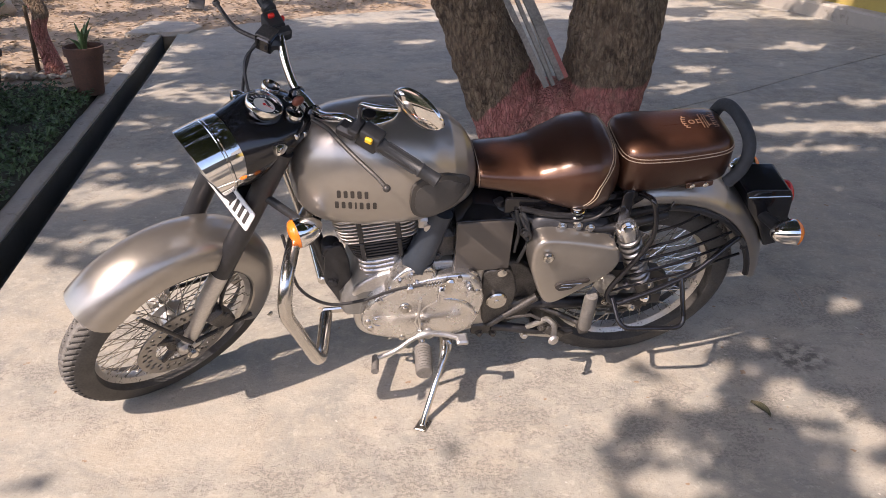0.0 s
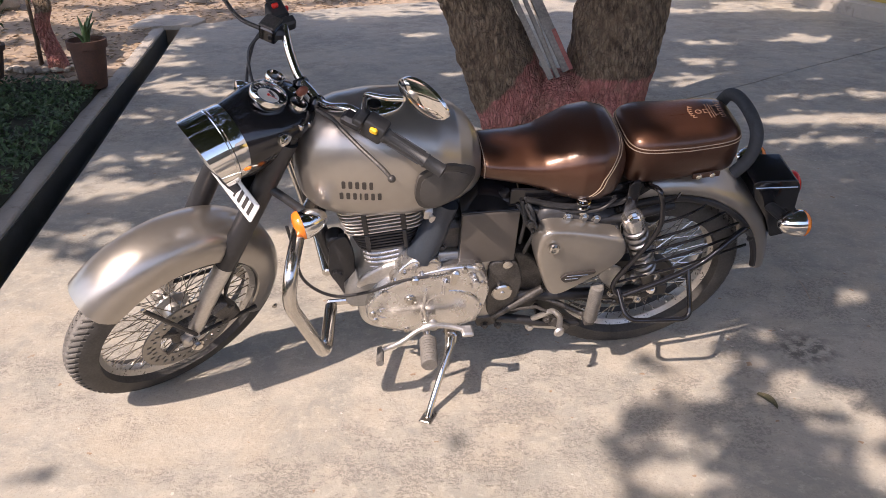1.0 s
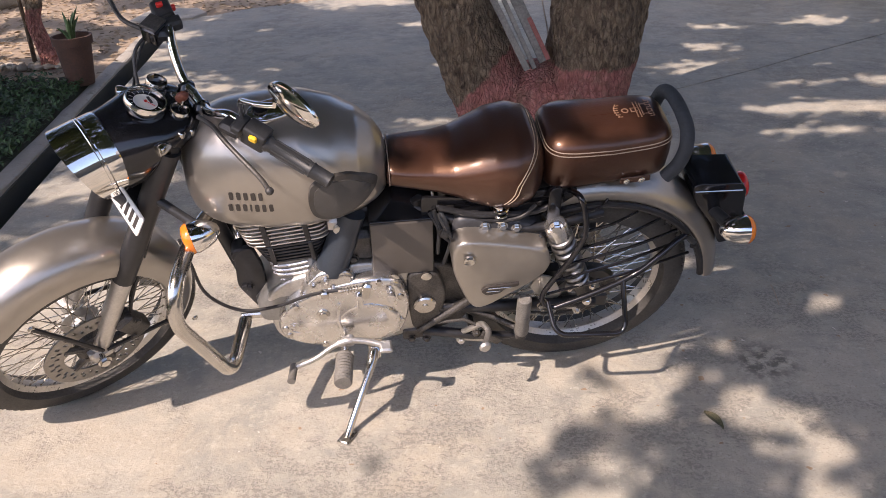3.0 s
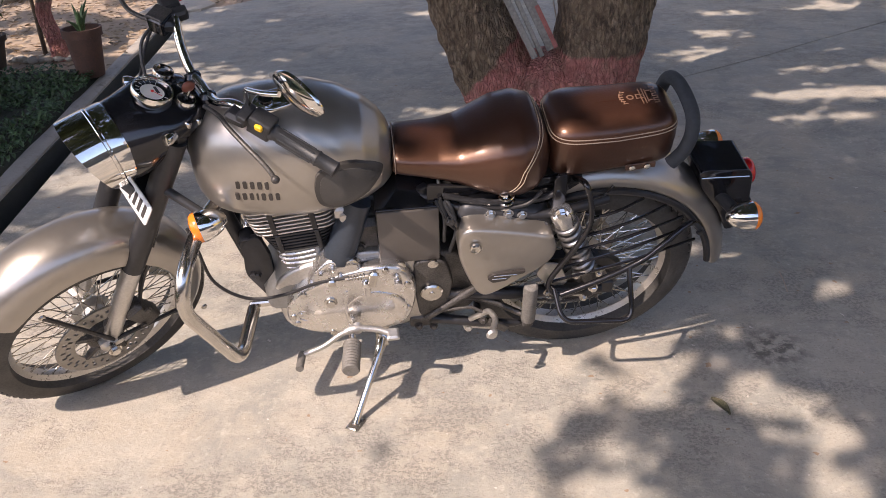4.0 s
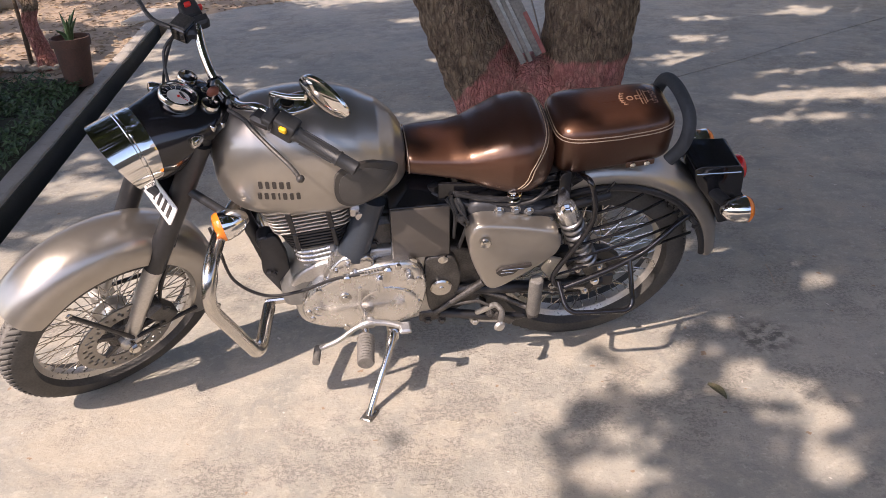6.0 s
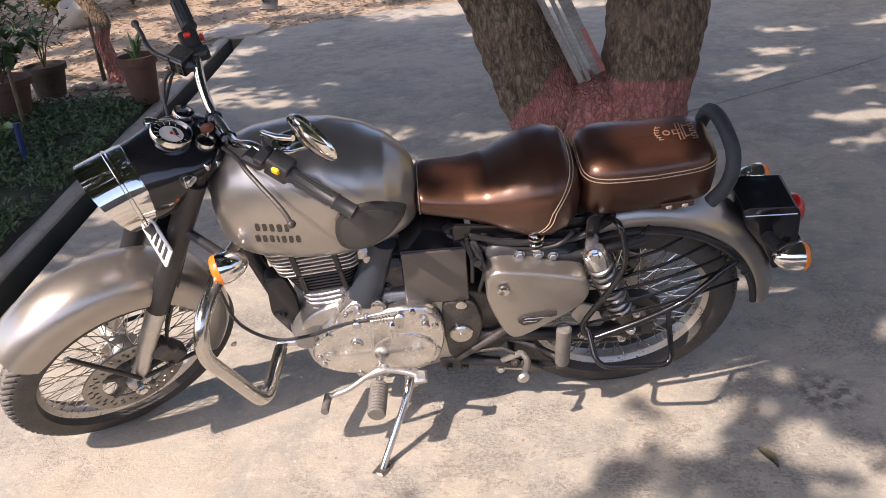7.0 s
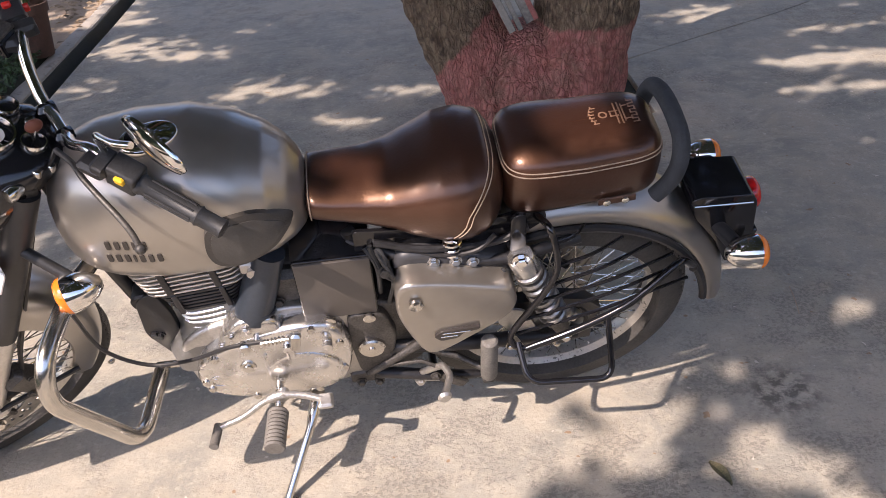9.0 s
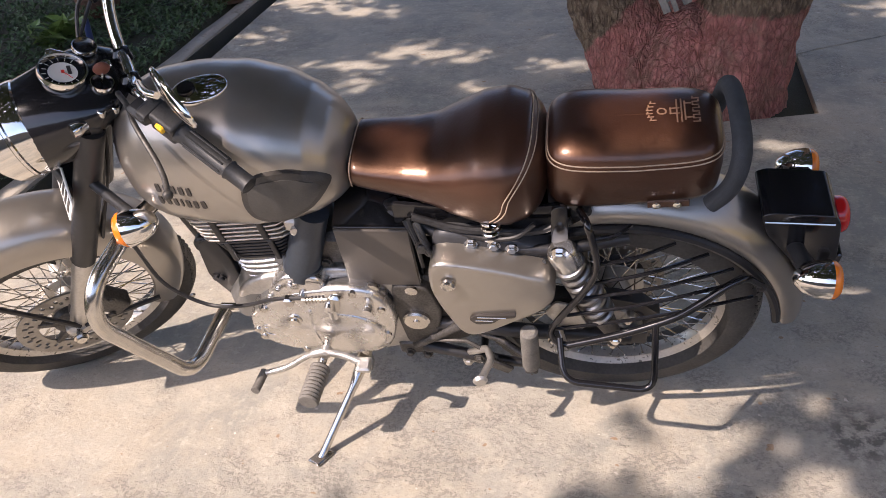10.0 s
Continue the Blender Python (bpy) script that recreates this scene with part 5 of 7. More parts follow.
# frame tubes
fr = part("chassis", one(tube, [V(-0.985, 0, 0.90), V(-0.955, 0, 0.66), V(-0.90, 0, 0.40), V(-0.86, 0, 0.30)], 0.019, 14), SATIN, bike, "black tubular frame")
for name, pts, r in (("top_tube", [(-0.99, 0, 0.88), (-0.75, 0, 0.80), (-0.45, 0, 0.73)], 0.02),
                     ("frame_tube", [(-0.50, -0.05, 0.70), (-0.42, -0.08, 0.69), (-0.30, -0.11, 0.655), (-0.14, -0.115, 0.64), (0.02, -0.10, 0.66)], 0.013),
                     ("frame_tube", [(-0.50, 0.09, 0.70), (-0.40, 0.105, 0.69), (-0.30, 0.11, 0.655), (-0.14, 0.115, 0.64), (0.02, 0.10, 0.66)], 0.013),
                     ("seat_tube", [(-0.45, -0.06, 0.72), (-0.42, -0.07, 0.50), (-0.40, -0.08, 0.34)], 0.015),
                     ("seat_tube", [(-0.45, 0.06, 0.72), (-0.42, 0.07, 0.50), (-0.40, 0.08, 0.34)], 0.015)):
    part(name, one(tube, spline(pts, 5), r, 12), SATIN, fr)
for x, z in ((-0.286, 0.668), (-0.241, 0.664), (-0.206, 0.655)):
    part("bolt", one(bolt, V(x, -0.125, z), (0, -1, 0), 0.010, 0.010), STEEL, fr, "hexagon frame bolt")
bm = bmesh.new()
tube(bm, spline([(-0.30, -0.125, 0.665), (-0.298, -0.13, 0.635), (-0.27, -0.135, 0.615), (-0.18, -0.135, 0.612), (-0.14, -0.13, 0.62)], 5), 0.006, 8)
tube(bm, spline([(-0.41, -0.10, 0.71), (-0.395, -0.115, 0.66), (-0.375, -0.12, 0.625), (-0.35, -0.12, 0.63), (-0.345, -0.11, 0.66)], 5), 0.006, 8)
tube(bm, spline([(-0.40, -0.09, 0.72), (-0.38, -0.12, 0.68), (-0.37, -0.115, 0.61), (-0.385, -0.10, 0.52)], 5), 0.005, 8)
tube(bm, spline([(-0.42, -0.095, 0.70), (-0.40, -0.115, 0.66), (-0.40, -0.10, 0.56)], 5), 0.005, 8)
part("wiring", bm, PLASTIC, fr, "black wiring loops")
bm = bmesh.new()
tube(bm, spline([(-0.40, -0.10, 0.70), (-0.375, -0.13, 0.655), (-0.36, -0.13, 0.62)], 5), 0.006, 8)
bolt(bm, V(-0.385, -0.125, 0.655), (0, -1, 0.3), 0.011, 0.012)
part("cable_end", bm, DARKMETAL, fr)
bm = bmesh.new()
o = [(q.x, q.y) for q in rounded([(-0.915, 0.58, 0), (-0.87, 0.60, 0), (-0.850, 0.52, 0), (-0.848, 0.34, 0), (-0.868, 0.34, 0), (-0.925, 0.46, 0)], 0.02, 3, True)]
slab(bm, o, LEFT, 0.045, 0.062, 0.004)
for x, z in ((-0.895, 0.455), (-0.87, 0.375), (-0.905, 0.46)):
    bolt(bm, V(x, -0.062, z), (0, -1, 0), 0.009, 0.009)
part("engine_bracket", bm, SATIN, fr, "black engine mounting plate")
bm = bmesh.new()
tube(bm, spline([(-0.93, 0.06, 0.63), (-0.945, 0.04, 0.55), (-0.92, 0.0, 0.52)], 5), 0.02, 12)
lathe(bm, [(0, -0.025), (0.022, -0.025), (0.026, -0.02), (0.026, 0.02), (0.022, 0.025), (0, 0.025)], turned((-0.90, -0.035, 0.565), (0, 1, 0)), 24)
part("horn", bm, SATIN, fr, "black horn in front of the engine")

# battery box and air-filter cover
bm = bmesh.new()
slab(bm, rrect(-0.490, 0.596, 0.080, 0.095, 0.006), LEFT, -0.06, 0.106, 0.004)
box_ = part("battery_box", bm, BLACK, bike, "black battery box")
bm = bmesh.new()
slab(bm, rrect(-0.490, 0.596, 0.077, 0.090, 0.004), LEFT, 0.104, 0.111, 0.002)
part("box_cover", bm, BATTERY, box_, "flat grey-brown cover")
bm = bmesh.new()
rings = []
for f in range(7):
    a = f / 6
    rings.append([V(-0.57 + 0.16 * i / 10, -0.10 + 0.15 * a, 0.69 + 0.05 * math.sin(a * math.pi * 0.7) * (0.6 + 0.4 * math.sin(math.pi * i / 10))) for i in range(11)] + [V(-0.41 - 0.16 * i / 10, -0.10 + 0.15 * a, 0.675) for i in range(11)])
loft(bm, rings)
part("box_lid", bm, BLACK, box_, "gloss black upper lid")
for x, z in ((-0.517, 0.505), (-0.432, 0.500)):
    part("bolt", one(lathe, [(0.014, 0), (0.014, 0.006), (0.008, 0.009), (0, 0.009)], turned((x, -0.118, z), (0, -1, 0)), 18), STEEL, box_, "bright cover bolt")
bm = bmesh.new()
o = [(q.x, q.y) for q in rounded([(-0.48, 0.505, 0), (-0.40, 0.50, 0), (-0.375, 0.41, 0), (-0.40, 0.29, 0), (-0.47, 0.27, 0), (-0.485, 0.40, 0)], 0.025, 3, True)]
slab(bm, o, LEFT, 0.05, 0.112, 0.008)
fp = part("frame_plate", bm, DARKMETAL, bike, "dull dark plate beside the gearbox")
bm = bmesh.new()
lathe(bm, [(0.031, 0), (0.031, 0.010), (0.027, 0.014), (0.008, 0.014), (0.008, 0.017), (0, 0.017)], turned((-0.437, -0.110, 0.383), (0, -1, 0)), 32)
part("pivot_cap", bm, STEEL, fp, "round silvery pivot cap")
air = [(-0.372, 0.610), (-0.365, 0.652), (-0.335, 0.670), (-0.25, 0.655), (-0.150, 0.625), (-0.128, 0.600), (-0.122, 0.565), (-0.145, 0.522), (-0.22, 0.465), (-0.285, 0.425), (-0.318, 0.430), (-0.345, 0.485), (-0.368, 0.56)]
o = [(q.x, q.y) for q in spline([(x, z, 0) for x, z in air], 3, True)]
bm = bmesh.new()
slab(bm, o, LEFT, 0.10, 0.183, 0.013, 0.004, 5)
ac = part("side_cover", bm, PAINT, bike, "satin grey teardrop side cover")
bm = bmesh.new()
o3 = [(-0.245 + (x + 0.245) * 0.985, 0.56 + (z - 0.56) * 0.985 + 0.028) for x, z in o]
slab(bm, o3, LEFT, 0.02, 0.125, 0.02, 0, 4)
part("air_box", bm, material("grey_airbox", (0.045, 0.046, 0.05), 0.45, 0.0, 0.1, 10), ac, "dark grey filter box behind the cover")
bm = bmesh.new()
lathe(bm, [(0.015, 0), (0.015, 0.007), (0.011, 0.010), (0.007, 0.008), (0, 0.008)], turned((-0.331, -0.188, 0.617), (0, -1, 0)), 24)
part("lock", bm, STEEL, ac, "round cover lock")
bm = bmesh.new()
bd = [(-0.300, 0.500), (-0.285, 0.515), (-0.200, 0.520), (-0.203, 0.510), (-0.235, 0.505), (-0.250, 0.488), (-0.285, 0.483)]
slab(bm, [(q.x, q.y) for q in rounded([(x, z, 0) for x, z in bd], 0.006, 3, True)], LEFT, 0.185, 0.1925, 0.0006)
part("badge", bm, INK, ac, "dark winged badge")
bm = bmesh.new()
block(bm, (0.060, 0.002, 0.0035), Matrix.Translation((-0.252, -0.1925, 0.508)), 0.0006)
block(bm, (0.036, 0.002, 0.003), Matrix.Translation((-0.268, -0.1925, 0.497)), 0.0006)
part("badge_bar", bm, STEEL, ac)

# black plates and pipes under the seat
bm = bmesh.new()
o = [(q.x, q.y) for q in rounded([(-0.44, 0.66, 0), (-0.44, 0.75, 0), (-0.30, 0.735, 0), (-0.14, 0.742, 0), (-0.06, 0.765, 0), (-0.05, 0.72, 0), (-0.13, 0.66, 0), (-0.30, 0.64, 0)], 0.012, 3, True)]
slab(bm, o, LEFT, 0.086, 0.094, 0.002)
part("seat_panel", bm, BLACK, fr, "black panel under the seats")
for pts, r in (([(-0.40, -0.104, 0.722), (-0.30, -0.116, 0.700), (-0.17, -0.112, 0.690), (-0.09, -0.104, 0.715)], 0.008), ([(-0.36, -0.104, 0.70), (-0.27, -0.122, 0.682), (-0.20, -0.128, 0.690), (-0.16, -0.118, 0.72)], 0.005)):
    part("conduit", one(tube, spline(pts, 6), r, 8), SATIN, fr, "black sleeved wire")

# swinging arm, chain, shock absorbers
for y in (-0.105, 0.105):
    bm = bmesh.new()
    tube(bm, [V(-0.40, y * 0.9, 0.345), V(-0.2, y, 0.335), V(0.04, y, 0.325)], 0.018, 12)
    block(bm, (0.09, 0.012, 0.05), Matrix.Translation((0.03, y, 0.325)), 0.01)
    bolt(bm, V(0, y * 1.06, 0.325), (0, y, 0), 0.015, 0.014)
    sa = part("swinging_arm", bm, SATIN, bike, "black swinging arm")
    bm = bmesh.new()
    t0, t1 = V(-0.113, y * 1.30, 0.672), V(0.003, y * 1.30, 0.372)
    d = (t1 - t0)
    tube(bm, [t0 + d * k for k in (0.01, 0.03, 0.15, 0.16)], [0.026, 0.030, 0.030, 0.022], 22)
    tube(bm, [t0 + d * k for k in (0.15, 0.75)], 0.015, 12)
    sh = part("shock_absorber", bm, ALLOY, bike, "bright alloy shock absorber")
    bm = bmesh.new()
    tube(bm, helix(t0 + d * 0.15, t0 + d * 0.74, 0.0265, 8), 0.0074, 8)
    part("coil_spring", bm, SPRING, sh, "dull steel coil spring")
    bm = bmesh.new()
    tube(bm, [t0 + d * k for k in (0.74, 0.76, 0.93, 1.0)], [0.026, 0.024, 0.018, 0.015], 18)
    part("damper_foot", bm, DARKMETAL, sh, "dark lower damper body")
    part("mount_nut", one(bolt, t0 + V(0, y * 0.12, 0.0), (0, y, 0), 0.013, 0.016), CHROME, sh)
    part("mount_nut", one(bolt, t1 + V(0, y * 0.08, 0), (0, y, 0), 0.010, 0.012), CHROME, sh)
    bm = bmesh.new()
    o = [(q.x, q.y) for q in rounded([(-0.128, 0.765, 0), (-0.098, 0.772, 0), (-0.096, 0.665, 0), (-0.130, 0.66, 0)], 0.012, 3, True)]
    slab(bm, o, LEFT, 0.112 if y < 0 else -0.122, 0.120 if y < 0 else -0.114, 0.002)
    part("shock_bracket", bm, BLACK, fr, "gloss black pressed-steel shock bracket")
bm = bmesh.new()
rings = []
for p in [(-0.44, 0.43), (-0.30, 0.435), (-0.15, 0.435), (0, 0.43), (0.06, 0.415), (0.10, 0.375), (0.10, 0.36)]:
    rings.append([V(p[0], yy, p[1] + h) for yy, h in ((-0.082, 0), (-0.082, -0.03), (-0.078, -0.03), (-0.078, -0.004), (-0.05, -0.004), (-0.05, 0))])
loft(bm, rings)
part("chain_guard", bm, SATIN, bike, "black chain guard")
bm = bmesh.new()
chain = rounded([(-0.44, -0.063, 0.43), (0.0, -0.063, 0.427), (0.10, -0.063, 0.325), (0.0, -0.063, 0.223), (-0.44, -0.063, 0.335), (-0.475, -0.063, 0.383)], 0.09, 6, True)
seq = []
for i in range(len(chain)):
    a, b = chain[i], chain[(i + 1) % len(chain)]
    k = max(1, int((b - a).length / 0.016))
    seq += [a + (b - a) * (j / k) for j in range(k)]
for i, p in enumerate(seq):
    q = seq[(i + 1) % len(seq)]
    w = 0.007 if i % 2 else 0.010
    for yy in (-w, w):
        tube(bm, [p + V(0, yy, 0), q + V(0, yy, 0)], 0.0045, 5)
part("chain", bm, DARKMETAL, bike, "oily drive chain")

# silencer and brake caliper on the far side, seen between the spokes
bm = bmesh.new()
tube(bm, spline([(-0.78, 0.15, 0.25), (-0.55, 0.165, 0.255), (-0.30, 0.17, 0.275), (-0.20, 0.172, 0.32), (0.0, 0.178, 0.365), (0.16, 0.182, 0.40)], 4), [0.021] * 9 + [0.028, 0.040, 0.046] + [0.048] * 7 + [0.046, 0.030], 20)
part("silencer", bm, SATIN, bike, "black silencer on the far side")
bm = bmesh.new()
block(bm, (0.085, 0.04, 0.052), Matrix.Translation((-0.075, 0.078, 0.405)) @ Matrix.Rotation(radians(-35), 4, "Y"), 0.012)
bolt(bm, V(-0.09, 0.056, 0.40), (0, -1, 0), 0.008, 0.008)
part("rear_caliper", bm, CAST, bike, "grey cast rear brake caliper")
bm = bmesh.new()
o = [(q.x, q.y) for q in rounded([(-0.150, 0.40, 0), (-0.125, 0.445, 0), (-0.085, 0.43, 0), (-0.055, 0.36, 0), (-0.075, 0.335, 0), (-0.120, 0.36, 0)], 0.012, 3, True)]
slab(bm, o, LEFT, 0.098, 0.104, 0.002)
part("adjuster_plate", bm, CAST, bike, "bright pressed plate on the swinging arm")

bm = bmesh.new()
slab(bm, [(q.x, q.y) for q in rounded([(-0.40, 0.64, 0), (-0.14, 0.64, 0), (-0.10, 0.57, 0), (-0.14, 0.44, 0), (-0.36, 0.42, 0)], 0.03, 4, True)], LEFT, -0.185, -0.075, 0.014)
part("tool_box", bm, BLACK, bike, "black tool box on the far side")

# --- crash guard, pegs, levers, stand ---
def guard_path(s):
    return [(-0.945, s * 0.03, 0.715), (-0.985, s * 0.13, 0.72), (-1.012, s * 0.285, 0.715), (-1.026, s * 0.322, 0.635), (-0.950, s * 0.252, 0.338), (-0.925, s * 0.07, 0.330)]


for s in (-1, 1):
    bm = bmesh.new()
    tube(bm, rounded(guard_path(s), 0.055, 7), 0.0178, 16)
    cg = part("crash_guard", bm, STEEL, bike, "bent stainless-steel crash guard")
    bm = bmesh.new()
    block(bm, (0.10, 0.012, 0.022), Matrix.Translation((-0.885, s * 0.062, 0.34)), 0.004)
    bolt(bm, V(-0.86, s * 0.07, 0.34), (0, s, 0), 0.009, 0.01)
    bolt(bm, V(-0.835, s * 0.07, 0.335), (0, s, 0), 0.008, 0.01)
    part("guard_flange", bm, STEEL, cg)
    # rider's peg
    bm = bmesh.new()
    p0, p1 = V(-0.660, s * 0.178, 0.306), V(-0.671, s * 0.312, 0.316)
    d = p1 - p0
    pts, rad = [], []
    for i in range(21):
        pts.append(p0 + d * (0.20 + 0.72 * i / 20)), rad.append(0.0245 if i % 2 else 0.0215)
    tube(bm, pts, rad, 16)
    fpeg = part("footpeg", bm, DUSTY, bike, "dusty ribbed rubber footpeg")
    bm = bmesh.new()
    tube(bm, [V(-0.660, s * 0.09, 0.30), p0 + d * 0.14], 0.010, 12)
    part("peg_arm", bm, STEEL, fpeg)
bm = bmesh.new()
tube(bm, spline([(-0.796, -0.222, 0.300), (-0.74, -0.21, 0.312), (-0.69, -0.195, 0.338), (-0.648, -0.19, 0.350), (-0.60, -0.195, 0.346), (-0.555, -0.208, 0.338)], 5), [0.0075] * 12 + [0.011] * 4 + [0.0085] * 10, 10)
lathe(bm, [(0.013, -0.014), (0.013, 0.006), (0.008, 0.010), (0, 0.010)], turned((-0.645, -0.190, 0.346), (0, -1, 0)), 18)
block(bm, (0.034, 0.036, 0.018), Matrix.Translation((-0.552, -0.212, 0.338)), 0.005)
gl = part("gear_lever", bm, CAST, bike, "polished heel-and-toe gear lever")
bm = bmesh.new()
tube(bm, [V(-0.797, -0.215, 0.298), V(-0.804, -0.272, 0.306)], [0.0105, 0.0105], 12)
part("toe_rubber", bm, DUSTY, gl, "dusty rubber toe piece")
bm = bmesh.new()
tip = V(-0.676, -0.340, 0.121)
tube(bm, [V(-0.585, -0.145, 0.245), V(-0.592, -0.175, 0.236), V(-0.605, -0.205, 0.215), V(-0.665, -0.315, 0.134), tip], [0.014, 0.014, 0.0095, 0.0095, 0.011], 12)
block(bm, (0.035, 0.035, 0.05), Matrix.Translation((-0.582, -0.135, 0.23)), 0.008)
bolt(bm, V(-0.588, -0.155, 0.225), (0, -1, 0), 0.010, 0.012)
ss = part("side_stand", bm, STEEL, bike, "chromed side stand, folded out")
inv = bike.matrix_world.inverted()
foot = bike.matrix_world @ tip
bm = bmesh.new()
block(bm, (0.055, 0.035, 0.008), inv @ Matrix.Translation((foot.x, foot.y, 0.0045)) @ Matrix.Rotation(radians(70), 4, "Z"), 0.003)
part("stand_foot", bm, STEEL, ss)
# passenger's pegs, folded up, and the plate below
for s in (-1, 1):
    bm = bmesh.new()
    tube(bm, [V(-0.179, s * 0.178, z) for z in (0.300, 0.307, 0.425, 0.440, 0.445)], [0.016, 0.0195, 0.0195, 0.019, 0.014], 18)
    pg = part("passenger_peg", bm, TREAD, bike, "dusty grey-black passenger peg folded up")
    bm = bmesh.new()
    block(bm, (0.03, 0.04, 0.03), Matrix.Translation((-0.179, s * 0.165, 0.290)), 0.006)
    tube(bm, [V(-0.179, s * 0.155, 0.29), V(-0.25, s * 0.11, 0.30), V(-0.33, s * 0.105, 0.345)], 0.009, 10)
    part("peg_bracket", bm, DARKMETAL, pg)
bm = bmesh.new()
tube(bm, [V(-0.455, -0.112, 0.27), V(-0.315, -0.112, 0.38)], [0.010, 0.012], 10)
tube(bm, [V(-0.42, -0.115, 0.30), V(-0.33, -0.125, 0.315), V(-0.26, -0.14, 0.275)], 0.005, 8)
block(bm, (0.07, 0.010, 0.030), Matrix.Translation((-0.258, -0.15, 0.255)) @ Matrix.Rotation(radians(35), 4, "Y"), 0.004)
bolt(bm, V(-0.30, -0.15, 0.285), (0, -1, 0), 0.009, 0.01)
part("linkage", bm, DARKMETAL, bike, "dull steel links under the side cover")
bm = bmesh.new()
APEX = V(-0.281, -0.140, 0.310)
tube(bm, rounded([(-0.345, -0.100, 0.222), APEX, (-0.268, -0.175, 0.316), (-0.286, -0.222, 0.318)], 0.012, 4), 0.0085, 10)
block(bm, (0.115, 0.008, 0.024), Matrix.Translation((-0.292, -0.108, 0.206)) @ Matrix.Rotation(radians(14), 4, "Y"), 0.003)
lathe(bm, [(0, -0.008), (0.012, -0.007), (0.017, 0.0), (0.012, 0.007), (0, 0.008)], turned((-0.288, -0.232, 0.322), (0.2, -1, 0.1)), 16)
bolt(bm, V(-0.335, -0.112, 0.212), (0, -1, 0), 0.010, 0.012)
part("stand_lever", bm, CAST, bike, "bright alloy bracket with a bent pedal arm")
# centre stand, swung up under the frame
bm = bmesh.new()
for y in (-0.10, 0.10):
    tube(bm, [V(-0.44, y, 0.255), V(-0.30, y * 1.12, 0.228), V(-0.20, y * 1.2, 0.220), V(-0.185, y * 1.2, 0.220)], [0.015, 0.014, 0.011, 0.007], 10)
tube(bm, [V(-0.30, -0.10, 0.22), V(-0.30, 0.10, 0.22)], 0.010, 10)
part("centre_stand", bm, SATIN, bike, "black centre stand swung up")
bm = bmesh.new()
for x, z in ((-0.475, 0.232), (-0.433, 0.226)):
    bolt(bm, V(x, -0.105, z), (0, -1, 0), 0.009, 0.012)
block(bm, (0.08, 0.02, 0.05), Matrix.Translation((-0.46, -0.095, 0.245)), 0.008)
part("lower_bracket", bm, DARKMETAL, bike)

# rear side guard of black rods
gy = -0.172
sg = part("side_guard", one(tube, spline([(-0.075, -0.10, 0.742), (-0.062, -0.155, 0.765), (-0.048, gy, 0.715), (-0.043, gy, 0.645), (-0.069, gy, 0.57), (-0.128, gy, 0.452), (-0.124, gy - 0.01, 0.415), (-0.098, gy - 0.012, 0.40)], 6), 0.0075, 10), BLACK, bike, "black tubular guard beside the rear wheel")
part("guard_bar", one(tube, spline([(-0.098, gy - 0.012, 0.400), (0.013, gy - 0.01, 0.447), (0.112, gy, 0.493), (0.165, gy + 0.01, 0.535), (0.237, gy + 0.04, 0.575), (0.285, -0.105, 0.525)], 6), 0.0085, 10), BLACK, sg)
for a, b in (((-0.046, 0.735), (0.02, 0.772)), ((-0.043, 0.665), (0.105, 0.722)), ((-0.05, 0.605), (0.170, 0.690)), ((-0.068, 0.555), (0.222, 0.645)), ((-0.10, 0.495), (0.245, 0.605)), ((-0.128, 0.443), (0.272, 0.555))):
    m = V(a[0], gy, a[1])
    e = V(b[0], -0.118, b[1] - 0.055)
    part("guard_rod", one(tube, spline([m, m + (e - m) * 0.5 + V(0, -0.012, 0.004), e], 6), 0.0040, 8), BLACK, sg)
part("guard_step", one(tube, rounded([(-0.115, gy - 0.006, 0.42), (-0.105, -0.255, 0.372), (0.080, -0.270, 0.372), (0.080, gy - 0.006, 0.478)], 0.035, 6), 0.0072, 10), BLACK, sg, "black foot step of the guard")
bm = bmesh.new()
tube(bm, [V(-0.10, gy - 0.02, 0.40), V(-0.118, -0.11, 0.36)], 0.007, 8)
bolt(bm, V(-0.13, -0.165, 0.395), (0, -1, 0), 0.008, 0.01)
part("guard_clamp", bm, STEEL, sg)

# --- tail ---
bm = bmesh.new()
o = [(q.x, q.y) for q in rounded([(0.266, 0.678, 0), (0.286, 0.688, 0), (0.400, 0.680, 0), (0.416, 0.655, 0), (0.440, 0.475, 0), (0.385, 0.462, 0), (0.345, 0.54, 0), (0.283, 0.625, 0)], 0.008, 3, True)]
slab(bm, o, LEFT, -0.060, 0.060, 0.004)
tb = part("tail_box", bm, BLACK, bike, "gloss black tail box over the mudguard")
for y in (-0.0615, 0.0615):
    part("trim_strip", one(tube, [V(0.275, y, 0.664), V(0.404, y, 0.658)], 0.0022, 6), STEEL, tb, "thin bright trim")
bm = bmesh.new()
lathe(bm, [(0.038, -0.01), (0.038, 0.014), (0.035, 0.022), (0.026, 0.028), (0, 0.030)], turned((0.416, 0, 0.620), (1, 0, 0.09)), 32)
part("tail_lamp", bm, RED, bike, "round red tail lamp")
bm = bmesh.new()
block(bm, (0.012, 0.12, 0.09), Matrix.Translation((0.428, 0, 0.52)) @ Matrix.Rotation(radians(6), 4, "Y"), 0.003)
part("plate_holder", bm, BLACK, tb, "black rear plate holder")
bm = bmesh.new()
block(bm, (0.022, 0.012, 0.05), Matrix.Translation((0.415, -0.082, 0.53)), 0.004)
part("reflector", bm, WHITE, tb, "pale reflector tab")

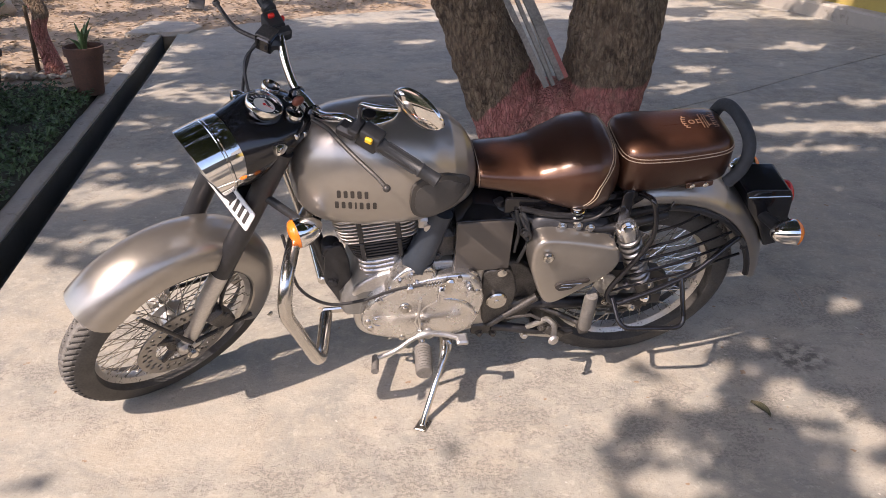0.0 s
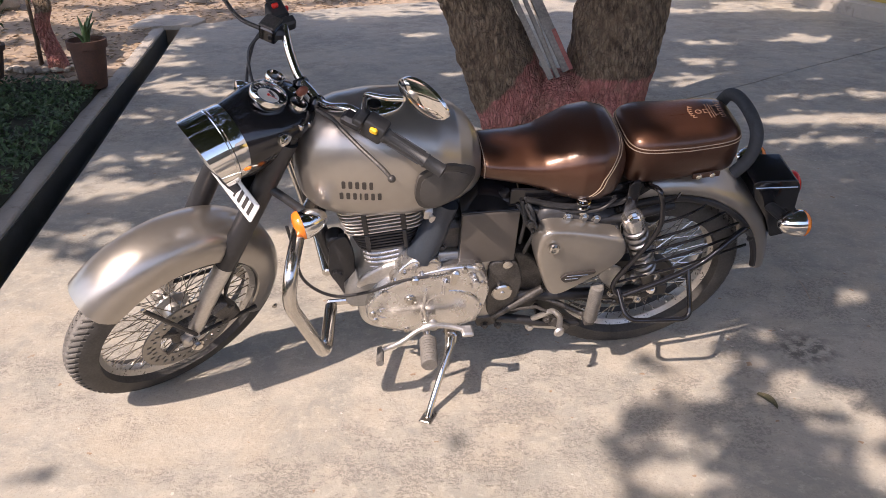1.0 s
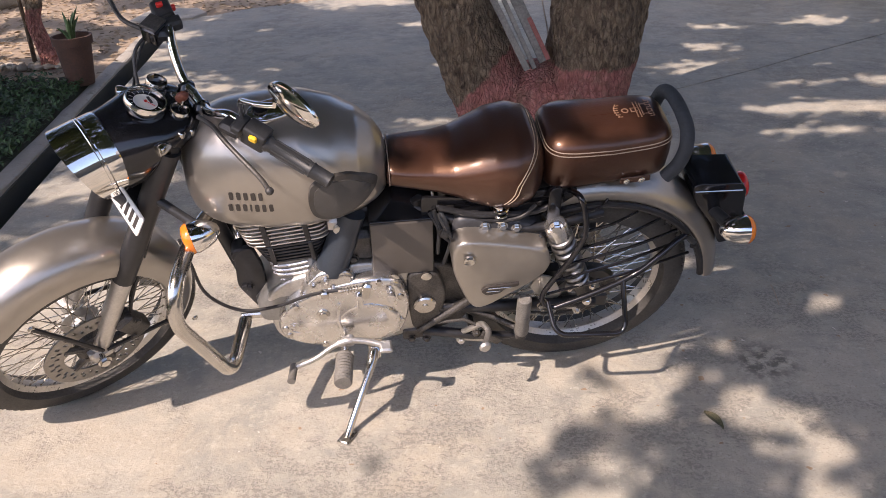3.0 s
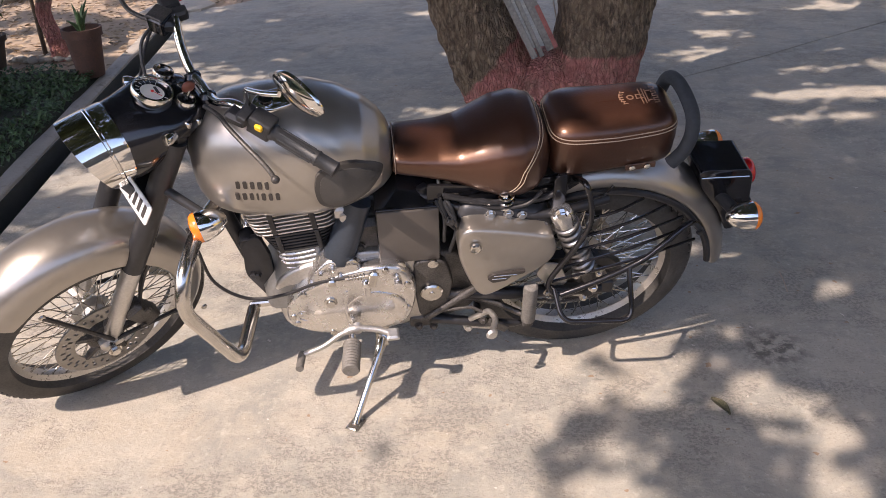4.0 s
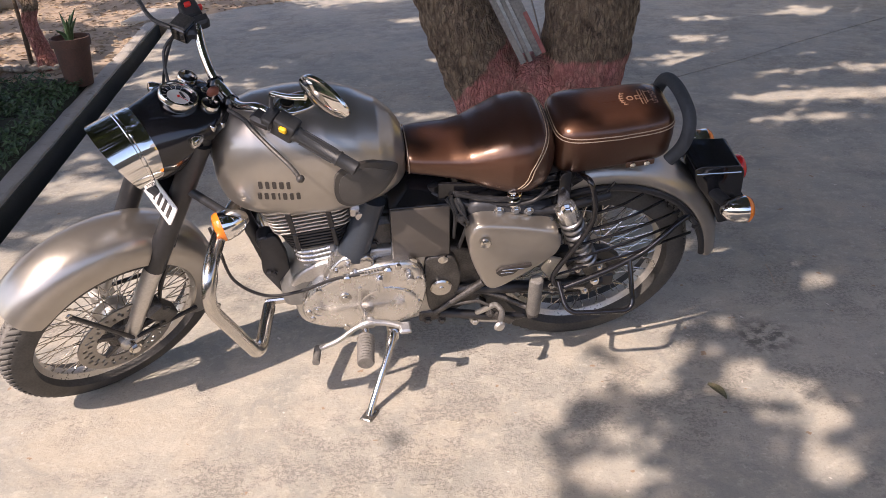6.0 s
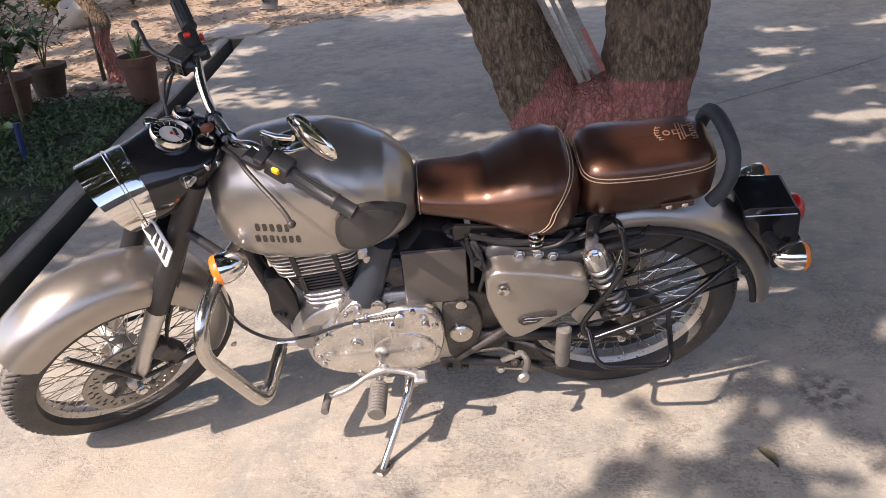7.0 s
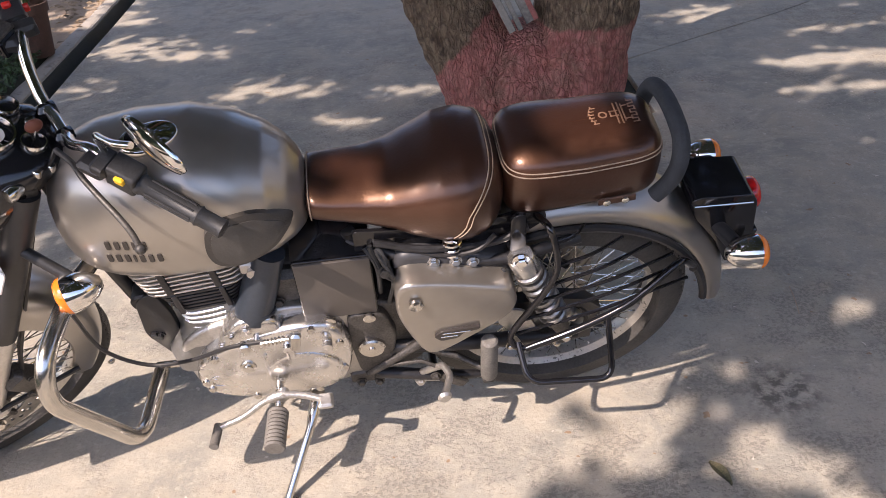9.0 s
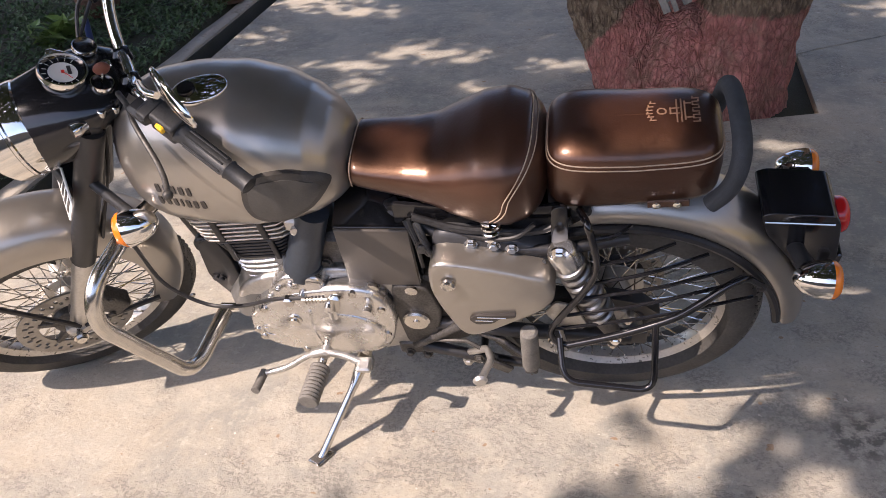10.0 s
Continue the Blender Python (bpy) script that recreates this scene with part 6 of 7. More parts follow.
# ---- the forked tree ----
def bark_material():
    m = bpy.data.materials.new("bark_with_red_band")
    m.use_nodes = True
    n, l = m.node_tree.nodes, m.node_tree.links
    b = n["Principled BSDF"]
    b.inputs["Roughness"].default_value = 0.9
    co = n.new("ShaderNodeTexCoord").outputs["Object"]
    sep = n.new("ShaderNodeSeparateXYZ")
    l.new(co, sep.inputs[0])
    stretch = n.new("ShaderNodeMapping")
    stretch.inputs["Scale"].default_value = (1, 1, 0.42)
    l.new(co, stretch.inputs["Vector"])

    def tex(s, v, d=6):
        t = n.new("ShaderNodeTexNoise")
        t.inputs["Scale"].default_value, t.inputs["Detail"].default_value, t.inputs["Roughness"].default_value = s, d, 0.65
        l.new(v, t.inputs["Vector"])
        return t.outputs["Fac"]

    def ramp(v, lo, hi, to=1.0):
        r = n.new("ShaderNodeMapRange")
        r.inputs["From Min"].default_value, r.inputs["From Max"].default_value, r.inputs["To Max"].default_value = lo, hi, to
        l.new(v, r.inputs["Value"])
        return r.outputs[0]

    def mixed(f, a, c):
        x = n.new("ShaderNodeMix")
        x.data_type = "RGBA"
        l.new(f, x.inputs["Factor"])
        for k, v in (("A", a), ("B", c)):
            if isinstance(v, tuple):
                x.inputs[k].default_value = (*v, 1)
            else:
                l.new(v, x.inputs[k])
        return x.outputs["Result"]

    def calc(op, a, c):
        x = n.new("ShaderNodeMath")
        x.operation = op
        for i, v in enumerate((a, c)):
            if isinstance(v, (int, float)):
                x.inputs[i].default_value = v
            else:
                l.new(v, x.inputs[i])
        return x.outputs[0]
    warp = n.new("ShaderNodeTexNoise")
    warp.inputs["Scale"].default_value, warp.inputs["Detail"].default_value = 9, 5
    l.new(co, warp.inputs["Vector"])
    shift = n.new("ShaderNodeVectorMath")
    shift.operation = "SCALE"
    shift.inputs["Scale"].default_value = 0.06
    l.new(warp.outputs["Color"], shift.inputs[0])
    moved = n.new("ShaderNodeVectorMath")
    l.new(stretch.outputs[0], moved.inputs[0]), l.new(shift.outputs[0], moved.inputs[1])

    def flakes(s):
        v = n.new("ShaderNodeTexVoronoi")
        v.feature = "DISTANCE_TO_EDGE"
        v.inputs["Scale"].default_value = s
        l.new(moved.outputs[0], v.inputs["Vector"])
        return v.outputs["Distance"]
    fine = tex(40, stretch.outputs[0])
    crack = calc("MULTIPLY", ramp(flakes(42), -0.06, 0.24), ramp(tex(30, stretch.outputs[0], 8), 0.30, 0.60))
    dark = ramp(crack, 0.0, 0.55, 1.0)
    bark = mixed(ramp(fine, 0.40, 0.60), (0.105, 0.074, 0.05), (0.37, 0.275, 0.185))
    bark = mixed(ramp(tex(5, co), 0.45, 0.7), bark, (0.33, 0.245, 0.165))
    red = mixed(ramp(fine, 0.36, 0.6), (0.50, 0.185, 0.16), (0.70, 0.30, 0.262))
    height = calc("ADD", sep.outputs["Z"], calc("MULTIPLY", calc("SUBTRACT", tex(7, co), 0.5), 0.16))
    slant = calc("MINIMUM", calc("MAXIMUM", calc("MULTIPLY", calc("ADD", sep.outputs["X"], 0.27), -1.1), -0.10), 0.30)
    height = calc("ADD", height, calc("MULTIPLY", slant, calc("LESS_THAN", sep.outputs["X"], -0.08)))
    band = calc("MULTIPLY", ramp(height, 0.42, 0.40), calc("ADD", 0.45, calc("MULTIPLY", ramp(tex(9, co), 0.66, 0.44), 0.55)))
    col = mixed(band, bark, red)
    shade = n.new("ShaderNodeMix")
    shade.data_type, shade.blend_type = "RGBA", "MULTIPLY"
    shade.inputs["Factor"].default_value = 1.0
    l.new(col, shade.inputs["A"]), l.new(mixed(dark, (0.50, 0.44, 0.41), (1.0, 1.0, 1.0)), shade.inputs["B"])
    l.new(shade.outputs["Result"], b.inputs["Base Color"])
    bp = n.new("ShaderNodeBump")
    bp.inputs["Strength"].default_value, bp.inputs["Distance"].default_value = 1.0, 0.022
    l.new(calc("ADD", crack, calc("MULTIPLY", fine, 0.5)), bp.inputs["Height"]), l.new(bp.outputs[0], b.inputs["Normal"])
    return m


BARK = bark_material()
tree = tagged(new("tree"), "forked tree, rough bark, faded red band round its foot", "tree")
tree.location = (0.6, 4.43, 0)


def limb(bm, centres, n=110, seed=0, rough=0.03):
    """A tapered limb with ridged bark; centres: x, y, z, radius."""
    c = spline([V(*p[:3]) for p in centres], 26)
    r = [q.x for q in spline([V(p[3], 0, 0) for p in centres], 26)]
    rings = []
    for i, (p, rad) in enumerate(zip(c, r)):
        ring = []
        for j in range(n):
            a = 2 * math.pi * j / n
            d = V(math.cos(a), math.sin(a), 0)
            q = V(p.x + d.x * rad, p.y + d.y * rad, p.z)
            k = noise.noise(V(q.x * 3 + seed, q.y * 3, q.z * 2)) * rough * 1.5 + noise.noise(V(q.x * 16, q.y * 16 + seed, q.z * 6)) * rough * 0.55 + abs(noise.noise(V(q.x * 30, q.y * 30, q.z * 9 + seed))) * rough * 0.9 - rough * 0.2
            ring.append(q + d * k * min(1, rad * 6))
        rings.append(ring)
    loft(bm, rings)


bm = bmesh.new()
limb(bm, [(-0.15, 0.0, -0.14, 0.30), (-0.18, 0.0, 0.0, 0.255), (-0.27, 0.0, 0.25, 0.225), (-0.36, 0, 0.5, 0.200), (-0.52, 0, 0.85, 0.185), (-0.80, -0.1, 1.6, 0.165), (-1.15, -0.4, 2.6, 0.14), (-1.5, -1.0, 3.6, 0.10)], seed=1)
limb(bm, [(0.115, -0.02, -0.14, 0.31), (0.145, -0.02, 0.0, 0.265), (0.185, -0.02, 0.2, 0.235), (0.23, 0, 0.42, 0.225), (0.275, 0, 0.85, 0.235), (0.38, 0, 1.6, 0.21), (0.5, -0.2, 2.6, 0.18), (0.4, -0.9, 3.7, 0.12)], seed=5)
limb(bm, [(-0.02, -0.06, -0.14, 0.25), (-0.03, -0.05, 0.12, 0.22), (-0.03, -0.03, 0.28, 0.17), (-0.02, -0.01, 0.40, 0.09)], seed=9, n=40)
part("trunk", bm, BARK, tree, "rough brown bark, painted red below", angle=60)
for i, pts in enumerate(([(-1.5, -1.0, 3.55, 0.10), (-2.2, -2.2, 4.5, 0.07), (-2.8, -3.8, 5.2, 0.04), (-3.2, -5.2, 5.6, 0.015)],
                         [(0.4, -0.9, 3.65, 0.11), (0.2, -2.4, 4.5, 0.08), (-0.4, -4.0, 5.2, 0.05), (-0.8, -5.6, 5.6, 0.015)],
                         [(0.45, -0.5, 3.2, 0.10), (1.4, -1.4, 4.3, 0.07), (2.0, -2.6, 5.0, 0.045), (2.4, -4.0, 5.5, 0.015)],
                         [(-1.2, -0.5, 2.7, 0.09), (-2.6, 0.2, 4.1, 0.06), (-4.0, 0.6, 5.2, 0.02)],
                         [(0.5, -0.2, 2.7, 0.10), (1.0, 0.9, 4.1, 0.07), (1.6, 2.2, 5.4, 0.02)],
                         [(-1.3, -0.6, 3.0, 0.08), (-1.4, 0.8, 4.3, 0.05), (-1.6, 2.4, 5.4, 0.02)])):
    bm = bmesh.new()
    limb(bm, pts, 14, i, 0.008)
    part("limb", bm, BARK, tree, "bare brown limb")

# the crown spreads over the yard; where it is thin the sun comes through
# gaps, placed by hand: where the sun's rays land (x, y) and how wide they spread
GAPS = ((0.78, 2.29, 0.12, 0.073), (0.74, 2.15, 0.096, 0.083), (0.62, 1.88, 0.044, 0.041), (1.03, 2.13, 0.067, 0.099), (1.13, 2.07, 0.041, 0.059), (1.19, 1.96, 0.062, 0.066), (1.44, 2.71, 0.048, 0.048), (0.94, 2.45, 0.026, 0.021),
        (0.58, 1.74, 0.091, 0.061), (1.12, 1.77, 0.054, 0.082), (1.04, 2.45, 0.032, 0.03), (1.15, 2.95, 0.07, 0.03),
        (-3.1, 6.24, 0.22, 0.05), (-2.15, 5.9, 0.14, 0.10), (-1.67, 3.83, 0.22, 0.12), (-1.1, 8.35, 0.32, 0.20), (-0.55, 8.35, 0.20, 0.10), (-0.28, 7.4, 0.14, 0.10), (0.02, 6.0, 0.09, 0.05), (-1.42, 3.28, 0.15, 0.10), (-1.57, 4.25, 0.13, 0.05), (-1.25, 3.95, 0.05, 0.06), (-1.87, 5.0, 0.14, 0.06), (-1.83, 5.72, 0.30, 0.17), (-1.5, 5.55, 0.22, 0.10), (-2.1, 6.4, 0.14, 0.10),
        (-1.76, 3.06, 0.16, 0.10), (-0.72, 4.83, 0.34, 0.09), (-0.03, 4.74, 0.16, 0.05), (-0.28, 4.37, 0.11, 0.05), (-1.15, 4.6, 0.20, 0.05), (-0.62, 3.85, 0.16, 0.06), (-0.2, 3.72, 0.14, 0.05),
        (2.55, 4.86, 0.85, 0.10), (1.78, 5.80, 0.42, 0.13), (1.85, 6.35, 0.16, 0.10), (2.0, 6.98, 0.20, 0.10), (2.9, 7.1, 0.30, 0.13), (3.3, 6.3, 0.16, 0.06), (2.2, 5.36, 0.18, 0.05), (2.7, 5.4, 0.30, 0.05), (2.0, 4.47, 0.32, 0.05), (-0.85, 8.6, 0.45, 0.12), (0.97, 3.93, 0.08, 0.03),
        (0.66, 2.51, 0.11, 0.195), (0.79, 2.50, 0.13, 0.14), (0.645, 2.735, 0.07, 0.05), (0.525, 2.655, 0.022, 0.015), (1.115, 2.82, 0.085, 0.10), (0.98, 2.71, 0.06, 0.04), (0.95, 2.52, 0.06, 0.035), (1.0, 3.02, 0.06, 0.05))


def cover(x, y):
    """How thick the leaves are above the sun's ray that lands at x, y."""
    east = lerp_table(((1.0, 0.50), (1.7, 0.445), (1.85, 0.42), (2.02, 0.505), (2.1, 0.60), (2.2, 0.66), (2.3, 0.60), (2.4, 0.57), (2.6, 0.57)), y)[0]
    north = 2.565 + 0.025 * math.sin(19 * x) + 0.035 * max(0.0, 1 - abs(x - 0.30) / 0.3) + 0.76 * max(0.0, min(1.0, (-0.10 - x) / 0.15)) - 0.30 * max(0.0, min(1.0, (-0.9 - x) / 0.2))
    if x < east and y < north and x > -1.95:
        return 0.0
    wx, wy = (x + 0.05 * noise.noise(V(x * 5, y * 7, 8.1)) + 0.03 * noise.noise(V(x * 13, y * 15, 4.4)), y + 0.025 * noise.noise(V(x * 5, y * 7, 2.7)) + 0.02 * noise.noise(V(x * 13, y * 15, 6.6))) if y > 3.2 else (x, y)
    speckle = noise.noise(V(x * 10, y * 17, 9.9))
    for gx, gy, rx, ry in GAPS:
        d = ((wx - gx) / (rx + 0.008)) ** 2 + ((wy - gy) / (ry + 0.008)) ** 2
        if d < 1 if y < 3.2 or rx > 0.8 else d < 3 and d + 2.4 * speckle < 0.85:        # over the yard noise breaks up the gaps
            return 0.0
    if y < 1.0 and x < 1.0 + (1.0 - y) * 0.25 or y < 0.72 + 0.6 * noise.noise(V(x * 0.9, 0.0, 5.5)) + 0.2 * noise.noise(V(x * 4, 0.0, 2.5)):
        return 0.0
    gap = noise.noise(V(x * 1.9, y * 3.0, 3.3)) + 0.35 * noise.noise(V(x * 6, y * 9, 1.2))
    if x < -4.45 and y > 5.0:
        return 1.0 if gap < 0.45 else 0.1
    if x < -2.15 and y > 6.3 or y > 8.3:
        return 0.03 if gap > -0.10 else 1.0
    if x < -1.9:
        return 1.0
    return 0.05 if x < -0.9 and gap > 0.50 else 1.0


slope = V(to_sun.x / to_sun.z, to_sun.y / to_sun.z, 0)
rnd = random.Random(21)
spots, heart = [], []
step = 0.118
y = 0.4
while y < 10.5:
    x = -5.0
    # the crown runs on unseen to the right to block overhead sky
    while x < 7.0:
        px, py = x + rnd.uniform(-0.06, 0.06), y + rnd.uniform(-0.06, 0.06)
        h = rnd.uniform(3.4, 5.2)
        for _ in range(85 if 0.0 < x < 1.45 and 2.4 < y < 3.3 else 30):        # extra unseen leaves added to shade the seats and tank
            c = V(px, py, 0) + slope * h + V(rnd.gauss(0, 0.05), rnd.gauss(0, 0.05), h + rnd.gauss(0, 0.06))
            g = c - slope * c.z
            if rnd.random() < cover(g.x, g.y):
                spots.append(c - tree.location)
        for _ in range(14):                    # the closed heart of the crown: larger leaves, clear of every gap
            c = V(px, py, 0) + slope * h + V(rnd.gauss(0, 0.06), rnd.gauss(0, 0.06), h + rnd.gauss(0, 0.06))
            g = c - slope * c.z
            if all(cover(g.x + dx * r, g.y + dy * r) > 0.9 for r in (0.06, 0.12) for dx, dy in ((1, 0), (-1, 0), (0, 1), (0, -1), (0.7, 0.7), (-0.7, 0.7), (0.7, -0.7), (-0.7, -0.7))):
                heart.append(c - tree.location)
        x += step
    y += step
for gx, gy in ((-1.085, 1.757), (-1.06, 1.765), (-1.135, 1.732), (0.012, 1.882)):
    for _ in range(3):
        spots.append(V(gx + rnd.gauss(0, 0.008), gy + rnd.gauss(0, 0.008), 0) + slope * 4.4 + V(0, 0, 4.4) - tree.location)
for _ in range(80000):           # towards the garden's far corner
    h = rnd.uniform(3.4, 5.2)
    g = V(rnd.uniform(-9.5, -4.9), rnd.uniform(5.0, 13.0), 0)
    if noise.noise(V(g.x * 1.9, g.y * 3.0, 3.3)) < 0.35:
        spots.append(g + slope * h + V(0, 0, h) - tree.location)
for _ in range(30000):           # the crown's far side, added unseen to block sky behind the trunk
    h = rnd.uniform(4.2, 6.4)
    g = V(rnd.uniform(-5.0, 7.5), rnd.uniform(10.5, 13.0), 0)
    if noise.noise(V(g.x * 1.5, g.y * 1.5, 7.7)) < 0.35:
        spots.append(g + slope * h + V(0, 0, h) - tree.location)
CROWN = material("crown_leaf", (0.03, 0.055, 0.016), 0.5, 0, 0.3, 3, second=(0.05, 0.08, 0.022), island=0.3)
veil = CROWN.node_tree.nodes.new("ShaderNodeBsdfTranslucent")        # sunlight glows through the thin leaves
veil.inputs["Color"].default_value = (0.15, 0.16, 0.06, 1)
blend = CROWN.node_tree.nodes.new("ShaderNodeMixShader")
blend.inputs["Fac"].default_value = 0.12
CROWN.node_tree.links.new(CROWN.node_tree.nodes["Principled BSDF"].outputs[0], blend.inputs[1])
CROWN.node_tree.links.new(veil.outputs[0], blend.inputs[2])
CROWN.node_tree.links.new(blend.outputs[0], CROWN.node_tree.nodes["Material Output"].inputs["Surface"])
for kind, places, size, seed in (("crown", spots, 0.07, 31), ("inner_crown", heart, 0.15, 33)):
    crown = leaves(kind, places, size, CROWN, seed, up=0.8, aspect=0.6)
    crown.parent = tree
    crown["label"] = "broad leafy crown that dapples the yard with shade"

# weathered slats propped in the fork
GREYWOOD = material("weathered_wood", (0.17, 0.155, 0.138), 0.8, 0, 0.3, 9, second=(0.31, 0.285, 0.255), bump=0.3, bump_scale=60)
for i, (bx, by, bz, tx, ty, tz, w, th) in enumerate(((0.50, 4.24, 0.41, 0.18, 4.42, 1.05, 0.030, 0.018), (0.535, 4.25, 0.415, 0.215, 4.44, 1.10, 0.020, 0.022), (0.585, 4.27, 0.445, 0.255, 4.46, 1.12, 0.055, 0.014))):
    b, t = V(bx, by, bz), V(tx, ty, tz)
    m = turned((b + t) / 2, t - b, (0.0, 1, 0))
    bm = bmesh.new()
    block(bm, (w, th, (t - b).length), m @ Matrix.Rotation(radians(12 * i), 4, "Z"), 0.002)
    sl = tagged(part("leaning_board", bm, GREYWOOD), "weathered grey board propped in the tree's fork", "board", "boards in the fork")
    if i == 2:
        bm = bmesh.new()
        block(bm, (w * 0.42, th + 0.004, 0.22), m @ Matrix.Rotation(radians(24), 4, "Z") @ Matrix.Translation((w * 0.31, 0, -(t - b).length / 2 + 0.108)), 0.002)
        part("paint_edge", bm, material("faded_red_paint", (0.36, 0.13, 0.11), 0.8, 0, 0.3, 30), sl, "faded red paint on its end")

# ---- pots, sapling and other things in the garden ----
TERRA = material("terracotta", (0.12, 0.06, 0.042), 0.85, 0, 0.3, 9, second=(0.08, 0.047, 0.035), bump=0.2)
DARKPOT = material("dark_clay", (0.06, 0.045, 0.035), 0.85, 0, 0.3, 9, bump=0.2)


def flower_pot(x, y, r, h, mat, label, z=0.02):
    bm = bmesh.new()
    lathe(bm, [(0, 0.02), (r * 0.72, 0), (r * 0.74, 0.01), (r * 0.97, h * 0.82), (r * 1.08, h * 0.83), (r * 1.10, h), (r * 0.98, h), (r * 0.93, h * 0.9), (0, h * 0.88)], None, 36)
    pot = tagged(part("flower_pot", bm, mat, None, m=Matrix.Translation((x, y, z))), label, "flower pot")
    return pot


def plant(name, x, y, z, height, count, size, mat, seed, label, spread=0.25, stems=7):
    rnd = random.Random(seed)
    e = tagged(new(name), label, "plant")
    e.location = (x, y, z)
    spots = []
    bm = bmesh.new()
    for i in range(stems):
        a = rnd.uniform(0, 6.28)
        tip = V(math.cos(a) * spread * rnd.uniform(0.3, 1), math.sin(a) * spread * rnd.uniform(0.3, 1), height * rnd.uniform(0.6, 1))
        path = spline([V(0, 0, 0), V(tip.x * 0.3, tip.y * 0.3, tip.z * 0.55), tip], 4)
        tube(bm, path, [0.006 * (1 - 0.7 * k / (len(path) - 1)) for k in range(len(path))], 6)
        for _ in range(count // stems):
            p = path[rnd.randrange(3, len(path))]
            spots.append(p + V(rnd.gauss(0, 0.05), rnd.gauss(0, 0.05), rnd.gauss(0, 0.04)))
    part("stem", bm, material("stem", (0.10, 0.08, 0.04), 0.8, 0, 0.2, 30), e)
    lv = leaves("foliage", spots, size, mat, seed, 0.9)
    lv.parent = e
    return e


flower_pot(-2.42, 5.66, 0.118, 0.32, TERRA, "terracotta pot standing on the shaded earth")
flower_pot(-3.27, 5.92, 0.135, 0.23, DARKPOT, "dark clay pot with a thin shrub")
flower_pot(-3.22, 5.34, 0.17, 0.28, TERRA, "rounded brown clay pot by the garden bed")
LIGHTLEAF = material("light_leaf", (0.10, 0.17, 0.04), 0.5, 0, 0.3, 6, second=(0.16, 0.24, 0.06), island=0.3)
# spiky plant in the terracotta pot
e = tagged(new("spiky_plant"), "small spiky dark plant in the terracotta pot", "plant")
e.location = (-2.42, 5.66, 0.29)
bm = bmesh.new()
rnd = random.Random(3)
for i in range(7):
    a, h = rnd.uniform(0, 6.28), rnd.uniform(0.10, 0.26)
    tube(bm, spline([V(0, 0, 0), V(0.03 * math.cos(a), 0.03 * math.sin(a), h * 0.6), V(0.08 * math.cos(a), 0.08 * math.sin(a), h)], 4), [0.016, 0.017, 0.017, 0.015, 0.013, 0.011, 0.008, 0.005, 0.001], 6)
part("spike", bm, LEAF, e)
plant("shrub", -3.27, 5.92, 0.23, 0.50, 150, 0.06, LEAF, 5, "thin green shrub in the dark pot", 0.28)
plant("shrub", -3.22, 5.34, 0.27, 0.42, 130, 0.13, LEAF, 8, "leafy green shrub in the clay pot", 0.34)
plant("broad_plant", -2.9, 4.55, 0.02, 0.20, 50, 0.15, LIGHTLEAF, 9, "broad light green leaves in the bed", 0.16)

# sapling with a painted foot and a stake
sap = tagged(new("sapling"), "slender crooked sapling with a red-painted foot", "tree")
sap.location = (-2.93, 6.27, 0)
bm = bmesh.new()
limb(bm, [(0.02, 0, -0.05, 0.085), (0.0, 0, 0.1, 0.068), (-0.05, 0.0, 0.32, 0.055), (-0.03, 0.02, 0.46, 0.06), (-0.13, 0.05, 0.60, 0.062), (-0.42, 0.1, 0.95, 0.05), (-0.7, 0.1, 1.7, 0.03), (-0.8, 0.1, 2.4, 0.012)], 18, 3, 0.006)
part("trunk", bm, BARK, sap, angle=60)
rnd = random.Random(8)
spots = [V(-0.8 + rnd.gauss(0, 0.4), 0.1 + rnd.gauss(0, 0.4), 2.5 + rnd.gauss(0, 0.35)) for _ in range(900)]
cr = leaves("crown", spots, 0.09, CROWN, 12, 0.8)
cr.parent = sap
STAKE = material("brown_stick", (0.13, 0.095, 0.06), 0.85, 0, 0.3, 20, bump=0.2)
bm = bmesh.new()
tube(bm, spline([V(-3.06, 6.30, -0.02), V(-3.06, 6.30, 0.25), V(-3.075, 6.31, 0.50)], 4), [0.02, 0.018, 0.017, 0.018, 0.016, 0.015, 0.015, 0.014, 0.012], 10)
tagged(part("wooden_stake", bm, STAKE), "thin wooden stake beside the sapling", "stake")
bm = bmesh.new()
tube(bm, [V(-3.02, 5.15, -0.02), V(-3.02, 5.16, 0.42)], 0.014, 10)
tagged(part("wooden_stake", bm, STAKE), "short thin stake in the garden bed", "stake")
bm = bmesh.new()
tube(bm, [V(-2.58, 4.45, -0.02), V(-2.58, 4.46, 0.26)], 0.018, 10)
tagged(part("plastic_pipe", bm, material("blue_plastic", (0.012, 0.03, 0.12), 0.4, 0, 0.1, 20)), "short blue plastic pipe upright in the bed", "pipe")

# stones
STONE = material("grey_stone", (0.34, 0.29, 0.23), 0.9, 0, 0.3, 12, second=(0.45, 0.40, 0.33), bump=0.4)


def stone(c, r, seed, mat, label, sz=0.6):
    rnd = random.Random(seed)
    bm = bmesh.new()
    bmesh.ops.create_icosphere(bm, subdivisions=2 if r < 0.15 else 3, radius=r)
    for v in bm.verts:
        k = 1 + 0.35 * noise.noise(v.co * (1.6 / r) + V(seed, 0, 0))
        v.co = V(v.co.x * k, v.co.y * k * 0.85, v.co.z * k * sz)
    return tagged(part("stone", bm, mat, None, m=Matrix.Translation(c), angle=50), label, "stone", "stones in the garden")


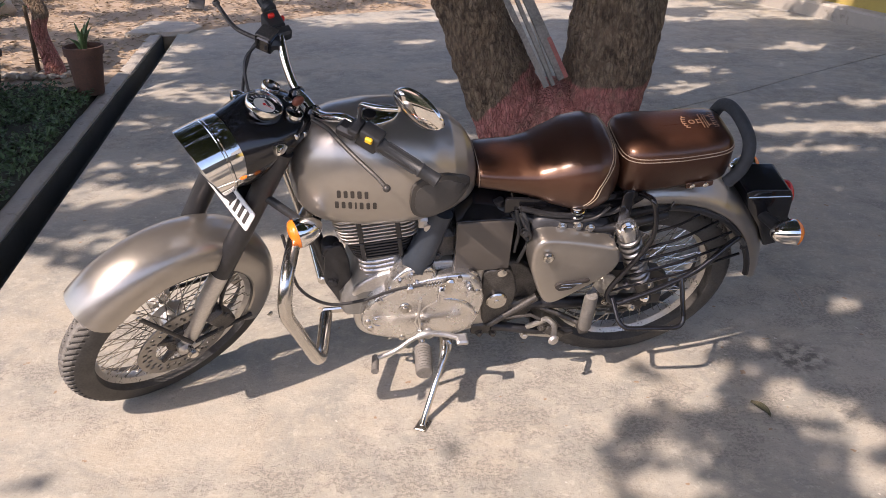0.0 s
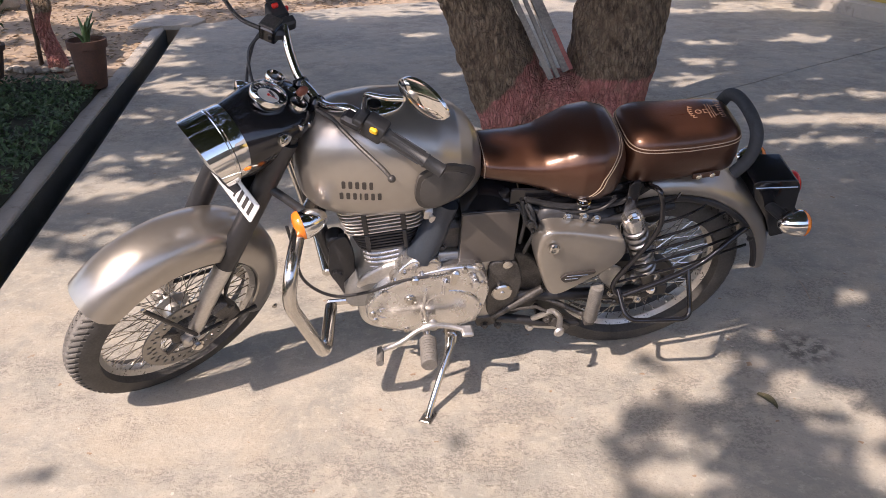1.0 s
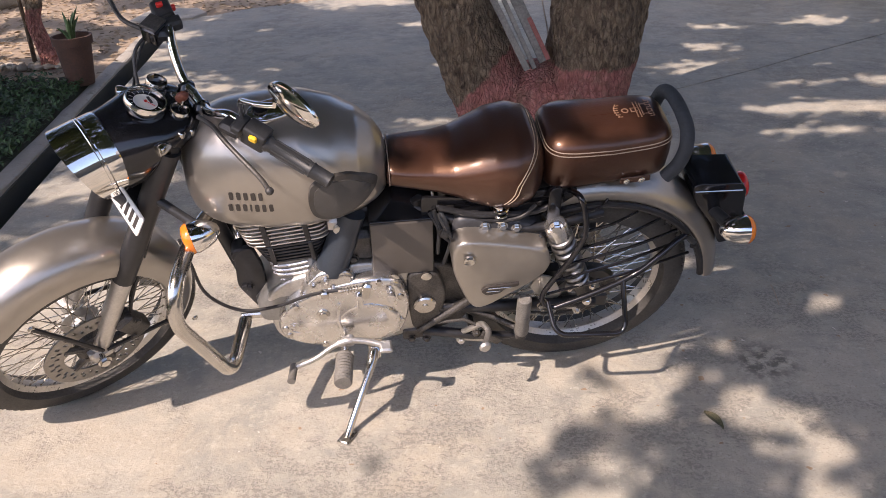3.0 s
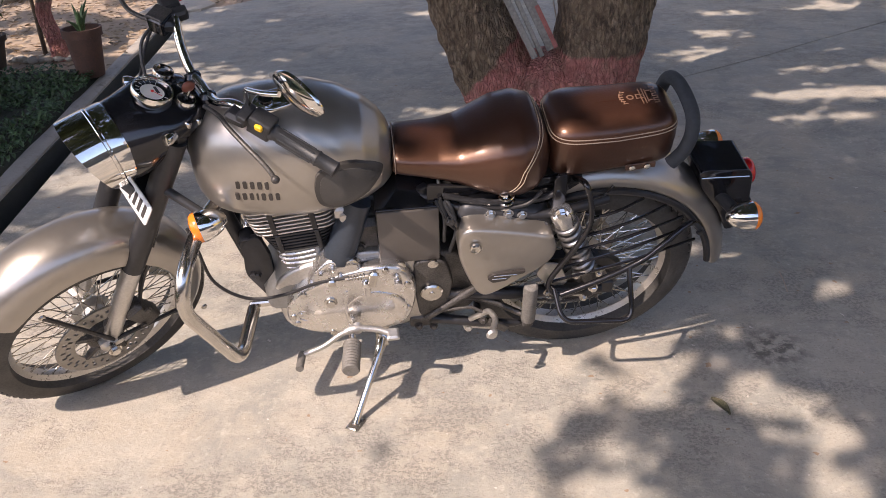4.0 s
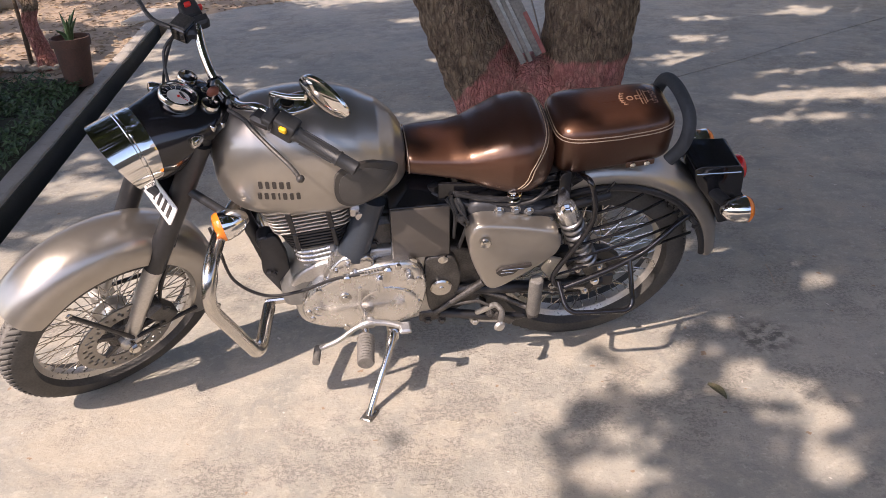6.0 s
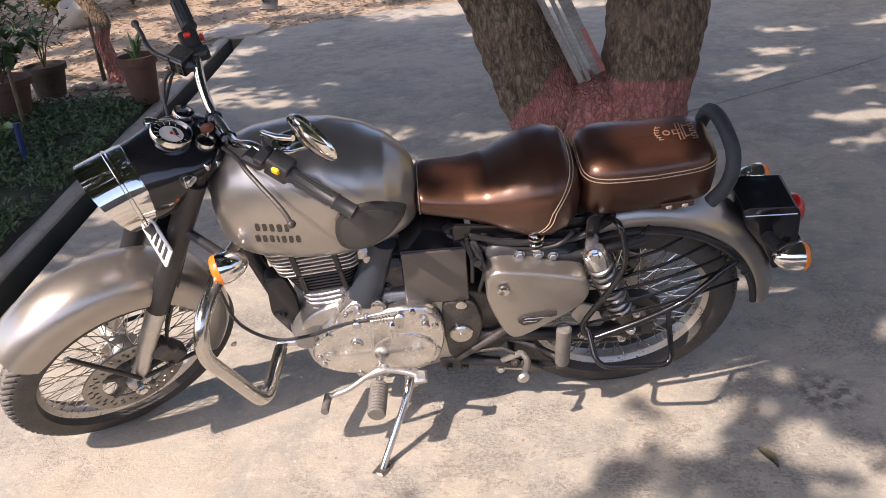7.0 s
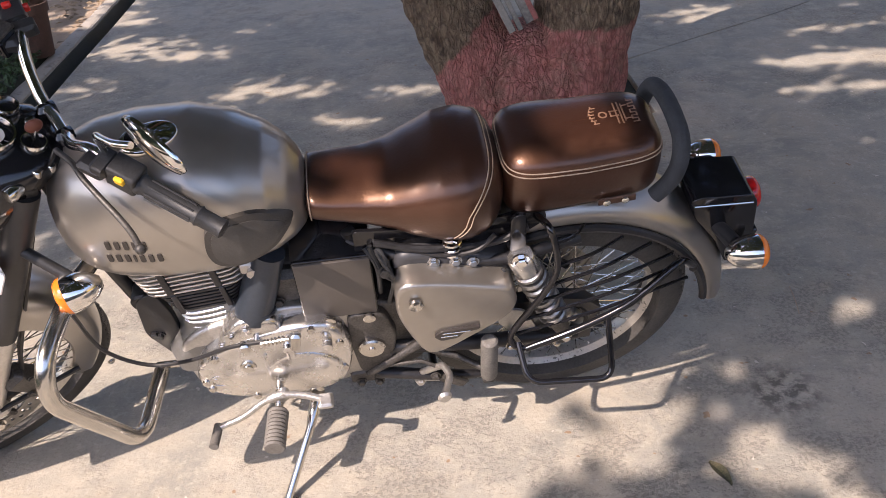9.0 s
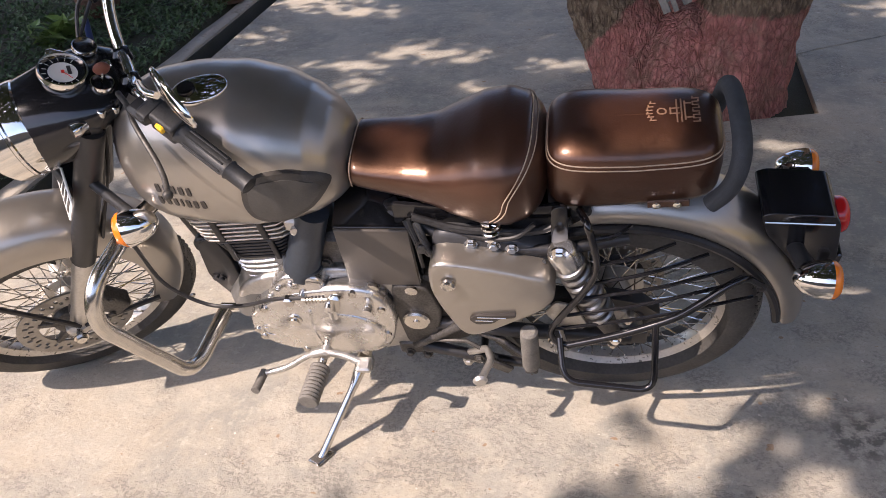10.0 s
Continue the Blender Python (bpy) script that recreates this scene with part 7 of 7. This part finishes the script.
rnd = random.Random(17)
for i in range(30):
    x = -3.32 + 0.52 * i / 29
    stone((x + rnd.uniform(-0.03, 0.03), 6.22 + rnd.uniform(-0.07, 0.07), 0.01), rnd.uniform(0.02, 0.042), i, STONE, "pale rough stone edging the bed")
stone((-4.67, 8.85, 0.09), 0.22, 40, STONE, "big pale boulder at the garden's edge", 0.8)
# black broken piece lying on the earth
bm = bmesh.new()
slab(bm, [(-0.10, -0.06), (0.08, -0.09), (0.10, 0.05), (-0.02, 0.07)], turned((-2.64, 9.1, 0.07), (0.15, -0.75, 0.6)), -0.01, 0.01, 0.003)
tube(bm, [V(-2.70, 9.14, 0.0), V(-2.70, 9.1, 0.16)], 0.012, 8)
tagged(part("broken_pot", bm, SATIN), "black broken piece of a pot on the earth", "pot shard")
# shrubs at the far end of the garden; behind them an added unseen screen blocks sky
YLEAF = material("yellow_green_leaf", (0.22, 0.22, 0.04), 0.5, 0, 0.3, 4, second=(0.34, 0.30, 0.07), island=0.35)
rnd = random.Random(33)
for i, (x, y, s, mat) in enumerate(((-6.7, 9.3, 0.6, LEAF), (-5.9, 9.3, 0.5, LEAF), (-5.25, 9.5, 0.42, YLEAF), (-4.6, 10.0, 0.5, YLEAF), (-3.7, 10.4, 0.5, YLEAF), (-2.9, 10.9, 0.5, LEAF), (-7.6, 9.3, 0.6, LEAF))):
    plant("bush", x, y, 0, s * 1.3, 1400, 0.085, mat, 50 + i, "dense bush at the garden's far edge", s, 14)
bm = bmesh.new()
block(bm, (26, 0.25, 4.4), Matrix.Translation((-6.0, 13.4, 2.18)), 0.02)
tagged(part("sky_screen_north", bm, SCREEN_GREY), "plain grey unseen screen added beyond the garden to block sky", "wall", kind="structure")

# a fallen leaf, a twig and grit on the concrete
bm = bmesh.new()
c = V(0.925, 2.068, 0.004)
rings = []
for i in range(9):
    t = i / 8
    w = 0.013 * math.sin(math.pi * min(1, t * 0.96 + 0.03)) + 0.0008
    p = c + V(0.036 * (t - 0.5), -0.074 * (t - 0.5), 0.008 * math.sin(3 * t))
    nx = V(0.9, 0.42, 0).normalized()
    rings.append([p - nx * w + V(0, 0, 0.006), p + V(0, 0, 0.0), p + nx * w + V(0, 0, 0.008), p + V(0, 0, 0.0014)])
loft(bm, rings)
tagged(part("fallen_leaf", bm, material("fading_leaf", (0.035, 0.045, 0.02), 0.7, 0, 0.3, 40, second=(0.16, 0.13, 0.08))), "fading green leaf lying on the concrete", "leaf")
bm = bmesh.new()
tube(bm, spline([V(1.295, 2.83, 0.004), V(1.29, 2.76, 0.006), V(1.282, 2.69, 0.004)], 4), 0.0016, 5)
tagged(part("twig", bm, THREAD), "thin pale straw on the concrete", "twig")
